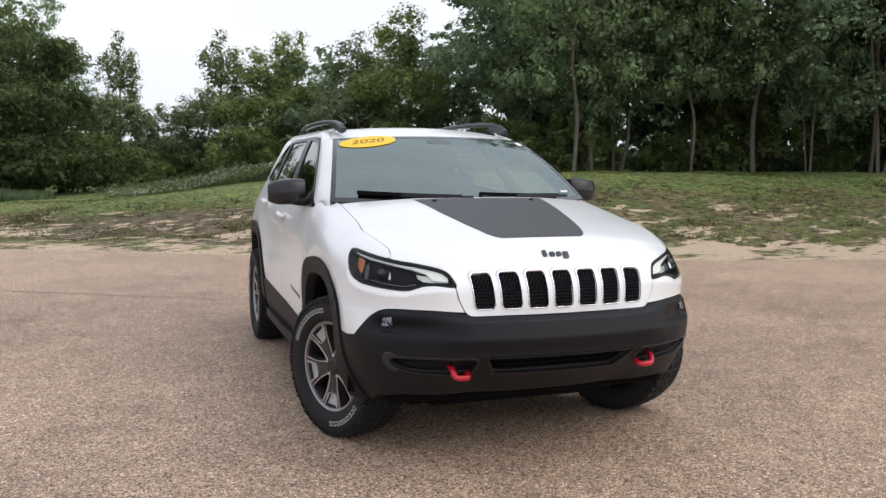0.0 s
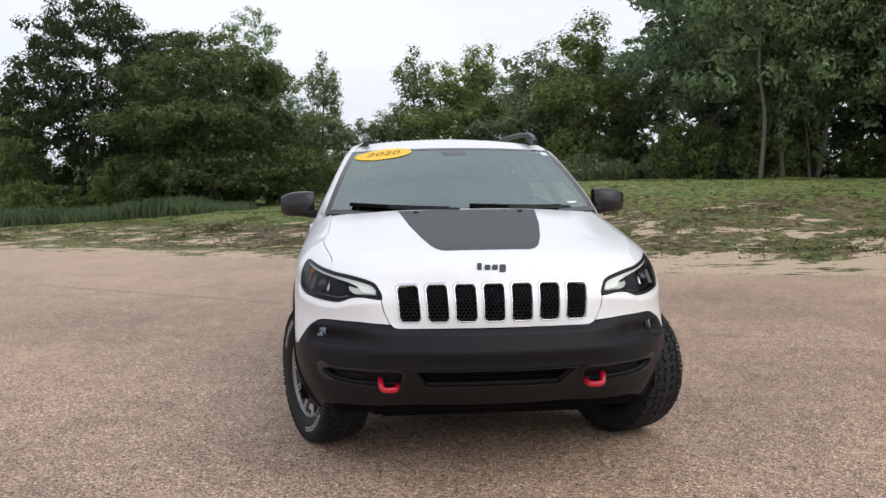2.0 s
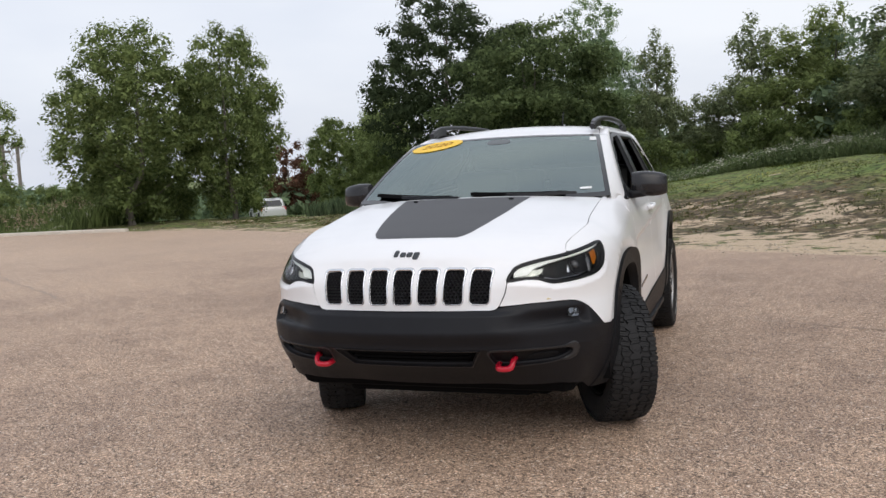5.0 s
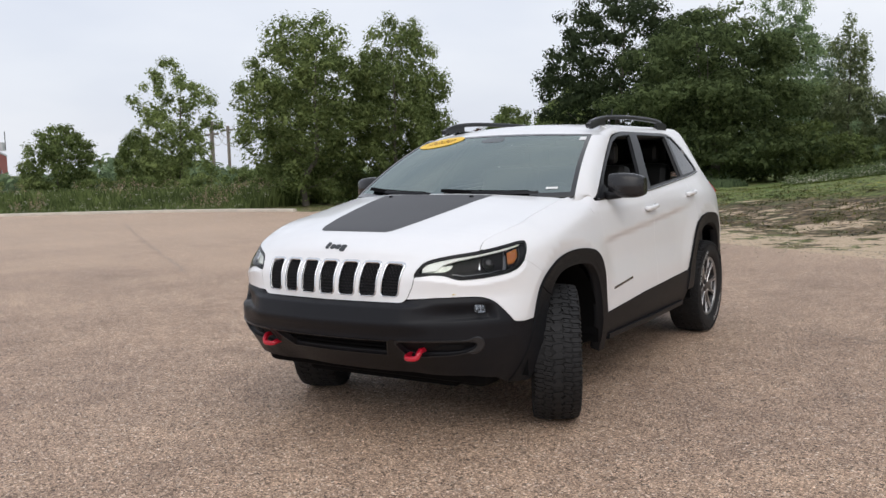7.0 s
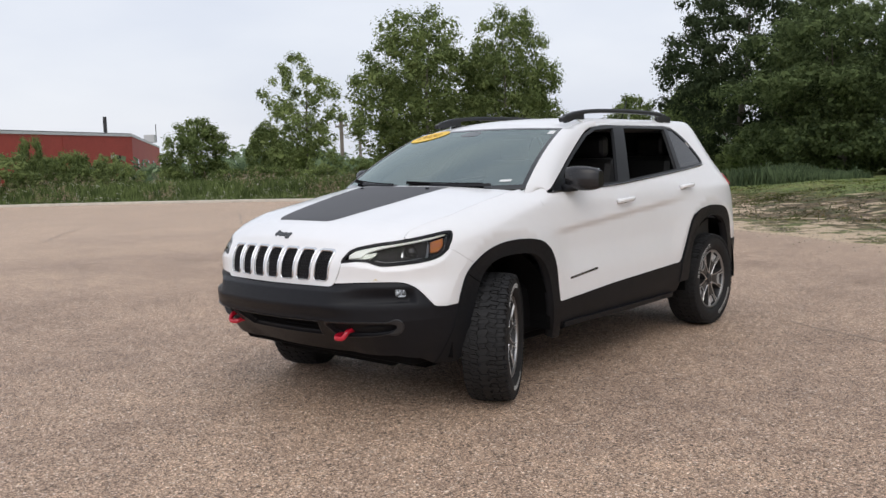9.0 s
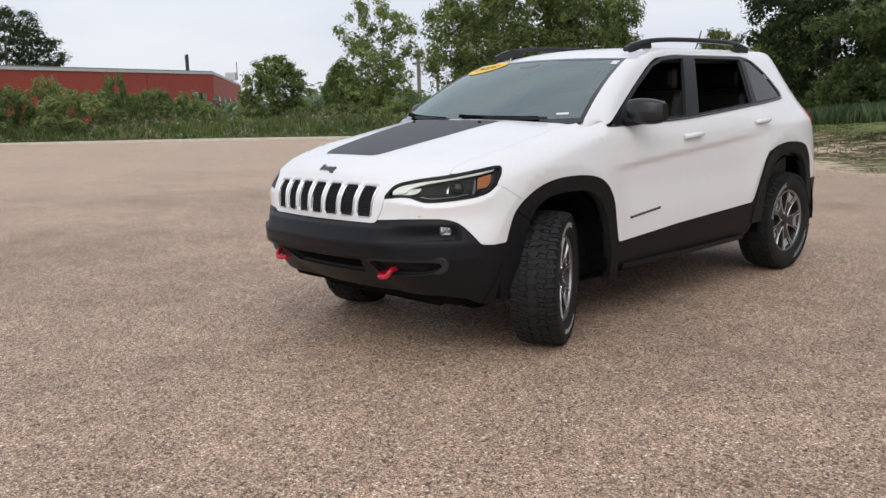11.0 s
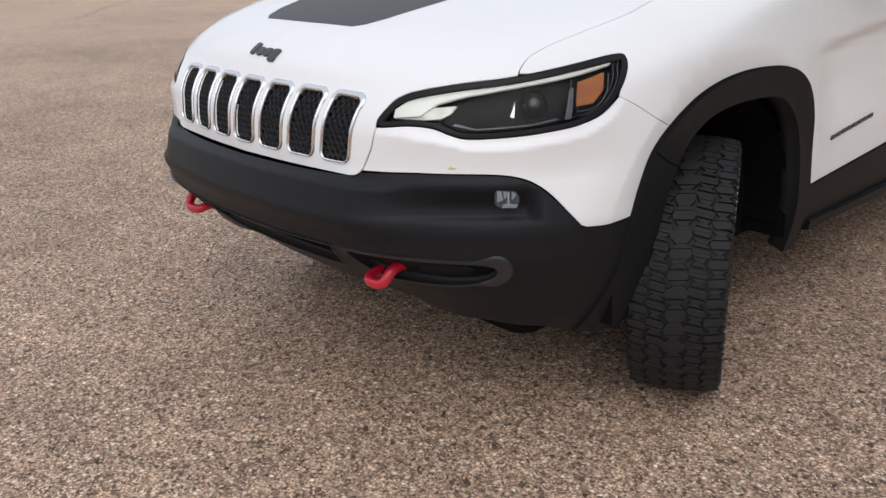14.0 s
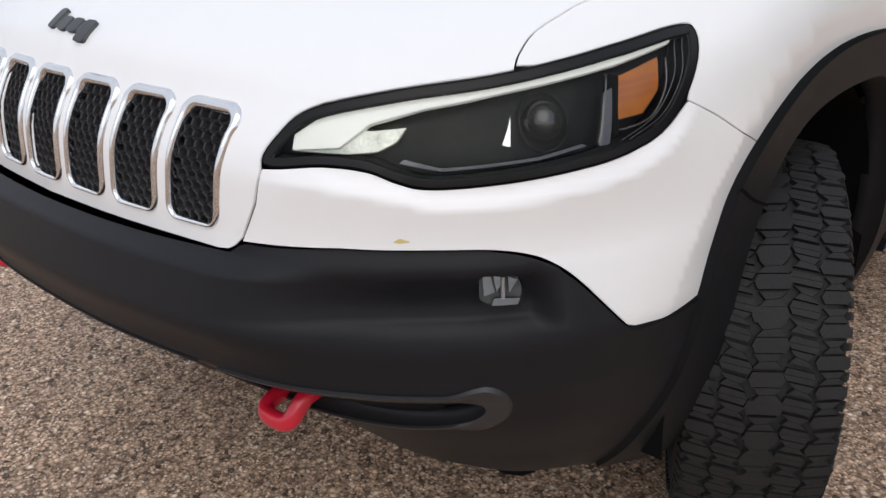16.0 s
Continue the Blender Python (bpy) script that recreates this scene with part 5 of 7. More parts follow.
def asphalt_material():
    """Old chip seal: small rounded tan and grey stones in dark binder, with worn and stained areas."""
    m = bpy.data.materials.new("chip_seal_asphalt")
    m.use_nodes = True
    n, l = m.node_tree.nodes, m.node_tree.links
    b = n["Principled BSDF"]
    b.inputs["Roughness"].default_value, b.inputs["Specular IOR Level"].default_value = 0.7, 0.35

    def node(kind, **values):
        k = n.new(kind)
        for key, value in values.items():
            k.inputs[key].default_value = value
        return k

    def mapped(source, lo, hi, to_lo, to_hi):
        k = node("ShaderNodeMapRange")
        for i, value in ((1, lo), (2, hi), (3, to_lo), (4, to_hi)):
            k.inputs[i].default_value = value
        l.new(source, k.inputs[0])
        return k.outputs[0]

    def ramp(source, stops):
        k = n.new("ShaderNodeValToRGB")
        e = k.color_ramp.elements
        e[0].position, e[0].color = stops[0][0], (*stops[0][1], 1)
        e[1].position, e[1].color = stops[-1][0], (*stops[-1][1], 1)
        for p, c in stops[1:-1]:
            e.new(p).color = (*c, 1)
        l.new(source, k.inputs["Fac"])
        return k.outputs["Color"]

    def blend(mode, fac, a, b_):
        k = n.new("ShaderNodeMix")
        k.data_type, k.blend_type = "RGBA", mode
        if isinstance(fac, float):
            k.inputs["Factor"].default_value = fac
        else:
            l.new(fac, k.inputs["Factor"])
        l.new(a, k.inputs["A"])
        l.new(b_, k.inputs["B"])
        return k.outputs["Result"]

    tc = n.new("ShaderNodeTexCoord")
    warp = node("ShaderNodeTexNoise", Scale=70.0, Detail=2.0)
    l.new(tc.outputs["Object"], warp.inputs["Vector"])
    shift = n.new("ShaderNodeVectorMath")
    shift.operation, shift.inputs[3].default_value = "SCALE", .006
    l.new(warp.outputs["Color"], shift.inputs[0])
    spot = n.new("ShaderNodeVectorMath")
    spot.operation = "ADD"
    l.new(tc.outputs["Object"], spot.inputs[0])
    l.new(shift.outputs[0], spot.inputs[1])
    small, large = node("ShaderNodeTexVoronoi", Scale=150.0), node("ShaderNodeTexVoronoi", Scale=78.0)
    patch, grain, wear = node("ShaderNodeTexNoise", Scale=.32, Detail=5.0), node("ShaderNodeTexNoise", Scale=5.0, Detail=7.0), node("ShaderNodeTexNoise", Scale=1.3, Detail=6.0)
    for t in (small, large):
        l.new(spot.outputs[0], t.inputs["Vector"])
    for t in (patch, grain, wear):
        l.new(tc.outputs["Object"], t.inputs["Vector"])
    tones = [(0.0, (.10, .075, .058)), (.22, (.37, .272, .203)), (.55, (.66, .493, .362)), (.86, (.85, .655, .490)), (1.0, (1.0, .91, .78))]
    s1, s2 = n.new("ShaderNodeSeparateColor"), n.new("ShaderNodeSeparateColor")
    l.new(small.outputs["Color"], s1.inputs["Color"])
    l.new(large.outputs["Color"], s2.inputs["Color"])
    c1 = blend("MULTIPLY", 1.0, ramp(s1.outputs["Red"], tones), ramp(small.outputs["Distance"], [(.22, (1, 1, 1)), (.72, (.38, .35, .34))]))
    c2 = blend("MULTIPLY", 1.0, ramp(s2.outputs["Red"], tones), ramp(large.outputs["Distance"], [(.22, (1, 1, 1)), (.72, (.38, .35, .34))]))
    colour = blend("MIX", mapped(s2.outputs["Green"], .62, .66, 0, 1), c1, c2)
    colour = blend("MULTIPLY", 1.0, colour, ramp(patch.outputs["Fac"], [(.36, (.90, .875, .87)), (.64, (1.12, 1.09, 1.06))]))
    colour = blend("MULTIPLY", 1.0, colour, ramp(wear.outputs["Fac"], [(.26, (.80, .78, .775)), (.42, (.98, .97, .97)), (.70, (1.06, 1.05, 1.04))]))
    colour = blend("MULTIPLY", 1.0, colour, ramp(grain.outputs["Fac"], [(.28, (.86, .85, .85)), (.70, (1.10, 1.09, 1.07))]))
    mid = node("ShaderNodeTexNoise", Scale=30.0, Detail=5.0, Roughness=.7)
    l.new(tc.outputs["Object"], mid.inputs["Vector"])
    colour = blend("MULTIPLY", 1.0, colour, ramp(mid.outputs["Fac"], [(.30, (.74, .72, .715)), (.50, (1.0, .99, .99)), (.68, (1.17, 1.16, 1.14))]))
    # grazing-light brightness painted as pale tan over the outer lot, thinning raggedly inwards
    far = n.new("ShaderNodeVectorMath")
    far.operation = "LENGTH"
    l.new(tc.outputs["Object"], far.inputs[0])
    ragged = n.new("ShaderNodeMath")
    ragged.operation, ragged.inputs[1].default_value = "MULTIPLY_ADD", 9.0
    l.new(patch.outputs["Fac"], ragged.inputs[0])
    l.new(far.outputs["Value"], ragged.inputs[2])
    graze_pale = n.new("ShaderNodeRGB")
    graze_pale.outputs[0].default_value = (.66, .50, .375, 1)
    colour = blend("MIX", mapped(ragged.outputs[0], 8.5, 19.0, 0.0, .40), colour, graze_pale.outputs[0])
    l.new(colour, b.inputs["Base Color"])
    bp = n.new("ShaderNodeBump")
    bp.invert = True
    bp.inputs["Strength"].default_value, bp.inputs["Distance"].default_value = .40, .005
    l.new(small.outputs["Distance"], bp.inputs["Height"])
    l.new(bp.outputs["Normal"], b.inputs["Normal"])
    return m


def axis(parts):
    """Grid lines, close together where the bank is near: (from, to, step) in turn, then ever wider outwards."""
    a = [x for lo, hi, step in parts for x in np.arange(lo, hi - .01, step)] + [parts[-1][1]]
    k = 1.5
    while a[-1] < 2500:
        a.append(a[-1] + k)
        k *= 1.5
    k = 1.5
    while a[0] > -2500:
        a.insert(0, a[0] - k)
        k *= 1.5
    return np.array(a)


def bare(x, y, d):
    """How bare the soil lies: streaks along the bank, a gravel verge, sound turf near the crest."""
    u = -.9 * x + .44 * y
    f = np.array([noise.fractal(Vector((a * .80, b * 1.5, 2)), .35, 2.1, 6) for a, b in zip(np.ravel(u), np.ravel(d))]).reshape(np.shape(x))
    band = 1.3 + 1.0 * ease(-4, 4, x)
    s = .150 + .25 * f + (.27 + .07 * ease(0, 5, x)) * (1 - ease(band - .8, band + .7, d)) + .15 * np.exp(-((d - 3.7) / 2.3) ** 2) + .05 * np.exp(-((d - 8.2) / .7) ** 2) - .22 * ease(6.0, 8.0, d) + .10 * ease(7.4, 8.0, d) * (1 - ease(8.6, 9.4, d))
    s = s - .055 * ease(3.5, 8, x)
    return s - .35 * (1 - ease(-19, -14, x)) - .25 * ease(9.5, 12, d)


gx = axis(((-48, -18, .7), (-18, 20, .3), (20, 40, .7)))
gy = axis(((2, 5, .55), (5, 26, .25), (26, 48, .55)))
GX, GY = np.meshgrid(gx, gy)
GZ = ground_z(GX, GY)
gv, gf = loft(np.stack([GX, GY, GZ], -1))
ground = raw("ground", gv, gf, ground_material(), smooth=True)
tagged(ground, "patchy grass bank over dry pale soil", "ground", kind="structure")
d = beyond(GX, GY).ravel()
soil = bare(GX.ravel(), GY.ravel(), d)
# sound green turf towards the crest, worn brown turf half way up, most of all where the bank is low
crest = np.array([noise.noise(Vector((a * .35, b * .35, 9))) for a, b in zip(GX.ravel(), GY.ravel())])
lush = .5 + .5 * ease(6.2, 7.8, d + crest * 1.3) - (.48 - .27 * ease(2, 7, GX.ravel())) * ease(1.2, 2.6, d) * (1 - ease(5.6, 7.2, d + crest * 1.3)) * ease(-8, -3, GX.ravel())
ground.data.attributes.new("lush", "FLOAT", "POINT").data.foreach_set("value", lush.astype(np.float32))
attr = ground.data.attributes.new("soil", "FLOAT", "POINT")
attr.data.foreach_set("value", soil.astype(np.float32))

rng = random.Random(3)
lot = []
for p in resample(np.vstack([EDGE, [(-60, -60), (60, -60)]]), .35):
    rag = .12 * noise.noise(Vector((p[0] * 1.7, p[1] * 1.7, 9))) + .08 * noise.noise(Vector((p[0] * 6, p[1] * 6, 2)))
    lot.append((p[0], p[1] + rag))
bm = bmesh.new()
vs = [bm.verts.new((x, y, 0)) for x, y in lot]
bm.faces.new(vs)
low = [bm.verts.new((x, y, -.06)) for x, y in lot]
for i in range(len(vs)):
    j = (i + 1) % len(vs)
    bm.faces.new((vs[i], vs[j], low[j], low[i]))
bmesh.ops.recalc_face_normals(bm, faces=bm.faces)
bmesh.ops.triangulate(bm, faces=[f for f in bm.faces if len(f.verts) > 4])
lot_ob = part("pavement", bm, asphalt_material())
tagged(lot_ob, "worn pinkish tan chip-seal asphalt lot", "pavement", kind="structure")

# cracks and old wheel marks in the lot
TAR = material("crack_tar", (0.36, 0.285, 0.228), 0.85, vary=0.3, scale=6)


def crack(points, width, seed):
    r = random.Random(seed)
    p = spline(points, 14)
    rows = []
    for i, q in enumerate(p):
        t = p[min(i + 1, len(p) - 1)] - p[max(i - 1, 0)]
        nrm = np.array((-t[1], t[0])) / (np.linalg.norm(t) + 1e-9)
        c = q + nrm * r.uniform(-1, 1) * width * 1.6
        w = width * r.uniform(.25, 1.0) * min(1, i / 4, (len(p) - 1 - i) / 4)
        rows.append([(*(c - nrm * w), .004), (*(c + nrm * w), .004)])
    v, f = loft(rows)
    ob = raw("crack", v, f, TAR, lot_ob, "dark thin crack in the asphalt")
    return ob


CRACKS = (([(-18.0, 11.8), (-14.0, 9.0), (-10.5, 6.6), (-8.0, 4.9), (-6.5, 3.9)], .026), ([(-16.2, 6.15), (-14.9, 5.0), (-12.8, 3.46)], .035),
          ([(-8.2, .1), (-7.6, 1.5), (-7.9, 2.6)], .007),
          ([(-5.6, 8.0), (-3.3, 6.5), (-1.5, 5.35), (-.6, 4.8)], .028), ([(1.2, 3.3), (2.2, 2.8), (3.2, 2.4), (4.4, 1.5), (6.4, .7)], .016))
for k, (pts_, w_) in enumerate(CRACKS):
    crack(pts_, w_, k)

# loose stones along the verge
STONE = material("verge_stones", (0.50, 0.42, 0.33), 0.9, vary=0.3, scale=20)
rs = np.random.default_rng(5)
pick = rs.integers(25, 118, 1500)
a_, b_ = EDGE[pick], EDGE[pick + 1]
t_ = (b_ - a_) / np.linalg.norm(b_ - a_, axis=1)[:, None]
out_ = np.stack([t_[:, 1], -t_[:, 0]], 1)
out_ *= np.sign(beyond(*(a_ + out_ * .5).T))[:, None]
spots_ = a_ + (b_ - a_) * rs.uniform(size=(1500, 1)) + out_ * rs.normal(.55, .6, (1500, 1))
z_ = np.where(beyond(*spots_.T) < 0, 0.0, ground_z(*spots_.T))
stone_pieces = []
for q, z in zip(spots_, z_):
    r_ = rs.uniform(.008, .024)
    oc = np.array([(1, 0, 0), (0, 1, 0), (-1, 0, 0), (0, -1, 0), (0, 0, .8), (0, 0, -.6)]) * r_ * rs.uniform(.6, 1.3, (6, 1))
    stone_pieces.append((oc + (*q, z + r_ * .3), [(0, 1, 4), (1, 2, 4), (2, 3, 4), (3, 0, 4), (1, 0, 5), (2, 1, 5), (3, 2, 5), (0, 3, 5)]))
sv_, sf_ = join(stone_pieces)
tagged(raw("verge_stones", sv_, sf_, STONE), "loose pale stones along the gravel verge", "gravel", kind="stuff")

# ---- plants ----
BARK = material("bark", (0.135, 0.118, 0.100), 0.9, vary=0.35, scale=3, bump=0.8, bump_scale=40)
LEAF_MID = leafy("leaves_green", (0.178, 0.240, 0.096), 0.45)
LEAF_BROAD = leafy("leaves_broad_tree", (0.115, 0.164, 0.074), 0.55)
LEAF_OAK = leafy("leaves_oak", (0.062, 0.088, 0.046))
LEAF_WOOD = leafy("leaves_wood", (0.238, 0.335, 0.185), 0.45)
LEAF_DARK = leafy("leaves_dark", (0.200, 0.285, 0.172), 0.42)
LEAF_LIGHT = leafy("leaves_light", (0.240, 0.310, 0.128), 0.42)
LEAF_GREY = leafy("leaves_greyish", (0.230, 0.285, 0.160), 0.42)
LEAF_RED = leafy("leaves_reddish", (0.149, 0.088, 0.061))
BLADE = leafy("weed_blades", (0.165, 0.225, 0.090), 0.45)
TURF = leafy("turf_blades", (0.108, 0.140, 0.034), 0.5)
DRY = leafy("dry_blades", (0.190, 0.145, 0.075), 0.5)
MEADOW = leafy("meadow_blades", (0.150, 0.215, 0.120), 0.4)
RANK = leafy("rank_weeds", (0.150, 0.205, 0.098))
BROADLEAF = leafy("broadleaf_weeds", (0.070, 0.084, 0.034), 0.5)
PLUME = material("seed_heads", (0.42, 0.31, 0.22), 0.9, vary=0.25, scale=30)
GOLD = material("yellow_flowers", (0.72, 0.60, 0.06), 0.8, vary=0.15, scale=30)
BLOOM = material("pale_flowers", (0.62, 0.60, 0.50), 0.8, vary=0.2, scale=30)


def leaf_mesh(name, centres, normals, sizes, mat, rng):
    """Small bent leaves, one kite of two triangles each."""
    n = len(centres)
    r = rng.normal(size=(n, 3))
    t = np.cross(normals, r)
    t /= np.linalg.norm(t, axis=1)[:, None] + 1e-9
    b = np.cross(normals, t)
    s = sizes[:, None]
    v = np.empty((n, 4, 3))
    v[:, 0], v[:, 1] = centres - t * s * .5, centres + b * s * .25 + normals * s * .08
    v[:, 2], v[:, 3] = centres + t * s * .5, centres - b * s * .25 + normals * s * .08
    me = bpy.data.meshes.new(name)
    me.vertices.add(4 * n)
    me.loops.add(4 * n)
    me.polygons.add(n)
    me.vertices.foreach_set("co", v.ravel())
    me.loops.foreach_set("vertex_index", np.arange(4 * n, dtype=np.int32))
    me.polygons.foreach_set("loop_start", np.arange(0, 4 * n, 4, dtype=np.int32))
    me.polygons.foreach_set("loop_total", np.full(n, 4, dtype=np.int32))
    me.update(calc_edges=True)
    me.materials.append(mat)
    return me


def clumps(rng, shape, count, per, size, spread, core=14):
    """Leaves gathered in clumps: small ones about the outside, a few broad ones within; shape(rng) gives a clump's centre and radius."""
    cs, ns, ss = [], [], []
    for _ in range(count):
        c, r = shape(rng)
        m = per + core
        u = rng.normal(size=(m, 3))
        u /= np.linalg.norm(u, axis=1)[:, None]
        rad = r * rng.uniform(.25, 1.0, m)[:, None] ** .6
        rad[per:] *= .62
        p = c + u * rad * (1.0, 1.0, spread)
        cs.append(p)
        k = u * .85 + rng.normal(size=(m, 3)) * .40 + (0, 0, .55)
        ns.append(k / np.linalg.norm(k, axis=1)[:, None])
        z = size * rng.uniform(.6, 1.35, m)
        z[per:] = size * rng.uniform(1.8, 2.5, core)
        ss.append(z)
    return np.vstack(cs), np.vstack(ns), np.concatenate(ss)


def make_tree(name, height, width, base, seed, mat, count, per, size, lean=0.0, form="round", spread=.7, trunk=.16, label="", stems=1, lump=1.0, core=14):
    """A tree of the given height and crown width (metres); base is where the crown begins."""
    rng = np.random.default_rng(seed)
    tree = empty(name, label=label or "leafy deciduous tree in summer", category="tree")
    top = height * (.74 if form == "tall" else .82)
    bend = rng.normal(size=2) * (.12 if form == "tall" else .25 + .03 * height)
    sway = rng.normal(size=4) * .022 * height * (.4 if form == "tall" else 1)
    stem = spline([(0, 0, -.4), (sway[0], sway[1], height * .13), (bend[0] * .2 - sway[2], bend[1] * .2 + sway[3], height * .28), (bend[0] * .7, bend[1] * .7, height * .55), (bend[0] + lean, bend[1], top)], 5)
    pieces = []
    k = 7
    rows = []
    for i, p in enumerate(stem):
        r = trunk * (1 - .88 * i / (len(stem) - 1)) * (1.35 if i == 0 else 1)
        rows.append([(p[0] + r * math.cos(2 * math.pi * j / k), p[1] + r * math.sin(2 * math.pi * j / k), p[2]) for j in range(k + 1)])
    pieces.append(loft(rows))
    for m in range(1, stems):
        # further stems part from the foot and lean outwards
        a = 2.1 * m + seed
        go = np.array((math.cos(a), math.sin(a)))
        side = spline([(go[0] * .12, go[1] * .12, -.4), (*(go * .35 + rng.normal(size=2) * .05), height * .14), (*(go * .60 + rng.normal(size=2) * .12), height * .32), (*(go * 1.3), height * .62)], 5)
        rows = []
        for i, p in enumerate(side):
            r = trunk * (.80 - .12 * m) * (1 - .75 * i / (len(side) - 1))
            rows.append([(p[0] + r * math.cos(2 * math.pi * j / k), p[1] + r * math.sin(2 * math.pi * j / k), p[2]) for j in range(k + 1)])
        pieces.append(loft(rows))
    for i in range(9):
        z0 = base * .9 + (top - base) * (i + .5) / 10
        a = i * 2.4 + rng.uniform(-.4, .4)
        reach = width * .42 * math.sin(math.pi * min(.95, (z0 - base) / (height - base) * .8 + .25))
        j = int(np.argmin(abs(stem[:, 2] - z0)))
        tip = stem[j] + (math.cos(a) * reach, math.sin(a) * reach, reach * .55)
        mid = (stem[j] + tip) / 2 + (0, 0, -.1 * reach)
        q = spline([stem[j], mid, tip], 3)
        lr = trunk * .34 * (1 - .6 * i / 9)
        rows = [[(p[0] + lr * (1 - .85 * m / (len(q) - 1)) * math.cos(2 * math.pi * g / 5), p[1] + lr * (1 - .85 * m / (len(q) - 1)) * math.sin(2 * math.pi * g / 5), p[2]) for g in range(6)] for m, p in enumerate(q)]
        pieces.append(loft(rows))
    tv, tf = join(pieces)
    raw("trunk", tv, tf, BARK, tree, "grey-brown trunk and limbs", smooth=True)

    def shape(r):
        while True:
            u = r.uniform(-1, 1, 3)
            u[2] = r.uniform(0, 1)
            if form == "round":
                lim = math.sqrt(max(0, 1 - (2 * u[2] - .85) ** 2 / 1.4)) * (.62 + .38 * min(1, u[2] * 2.5))
            elif form == "fan":
                lim = (.42 + .58 * math.sin(math.pi * min(1, u[2] * .62 + .20))) * (1 - .55 * max(0, u[2] - .78) / .22) * (.72 + .34 * math.sin(u[2] * 15 + 3 * math.atan2(u[1], u[0]) + seed))
            elif form == "tall":
                lim = (1 - u[2] ** 2.2) * (.55 + .6 * min(1, u[2] * 3)) * (.8 + .25 * math.sin(u[2] * 17 + seed))
            else:
                lim = (1 - (u[2] - .35) ** 2 * 1.3) * (.82 + .2 * math.sin(u[2] * 21 + seed))
            rr = math.hypot(u[0], u[1])
            if rr < lim and rr > lim * r.uniform(0, .9) - .05:
                break
        c = np.array((u[0] * width / 2 + lean * u[2], u[1] * width / 2, base + u[2] * (height - base) * .97))
        return c, lump * r.uniform(.042, .085) * width * (1.0 if form != "tall" else 1.5) + .17

    c, n, s = clumps(rng, shape, count, per, size, spread, core)
    crown = new("crown", leaf_mesh("crown", c, n, s, mat, rng))
    crown.parent = tree
    return tree


def plant(tree, x, y, scale=1.0, turn=0.0, label="", sink=.1, wide=1.0):
    z = float(ground_z(np.array([x]), np.array([y]))[0])
    c = copy_thing(tree, pose(x, y, z - sink, 0, 0, turn))
    c.scale = (scale * wide, scale * wide, scale)
    if label:
        tagged(c, label)
    return c


t_broad = make_tree("tree", 7.2, 9.0, .5, 11, LEAF_BROAD, 500, 68, .150, form="spread", spread=.45, trunk=.22, label="broad dense green tree with layered foliage")
t_oak = make_tree("tree", 10.5, 8.6, 1.0, 12, LEAF_OAK, 400, 74, .165, form="round", spread=.58, lump=1.0, trunk=.30, label="tall dark green oak with an open crown")
t_poplar = make_tree("tree", 8.0, 3.6, .6, 13, LEAF_LIGHT, 165, 66, .125, form="tall", spread=.9, trunk=.12, label="slim light green poplar behind the grass bank")
t_poplar_b = make_tree("tree", 7.4, 3.2, .4, 14, LEAF_GREY, 140, 66, .125, form="tall", spread=.9, trunk=.11, label="slim grey-green cottonwood behind the grass bank")
t_wood = make_tree("tree", 13.0, 7.0, 2.6, 15, LEAF_WOOD, 330, 50, .158, core=6, form="spread", spread=.6, trunk=.085, stems=1, label="tall woodland tree with a bare lower trunk")
t_wood_b = make_tree("tree", 12.0, 6.4, 1.6, 16, LEAF_DARK, 320, 50, .158, core=6, form="spread", spread=.6, trunk=.075, stems=2, label="tall dark green woodland tree on the bank")
t_back = make_tree("tree", 12.5, 7.6, 1.2, 22, LEAF_DARK, 150, 40, .26, form="spread", spread=.6, trunk=.10, label="dark woodland tree standing behind others")
t_leafy = make_tree("tree", 7.4, 5.2, .5, 17, LEAF_MID, 290, 80, .120, form="round", spread=.8, trunk=.16, label="rounded green tree beside the lot")
t_small = make_tree("tree", 4.6, 4.0, .4, 18, LEAF_MID, 185, 56, .132, core=14, form="round", spread=.8, trunk=.10, label="small round green tree beyond the kerb")
t_fan = make_tree("tree", 8.0, 4.4, .8, 33, LEAF_LIGHT, 180, 70, .135, form="fan", spread=.9, trunk=.13, label="tall light green cottonwood fanning out upwards")
t_shrub = make_tree("shrub", 2.4, 2.8, .1, 19, LEAF_LIGHT, 80, 50, .120, form="round", spread=.8, trunk=.04, label="light green bushy shrub among tall weeds")
t_shrub_d = make_tree("shrub", 2.6, 3.4, .1, 20, LEAF_MID, 85, 50, .130, form="round", spread=.8, trunk=.04, label="mid-green bushy shrub among tall weeds")
t_red = make_tree("tree", 4.2, 3.6, .3, 21, LEAF_RED, 90, 50, .15, form="round", spread=.8, trunk=.08, label="reddish-brown leaved small tree")
for t in (t_shrub, t_shrub_d):
    t["category"] = "shrub"
PROTOS = [t_fan, t_back, t_broad, t_oak, t_poplar, t_poplar_b, t_wood, t_wood_b, t_leafy, t_small, t_shrub, t_shrub_d, t_red]

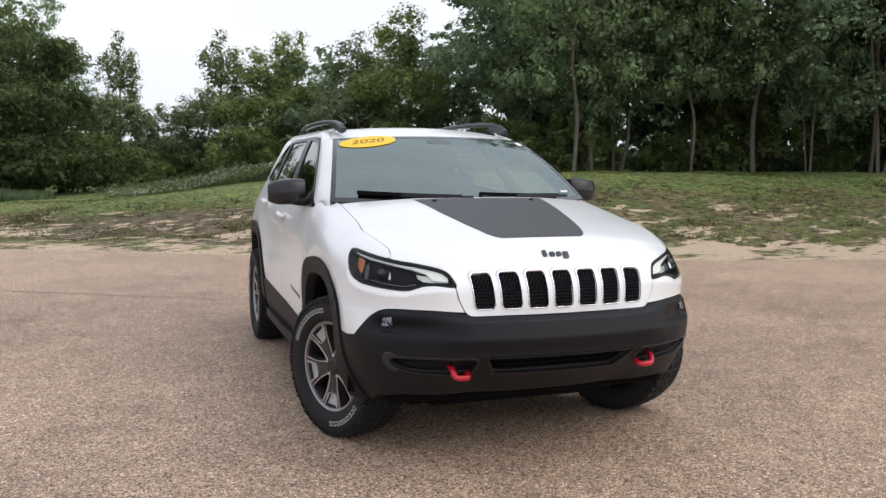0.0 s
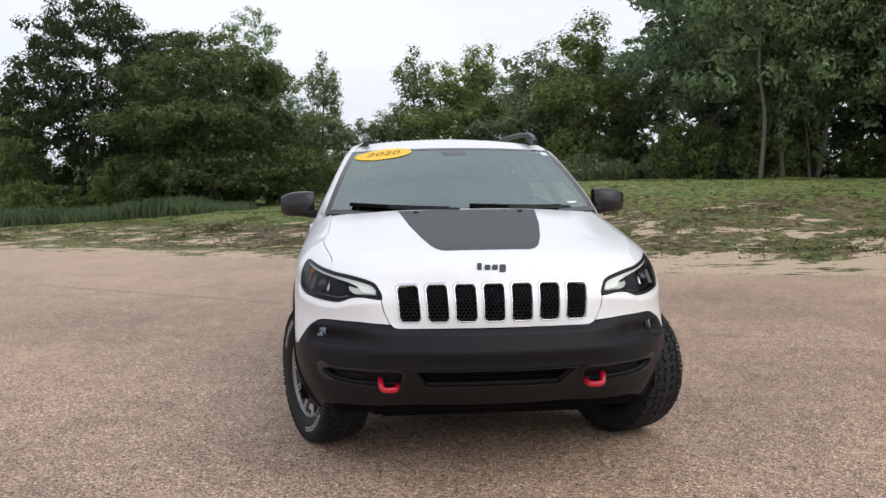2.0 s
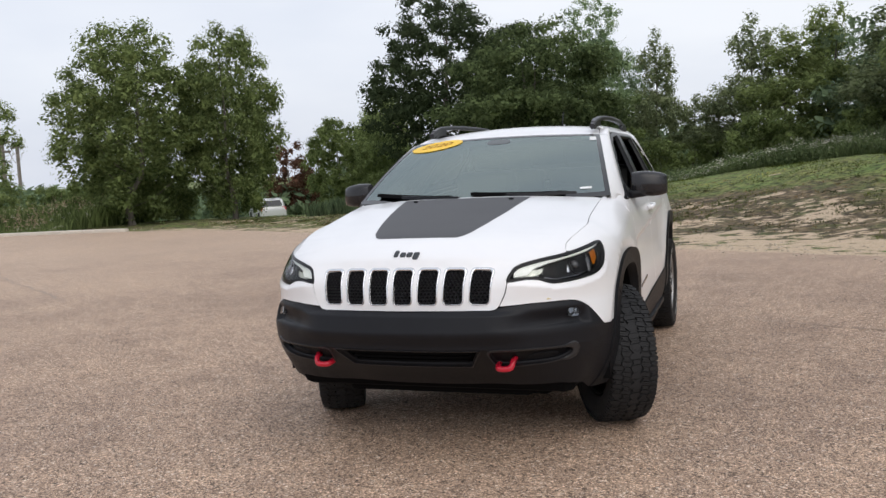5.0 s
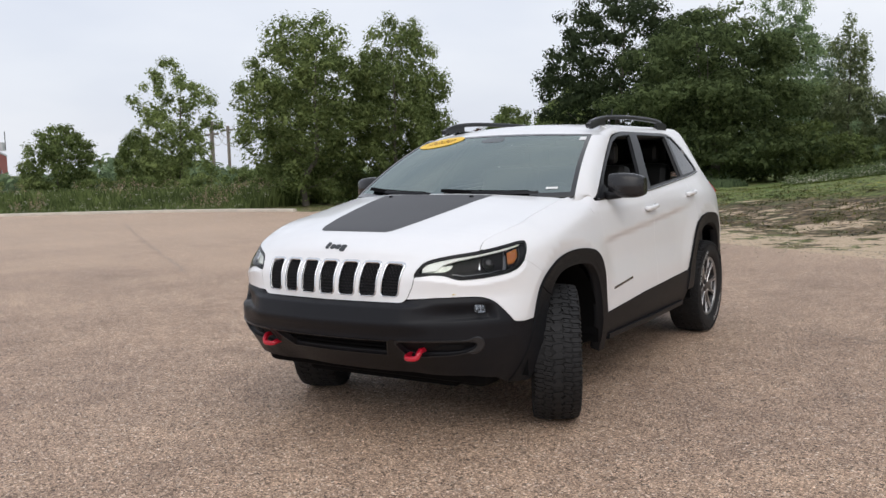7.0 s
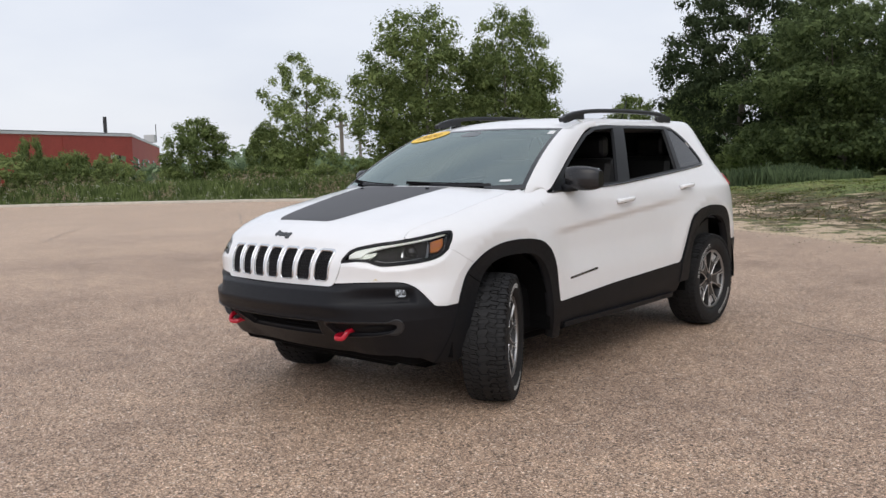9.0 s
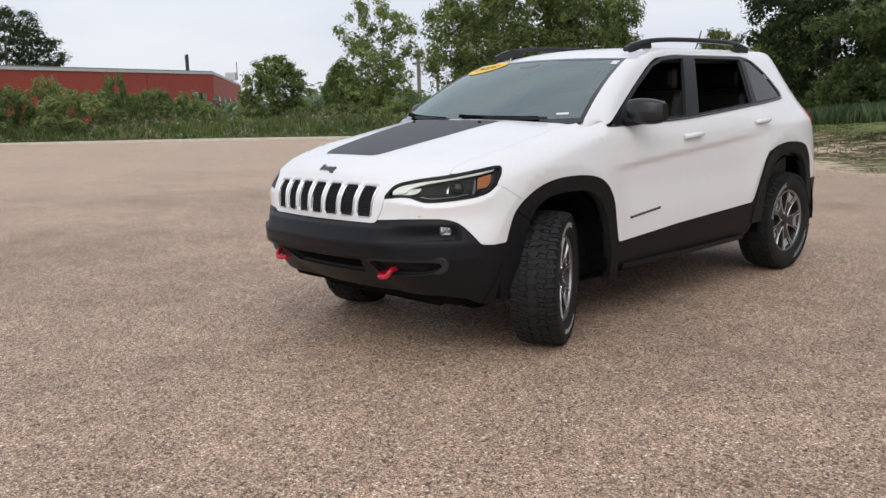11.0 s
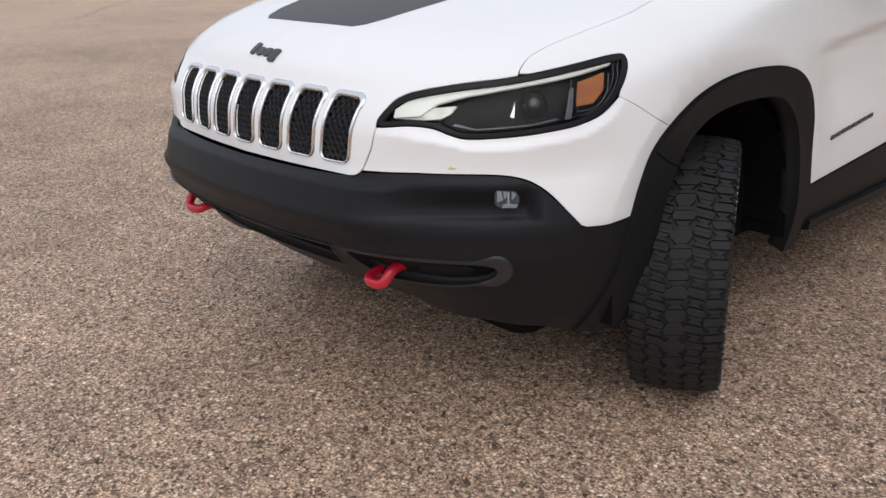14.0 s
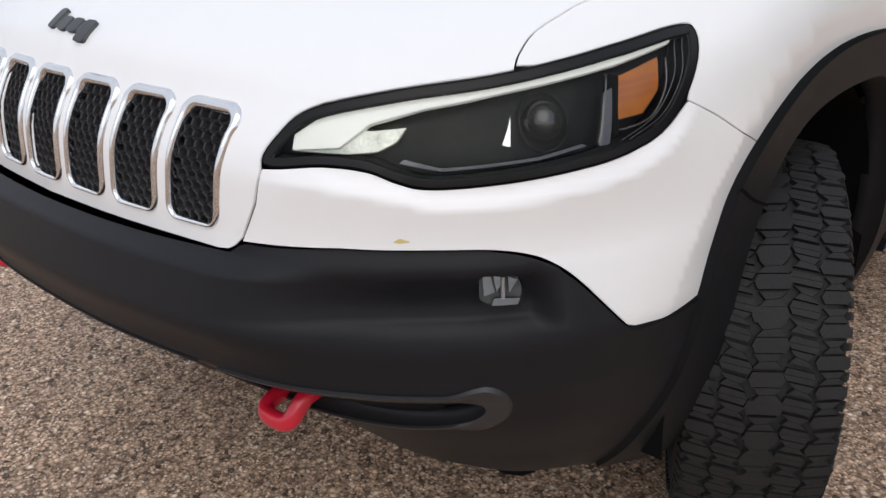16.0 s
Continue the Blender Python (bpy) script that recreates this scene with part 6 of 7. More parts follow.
# woodland on the bank behind the car's left side
for x, y, s, w, kind in ((10.3, 18.8, 1.0, .85, 0), (12.6, 20.2, 1.05, 1.0, 1), (15.6, 17.4, 1.0, 1.0, 0), (17.2, 14.2, .98, 1.0, 1), (19.8, 12.6, 1.02, 1.0, 0), (11.0, 23.0, 1.05, 1.1, 1),
                         (14.5, 23.8, 1.1, 1.1, 1), (18.5, 20.0, 1.1, 1.1, 1), (22.0, 16.4, 1.1, 1.1, 1), (24.5, 11.5, 1.1, 1.1, 1), (13.0, 27.0, .95, 1.1, 1), (20.5, 24.5, 1.2, 1.2, 0),
                         (25.5, 19.5, 1.2, 1.2, 1), (15.5, 28.0, 1.2, 1.2, 1), (28.0, 14.5, 1.2, 1.2, 1), (22.5, 8.6, 1.05, 1.0, 1), (27.0, 6.5, 1.1, 1.0, 1), (13.9, 18.2, .95, .7, 0), (16.6, 16.2, .9, .6, 1), (11.6, 19.9, .9, .6, 1), (18.2, 15.6, .95, .7, 0), (20.6, 14.6, 1.0, .7, 1)):
    plant(t_back if y > 35 - .95 * x else (t_wood, t_wood_b)[kind], x, y, s, x * 77 % 360, wide=w)
# the gap with poplars and the round trees behind the car
for x, y, s, w, kind in ((7.3, 26.5, .86, 1.15, t_poplar), (6.2, 29.0, .80, 1.3, t_poplar_b), (4.4, 33.0, .86, 1.0, t_poplar), (2.9, 32.0, .74, 1.4, t_poplar), (1.6, 33.6, .92, 1.0, t_poplar_b),
                         (.2, 34.4, .55, 1.3, t_poplar_b), (-2.4, 35.8, 1.0, .80, t_poplar_b), (-.8, 37.0, .55, 1.4, t_poplar_b), (5.6, 37.0, .46, 1.6, t_wood_b), (8.8, 31.5, .50, 1.5, t_wood_b),
                         (-6.8, 31.4, 1.0, 1.0, t_broad), (13.4, 37.6, .62, .9, t_back), (-6.6, 44.0, .81, .80, t_wood), (-4.8, 47.0, .62, .9, t_wood_b), (-7.9, 53.0, .80, .9, t_back), (-11.0, 51.0, .72, .9, t_back), (-12.9, 36.6, 1.02, .88, t_oak), (-10.4, 41.0, .88, .75, t_oak),
                         (-19.6, 21.6, 1.0, 1.02, t_leafy), (-17.0, 24.2, 1.0, .78, t_leafy), (-18.0, 25.5, .8, .9, t_leafy), (-21.2, 23.4, .8, .9, t_leafy),
                         (-34.6, 28.4, 1.03, 1.05, t_fan), (-36.4, 27.0, .90, .62, t_small), (-39.0, 24.4, 1.0, .96, t_small), (-37.6, 29.5, .62, 1.1, t_small),
                         (-21.4, 42.0, 1.28, .72, t_small), (-17.6, 40.5, 1.0, .85, t_small), (-29.6, 51.5, 1.35, .95, t_red), (-23.0, 52.0, 1.55, .75, t_small), (-26.5, 62.0, 2.0, .7, t_small), (-25.5, 56.0, 1.0, .8, t_small),
                         (-30.5, 34.0, .75, 1.0, t_small), (-43.0, 34.0, .9, 1.0, t_small), (-76.0, 22.0, 1.15, 1.0, t_oak)):
    plant(kind, x, y, s, x * 91 % 360, wide=w)
# shrubs: along the wood's edge, below the trees, and before the red building
spots = [(2.0 + i * 1.7, 30.0 + 1.5 * math.sin(i * 2.3), .85 + .25 * math.sin(i * 5.1), t_shrub_d) for i in range(5)]
spots += [(-14.5 + i * 2.1, 33.5 + 1.2 * math.sin(i * 1.9), .8 + .2 * math.sin(i * 4.1), t_shrub_d) for i in range(8)]
spots += [(9.5 + i * 2.4, 22.0 - i * .9 + .8 * math.sin(i * 3.1), .75 + .25 * math.sin(i * 2.7), t_shrub_d) for i in range(7)]
spots += [(-25.0 + i * 1.6, 26.0 + 1.2 * math.sin(i * 1.7), .85 + .2 * math.sin(i * 3.7), (t_shrub_d, t_shrub)[i % 2]) for i in range(4)]
spots += [(-39.8, 9.0, .95, t_shrub_d), (-41.4, 16.6, .95, t_shrub_d), (-43.0, 18.6, 1.05, t_shrub_d), (-40.5, 20.6, .9, t_shrub),
          (-42.0, 4.5, 1.1, t_shrub_d), (-39.0, 22.6, .75, t_shrub), (-36.4, 24.6, .7, t_shrub_d), (-33.4, 24.8, .7, t_shrub_d), (-30.4, 25.8, .75, t_shrub), (-28.2, 27.0, .8, t_shrub_d)]
for x, y, s, kind in spots:
    plant(kind, x, y, s, x * 57 % 360)
for x, y, h, w, kind in ((-38.0, 9.6, 2.7, 3.0, t_shrub_d), (-37.5, 11.2, 3.0, 1.7, t_shrub), (-35.2, 11.8, 2.4, 3.6, t_shrub), (-36.4, 14.0, 3.2, 1.3, t_shrub_d), (-35.9, 15.5, 2.5, 2.3, t_shrub_d), (-34.2, 16.6, 2.2, 1.8, t_shrub)):
    tall = h / (2.4 if kind == t_shrub else 2.6)
    plant(kind, x, y, tall, x * 57 % 360, wide=w / (2.8 if kind == t_shrub else 3.4) / tall)
for t in PROTOS:
    for o in (*t.children_recursive, t):
        bpy.data.objects.remove(o)

# far woods: one mass of leaf clumps behind everything, with a ragged top
rng2 = np.random.default_rng(40)


def far_shape(r):
    a = radians(r.uniform(-62, 70))
    dist = r.uniform(44, 60) if a < radians(-5) else r.uniform(60, 95)
    x, y = -math.sin(a) * dist, math.cos(a) * dist - 4
    tall = (6.5 + 2.5 * math.sin(a * 9) + 1.2 * math.sin(a * 31)) * (1.5 if a < radians(-24) else (.62 if a < radians(25) else .38))
    return np.array((x, y, -1.8 + r.uniform(0, 1) ** .8 * tall)), r.uniform(.9, 1.7)


c, n, s = clumps(rng2, far_shape, 2300, 34, .80, .8, 0)
far = new("far_woods", leaf_mesh("far_woods", c, n, s, LEAF_DARK, rng2))
tagged(far, "distant dark green woods", "woods", kind="stuff")
# dense dark undergrowth inside the wood
rng3 = np.random.default_rng(41)


def under_shape(r):
    x = r.uniform(3.5, 34)
    y = 25.5 - (x - 8) * .62 + r.uniform(1.5, 9)
    z = float(ground_z(np.array([x]), np.array([y]))[0])
    return np.array((x, y, z + r.uniform(0, 1) ** 1.6 * 4.5)), r.uniform(.4, .8)


c, n, s = clumps(rng3, under_shape, 560, 46, .22, .8, 8)
under = new("undergrowth", leaf_mesh("undergrowth", c, n, s, LEAF_DARK, rng3))
tagged(under, "dense dark undergrowth between the trunks", "undergrowth", kind="stuff")


def blades(name, spots_xy, height, rng, mat, label, width=.012, lean=.3, per=3, category="grass"):
    """Upright narrow blades at the spots, as one mass."""
    n = len(spots_xy) * per
    xy = np.repeat(spots_xy, per, 0) + rng.normal(size=(n, 2)) * .05
    z = ground_z(xy[:, 0], xy[:, 1])
    h = np.repeat(height, per) * rng.uniform(.55, 1.15, n)
    a = rng.uniform(0, 2 * math.pi, n)
    d = np.stack([np.cos(a), np.sin(a), 0 * a], 1)
    w = np.stack([-np.sin(a), np.cos(a), 0 * a], 1) * (width * (1 + h * 1.2))[:, None]
    p0 = np.stack([xy[:, 0], xy[:, 1], z - .02], 1)
    tip = p0 + np.array((0, 0, 1.0)) * h[:, None] + d * (h * lean * rng.uniform(.2, 1.2, n))[:, None]
    mid = (p0 + tip) / 2 + d * (-.08 * h)[:, None]
    v = np.stack([p0 - w, p0 + w, mid + w * .8, tip, mid - w * .8], 1).reshape(-1, 3)
    k = np.arange(n) * 5
    f = np.stack([k, k + 1, k + 2, k + 3, k + 4], 1)
    ob = raw(name, v, f, mat)
    return tagged(ob, label, category, kind="stuff"), tip


rng4 = np.random.default_rng(50)
pts = np.stack([rng4.uniform(-16, 17, 70000), rng4.uniform(6, 24, 70000)], 1)
dd = beyond(pts[:, 0], pts[:, 1])
nz = np.array([noise.noise(Vector((x * .55, y * .55, 5))) for x, y in pts])
keep = (dd > 1.9) & (dd < 13) & (nz + rng4.normal(size=len(pts)) * .22 > .22 + .12 * np.exp(-((dd - 4) / 2.5) ** 2))
pts, dd = pts[keep], dd[keep]
pts = pts[bare(pts[:, 0], pts[:, 1], dd) + rng4.normal(size=len(pts)) * .05 < .33]
blades("bank_grass", pts, .04 + .06 * rng4.random(len(pts)) ** 3, rng4, TURF, "short mown grass tufts on the bank", width=.008, lean=1.3, per=3)
dry = np.stack([rng4.uniform(-16, 17, 26000), rng4.uniform(6, 24, 26000)], 1)
yd = beyond(dry[:, 0], dry[:, 1])
yn = np.array([noise.noise(Vector((x * 1.1, y * 1.6, 21))) for x, y in dry])
dry = dry[(yd > 2.0) & (yd < 8.5) & (yn + rng4.normal(size=len(dry)) * .12 > .16)]
blades("dry_grass", dry, .03 + .05 * rng4.random(len(dry)) ** 2, rng4, DRY, "dry brown grass tufts between bare soil", width=.010, lean=1.5, per=3)
# tall weeds with pale flower heads: along the kerb, at the wood's edge and on the far corner
pick = rng4.integers(119, 166, 5200)
ea, eb = EDGE[pick], EDGE[pick + 1]
et = (eb - ea) / np.linalg.norm(eb - ea, axis=1)[:, None]
en = np.stack([et[:, 1], -et[:, 0]], 1)
en *= np.sign(beyond(*(ea + en * .5).T))[:, None]
wx = ea + (eb - ea) * rng4.uniform(size=(5200, 1)) + en * (.6 + 6.5 * rng4.uniform(size=(5200, 1)) ** 1.4)
wx = wx[beyond(wx[:, 0], wx[:, 1]) > .5]
_, tips = blades("kerb_weeds", wx, .18 + .62 * ease(.4, 3.5, beyond(wx[:, 0], wx[:, 1])), rng4, BLADE, "tall rank weeds behind the kerb", width=.020, lean=.35, per=4, category="weeds")
# long bluish meadow grass where the low bank meets the trees
mg = rng4.uniform(size=(2600, 2))
mg = np.stack([-13.6 + 9.2 * mg[:, 0], 24.6 + 1.2 * mg[:, 0] + 2.6 * (mg[:, 1] - .5)], 1)
mh = (.30 + .40 * np.array([.5 + noise.noise(Vector((x * .6, y * .6, 14))) for x, y in mg])) * (1 - .5 * ease(-6.5, -4.6, mg[:, 0]))
blades("meadow_grass", mg, np.clip(mh, .15, 1), rng4, MEADOW, "long bluish-green grass below the trees", width=.012, lean=.4, per=4)
# broad-leaved weed tufts dotted over the bank, and low yellow flowers in patches
tuft = np.stack([rng4.uniform(-15, 17, 4200), rng4.uniform(6, 24, 4200)], 1)
td = beyond(tuft[:, 0], tuft[:, 1])
tn = np.array([noise.noise(Vector((x * .9, y * .9, 8))) for x, y in tuft])
tuft = tuft[(td > 2.2) & (td < 7.6 + 1.5 * tn) & (tn > -.05)]
tz = ground_z(tuft[:, 0], tuft[:, 1])
tr = rng4.uniform(.05, .20, len(tuft))
cs = np.repeat(np.column_stack([tuft, tz + tr * .25]), 20, 0) + rng4.normal(size=(len(tuft) * 20, 3)) * np.repeat(tr, 20)[:, None] * (.9, .7, .20)
ns = rng4.normal(size=cs.shape) * .5 + (0, 0, .8)
weeds_low = new("bank_weeds", leaf_mesh("bank_weeds", cs, ns / np.linalg.norm(ns, axis=1)[:, None], rng4.uniform(.03, .06, len(cs)), BROADLEAF, rng4))
tagged(weeds_low, "low dark broad-leaved weeds on the bank", "weeds", kind="stuff")
spots = np.vstack([rng4.normal(size=(26, 2)) * (.7, .25) + c for c in ((6.0, 16.6), (9.5, 14.8), (1.2, 18.2), (11.6, 12.6))])
spots = spots[beyond(spots[:, 0], spots[:, 1]) > 2]
cs = np.column_stack([spots, ground_z(spots[:, 0], spots[:, 1]) + .07])
cs = np.repeat(cs, 7, 0) + rng4.normal(size=(len(cs) * 7, 3)) * (.16, .10, .015)
ns = rng4.normal(size=cs.shape) * .4 + (0, 0, 1)
gold = new("yellow_flowers", leaf_mesh("yellow_flowers", cs, ns / np.linalg.norm(ns, axis=1)[:, None], rng4.uniform(.018, .032, len(cs)), GOLD, rng4))
tagged(gold, "small yellow flowers scattered in the grass", "flowers", kind="stuff")
# rank weeds along the wood's edge, taller and greyer near the gap
ex = np.stack([rng4.uniform(-2.6, 7, 7200), rng4.uniform(19, 30, 7200)], 1)
line_y = 25.5 - .25 * ex[:, 0] * (ex[:, 0] < 0) - .45 * ex[:, 0] * (ex[:, 0] > 0)
ex = ex[abs(ex[:, 1] - line_y) < 2.4]
hx = .08 + (.07 + .36 * ease(-2, 4, ex[:, 0])) * np.array([1 + 1.1 * noise.noise(Vector((x * .7, y * .7, 4))) for x, y in ex])
_, tips2 = blades("edge_weeds", ex, hx, rng4, RANK, "tall grey-green weeds along the wood's edge", width=.0035, lean=.5, per=5, category="weeds")
ez = ground_z(ex[:, 0], ex[:, 1])
sel = rng4.integers(0, len(ex), 620)
bc = np.column_stack([ex[sel], ez[sel] + hx[sel] * rng4.uniform(.10, .85, 620)])
cs = np.repeat(bc, 34, 0) + rng4.normal(size=(620 * 34, 3)) * (.20, .20, .10)
ns = rng4.normal(size=cs.shape) * .6 + (0, -.2, .6)
brush = new("edge_brush", leaf_mesh("edge_brush", cs, ns / np.linalg.norm(ns, axis=1)[:, None], rng4.uniform(.06, .13, len(cs)), RANK, rng4))
tagged(brush, "leafy grey-green weeds along the wood's edge", "weeds", kind="stuff")
fl = np.vstack([tips[rng4.random(len(tips)) < .03], tips2[rng4.random(len(tips2)) < .12 - .05 * ease(2, 5, tips2[:, 0])]])
cs = np.repeat(fl, 9, 0) + rng4.normal(size=(len(fl) * 9, 3)) * (.05, .05, .035)
ns = rng4.normal(size=cs.shape) * .4 + (0, 0, 1)
blooms = new("flowers", leaf_mesh("flowers", cs, ns / np.linalg.norm(ns, axis=1)[:, None], rng4.uniform(.03, .06, len(cs)), BLOOM, rng4))
tagged(blooms, "pale white flower heads on the weeds", "flowers", kind="stuff")
clump = np.array([noise.noise(Vector((x * .45, y * .45, 6))) for x, y, _ in tips])
fl = tips[(rng4.random(len(tips)) < .05) & (clump > .12)] + (0, 0, .12)
cs = np.repeat(fl, 14, 0) + rng4.normal(size=(len(fl) * 14, 3)) * (.05, .05, .12)
ns = rng4.normal(size=cs.shape) + (0, 0, .3)
plumes = new("seed_heads", leaf_mesh("seed_heads", cs, ns / np.linalg.norm(ns, axis=1)[:, None], rng4.uniform(.03, .07, len(cs)), PLUME, rng4))
tagged(plumes, "pinkish-brown seed heads above the kerb weeds", "weeds", kind="stuff")

# ---- kerb, red building, poles, parked car ----
CONCRETE = material("concrete", (0.58, 0.53, 0.46), 0.85, vary=0.2, scale=4, bump=0.5, bump_scale=120)
REDWALL = material("red_cladding", (0.34, 0.055, 0.038), 0.7, vary=0.14, scale=.6, bump=0.3, bump_scale=20)
FASCIA = material("pale_metal_fascia", (0.55, 0.55, 0.55), 0.5, vary=0.08, scale=2)
ROOFING = material("grey_roofing", (0.25, 0.25, 0.25), 0.8, vary=0.15, scale=1)
POLE = material("weathered_pole", (0.22, 0.19, 0.16), 0.85, vary=0.25, scale=3)
HOUSEWALL = material("pale_siding", (0.62, 0.60, 0.56), 0.7, vary=0.06, scale=2)
DARKPIPE = material("dark_pipe", (0.03, 0.03, 0.032), 0.6, vary=0.2, scale=3)
FARGLASS = material("dark_window", (0.02, 0.022, 0.025), 0.15)

kerb_path = [(x, y, -.03) for x, y in EDGE[110:180]]
kv, kf = sweep(kerb_path, [(-.09, -.12), (.09, -.12), (.09, .105), (.07, .125), (-.07, .125), (-.09, .105)])
tagged(raw("kerb", kv, kf, CONCRETE), "pale concrete kerb at the lot's edge", "kerb", kind="structure")


def prism(name, pts, z0, z1, mat, parent, label=""):
    """An upright wall block over a ground outline."""
    m = len(pts)
    v = [(x, y, z0) for x, y in pts] + [(x, y, z1) for x, y in pts]
    f = [(i, (i + 1) % m, (i + 1) % m + m, i + m) for i in range(m)] + [tuple(range(m))[::-1], tuple(range(m, 2 * m))]
    bm = bmesh.new()
    vs = [bm.verts.new(p) for p in v]
    for q in f:
        bm.faces.new([vs[i] for i in q])
    bmesh.ops.recalc_face_normals(bm, faces=bm.faces)
    return part(name, bm, mat, parent, label)


A, B, C = np.array((-45.5, .6)), np.array((-60.8, 32.9)), np.array((-104.0, 61.5))
D4 = A + (C - B)
hall = empty("warehouse", label="long low red warehouse with a pale roof edge", category="building")
outline = [tuple(A), tuple(B), tuple(C), tuple(D4)]
prism("wall", outline, -2.4, 3.78, REDWALL, hall, "faded red wall")
mid = (A + B + C + D4) / 4
prism("fascia", [tuple(mid + (np.array(p) - mid) * 1.006) for p in outline], 3.76, 3.95, FASCIA, hall, "pale metal roof edge")
prism("roof", [tuple(mid + (np.array(p) - mid) * .996) for p in outline], 3.98, 4.02, ROOFING, hall)
along = (B - A) / np.linalg.norm(B - A)
outn = np.array((along[1], -along[0]))
if outn @ (np.array((0, 0)) - A) < 0:
    outn = -outn
for k in range(4):
    p = A + along * (1 + k * 8.9) + outn * .03
    prism("wall_rib", [tuple(p - along * .05), tuple(p + along * .05), tuple(p + along * .05 + outn * .015), tuple(p - along * .05 + outn * .015)], -2.3, 3.74, REDWALL, hall)
for k, (t0, z0, z1, w_) in enumerate(((30.2, -.4, 1.0, .9), (33.2, 1.3, 2.3, .8), (22.0, -1.0, 1.0, .9))):
    p = A + along * t0 + outn * .06
    prism("window", [tuple(p), tuple(p + along * w_), tuple(p + along * w_ + outn * .05), tuple(p + outn * .05)], z0, z1, FARGLASS, hall)
side_dir = (C - B) / np.linalg.norm(C - B)
side_out = np.array((-side_dir[1], side_dir[0]))
if side_out @ (np.array((0., 20.)) - B) < 0:
    side_out = -side_out
for t0 in (4.0, 11.0, 20.0, 30.0):
    p = B + side_dir * t0 + side_out * .06
    prism("window", [tuple(p), tuple(p + side_dir * 1.4), tuple(p + side_dir * 1.4 + side_out * .05), tuple(p + side_out * .05)], .8, 2.0, FARGLASS, hall)
p = A + along * 32.9 + outn * .04
prism("wall_lamp", [tuple(p), tuple(p + along * .35), tuple(p + along * .35 + outn * .25), tuple(p + outn * .25)], 2.05, 2.35, FASCIA, hall, "pale wall lamp")
p = B + side_dir * 13.0 + side_out * .9
prism("downpipe_casing", [tuple(p), tuple(p + side_dir * .9), tuple(p + side_dir * .9 + side_out * .5), tuple(p + side_out * .5)], -2.6, 1.3, CONCRETE, hall, "pale concrete post by the wall")
prism("vent_pipe", [(-60.2 + .14 * math.cos(a), 30.4 + .14 * math.sin(a)) for a in np.linspace(0, 2 * math.pi, 10, endpoint=False)], 3.9, 5.25, DARKPIPE, hall, "dark roof vent pipe")

prism("roof_unit", [(-82.4, 46.6), (-81.6, 47.3), (-82.2, 48.0), (-83.0, 47.3)], 3.9, 4.72, FASCIA, hall, "pale boxed roof unit")
mast_v, mast_f = sweep([(-79.6, 46.4, 3.9), (-79.6, 46.4, 5.7)], circle(.04, 6), up=(0, 1, 0))
raw("mast", mast_v, mast_f, DARKPIPE, hall, "thin dark mast")
annex = empty("annex_building", label="low red brick annex half hidden by trees", category="building")
q0 = np.array((-64.0, 43.0))
prism("wall", [tuple(q0), tuple(q0 + (3.0, 4.6)), tuple(q0 + (-3.0, 8.6)), tuple(q0 + (-6.0, 4.0))], -3, 1.2, REDWALL, annex, "dull red brick wall")
prism("roof", [tuple(q0 + (.2, -.3)), tuple(q0 + (3.3, 4.6)), tuple(q0 + (-3.0, 9.0)), tuple(q0 + (-6.4, 4.0))], 1.2, 1.38, ROOFING, annex)

house = empty("house", label="pale sided house half hidden by trees", category="house")
prism("wall", [(-29, 58), (-22.2, 61), (-24, 68), (-31, 65)], -2.5, 2.2, HOUSEWALL, house)
hv, hf = [(-29.4, 57.4, 2.15), (-21.8, 60.8, 2.15), (-23.8, 68.4, 2.15), (-31.4, 65.2, 2.15), (-25.6, 59.1, 3.5), (-27.6, 66.8, 3.5)], [(0, 1, 4), (1, 2, 5, 4), (2, 3, 5), (3, 0, 4, 5)]
raw("roof", hv, hf, FASCIA, house)
prism("window", [(-26.2, 59.18), (-25.0, 59.71), (-25.03, 59.78), (-26.23, 59.25)], .4, 1.6, FARGLASS, house)


def utility_pole(x, y, top, arms):
    pole = empty("utility_pole", label="weathered wooden utility pole with crossarms", category="pole", group="utility poles")
    pv, pf = sweep([(x, y, -2.5), (x, y, top)], circle(.15, 8), up=(0, 1, 0))
    raw("shaft", pv, pf, POLE, pole)
    for z in arms:
        av, af = sweep([(x - 1.2, y + .5, z), (x + 1.2, y - .5, z)], [(-.06, -.07), (.06, -.07), (.06, .07), (-.06, .07)])
        arm = raw("crossarm", av, af, POLE, pole)
        for k in (-1, -.45, .45, 1):
            iv, if_ = revolve([(.0, .10), (.035, .09), (.05, .05), (.03, 0)], 8)
            raw("insulator", [(x + k * 1.1 + vy, y - k * .46 + vz, z + .06 + vx) for vx, vy, vz in iv], if_, FASCIA, arm)


utility_pole(-48.0, 43.6, 5.1, (4.75, 4.1))
utility_pole(-60.5, 57.5, 5.6, (5.2,))
for dz in (4.85, 4.2):
    for off_ in (-1.0, 1.0):
        a, b = np.array((-48.0 + off_, 43.6 - off_ * .45, dz)), np.array((-60.5 + off_, 57.5 - off_ * .45, dz + .45))
        path = [a + (b - a) * t - (0, 0, .9 * math.sin(math.pi * t)) for t in np.linspace(0, 1, 9)]
        wv, wf = sweep(path, circle(.02, 4))
        tagged(raw("power_line", wv, wf, POLE), "sagging black power line between poles", "cable", "power lines")

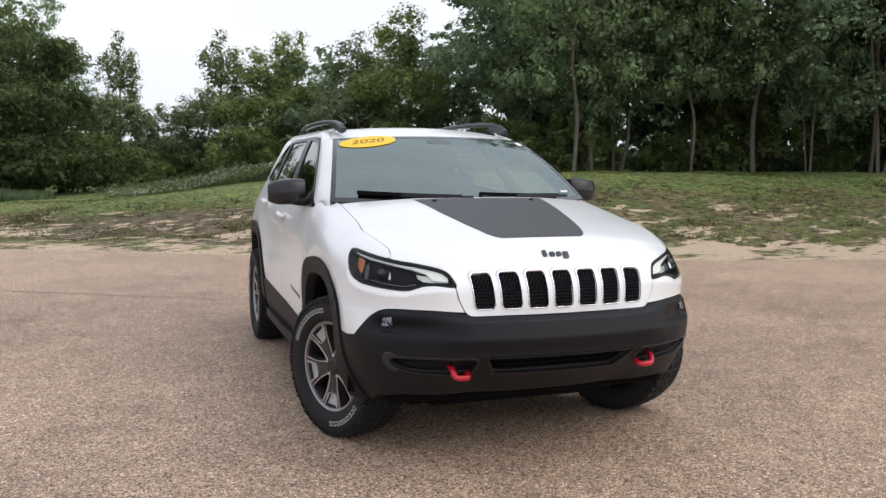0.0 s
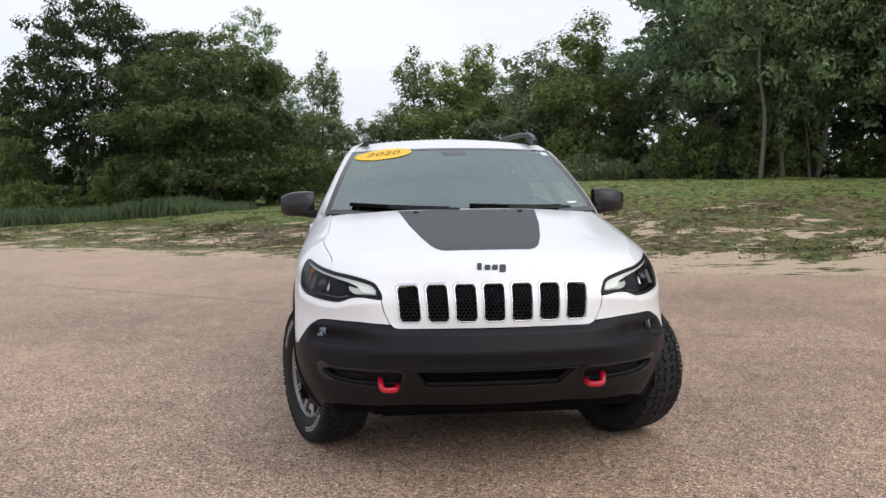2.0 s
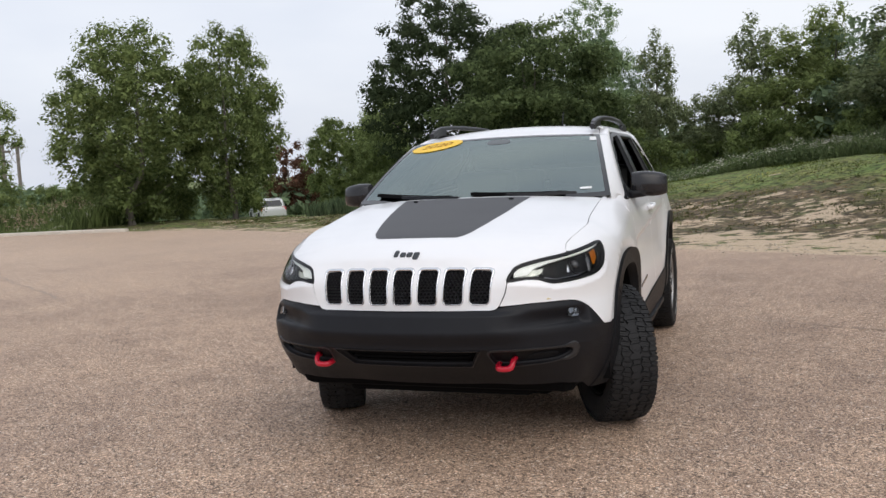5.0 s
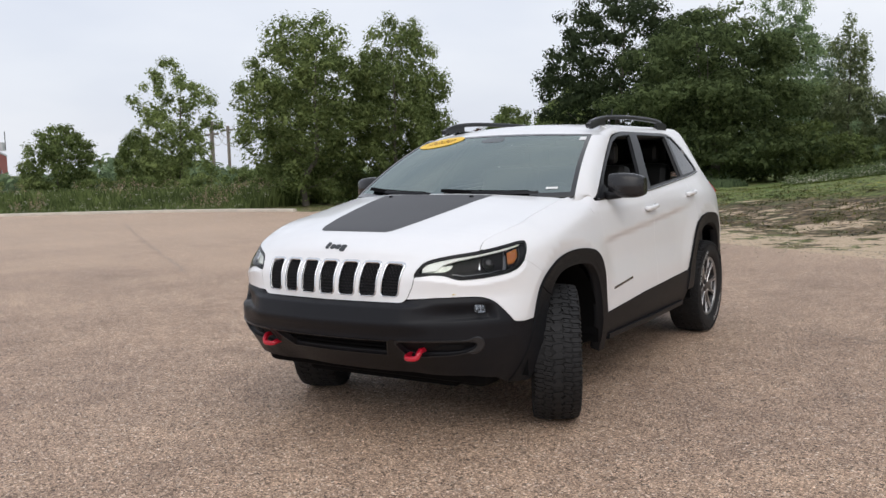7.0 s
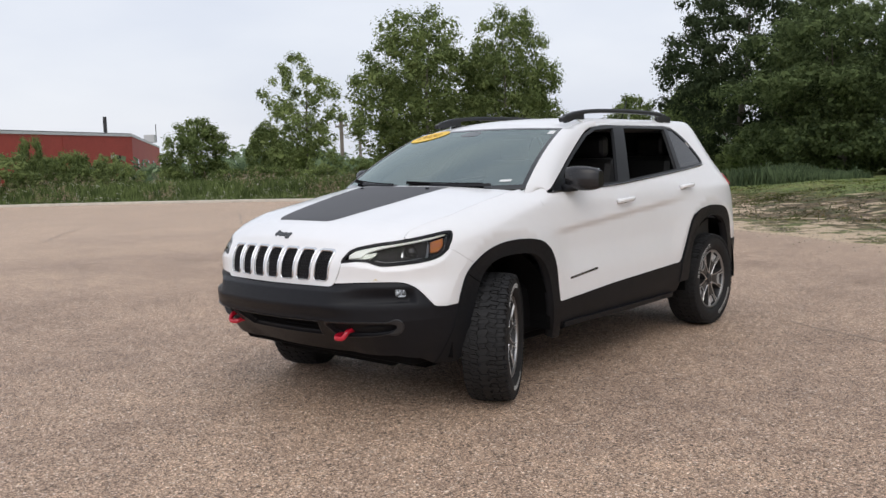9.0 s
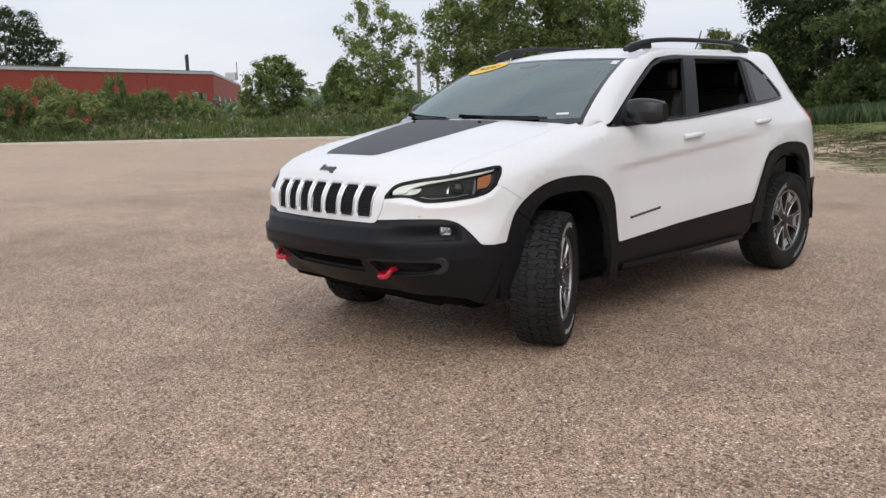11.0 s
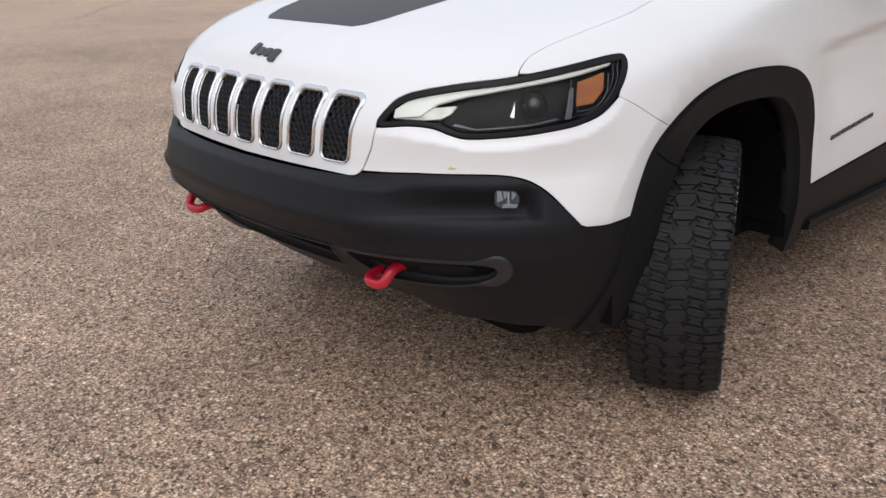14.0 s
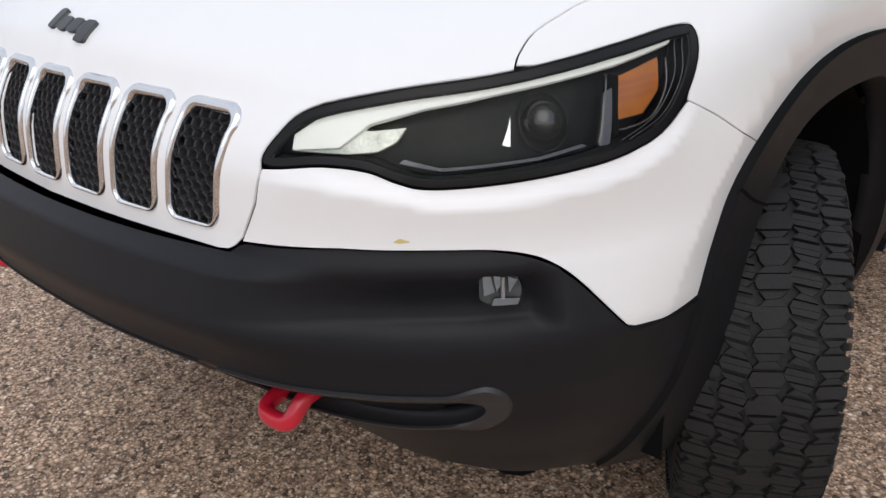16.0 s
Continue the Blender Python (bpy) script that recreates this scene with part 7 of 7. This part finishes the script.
# marker post in the long grass
mv_, mf_ = sweep([(-15.2, 36.0, -1.2), (-15.2, 36.0, .55)], circle(.05, 8), up=(0, 1, 0))
tagged(raw("marker_post", mv_, mf_, FASCIA), "pale thin marker post in the grass", "post")


# a silver estate car parked far off beside the trees
parked = empty("parked_car", (0, 0, 0), "small silver car parked under far trees", "car")
SILVER = material("pale_silver_paint", (0.70, 0.71, 0.72), 0.3, metal=0.1, coat=0.6, vary=0.02, scale=1)
prof = [(-2.2, .35), (-2.25, .75), (-2.15, 1.0), (-1.85, 1.45), (-1.2, 1.55), (.2, 1.53), (.95, 1.05), (2.0, .90), (2.2, .65), (2.2, .35)]
rows = []
for x, k in ((-.86, .94), (-.80, 1.0), (.80, 1.0), (.86, .94)):
    rows.append([(x * (1.0 if z < 1.0 else .82), y * k, z) for y, z in prof + prof[:1]])
pv, pf = loft(rows)
m_ = len(prof) + 1
pf += [tuple(range(m_ - 1))[::-1], tuple(range(3 * m_, 4 * m_ - 1))]
raw("body", pv, pf, SILVER, parked, smooth=True, sharp=35)
for sx in (-1, 1):
    raw("side_window", [(sx * .79, -1.75, 1.05), (sx * .79, .75, 1.05), (sx * .70, .15, 1.46), (sx * .70, -1.6, 1.44)], [(0, 1, 2, 3)], FARGLASS, parked)
    raw("tail_lamp", [(sx * .84, -2.19, .78), (sx * .60, -2.22, .78), (sx * .60, -2.16, 1.0), (sx * .80, -2.13, 1.0)], [(0, 1, 2, 3)], REDLENS, parked)
    for y in (-1.35, 1.35):
        tv, tf = revolve([(.0, .11), (.20, .11), (.22, .12), (.32, .11), (.33, 0), (.32, -.1), (0, -.1)], 20)
        raw("wheel", [(sx * (.76) + vx * sx, y + vy, .33 + vz) for vx, vy, vz in tv], tf, RUBBER, parked, smooth=True, sharp=40)
raw("rear_window", [(-.60, -2.17, 1.05), (.60, -2.17, 1.05), (.52, -1.92, 1.42), (-.52, -1.92, 1.42)], [(0, 1, 2, 3)], FARGLASS, parked)
parked.matrix_basis = pose(-29.5, 47.5, float(ground_z(np.array([-29.5]), np.array([47.5]))[0]), 0, 0, 42)
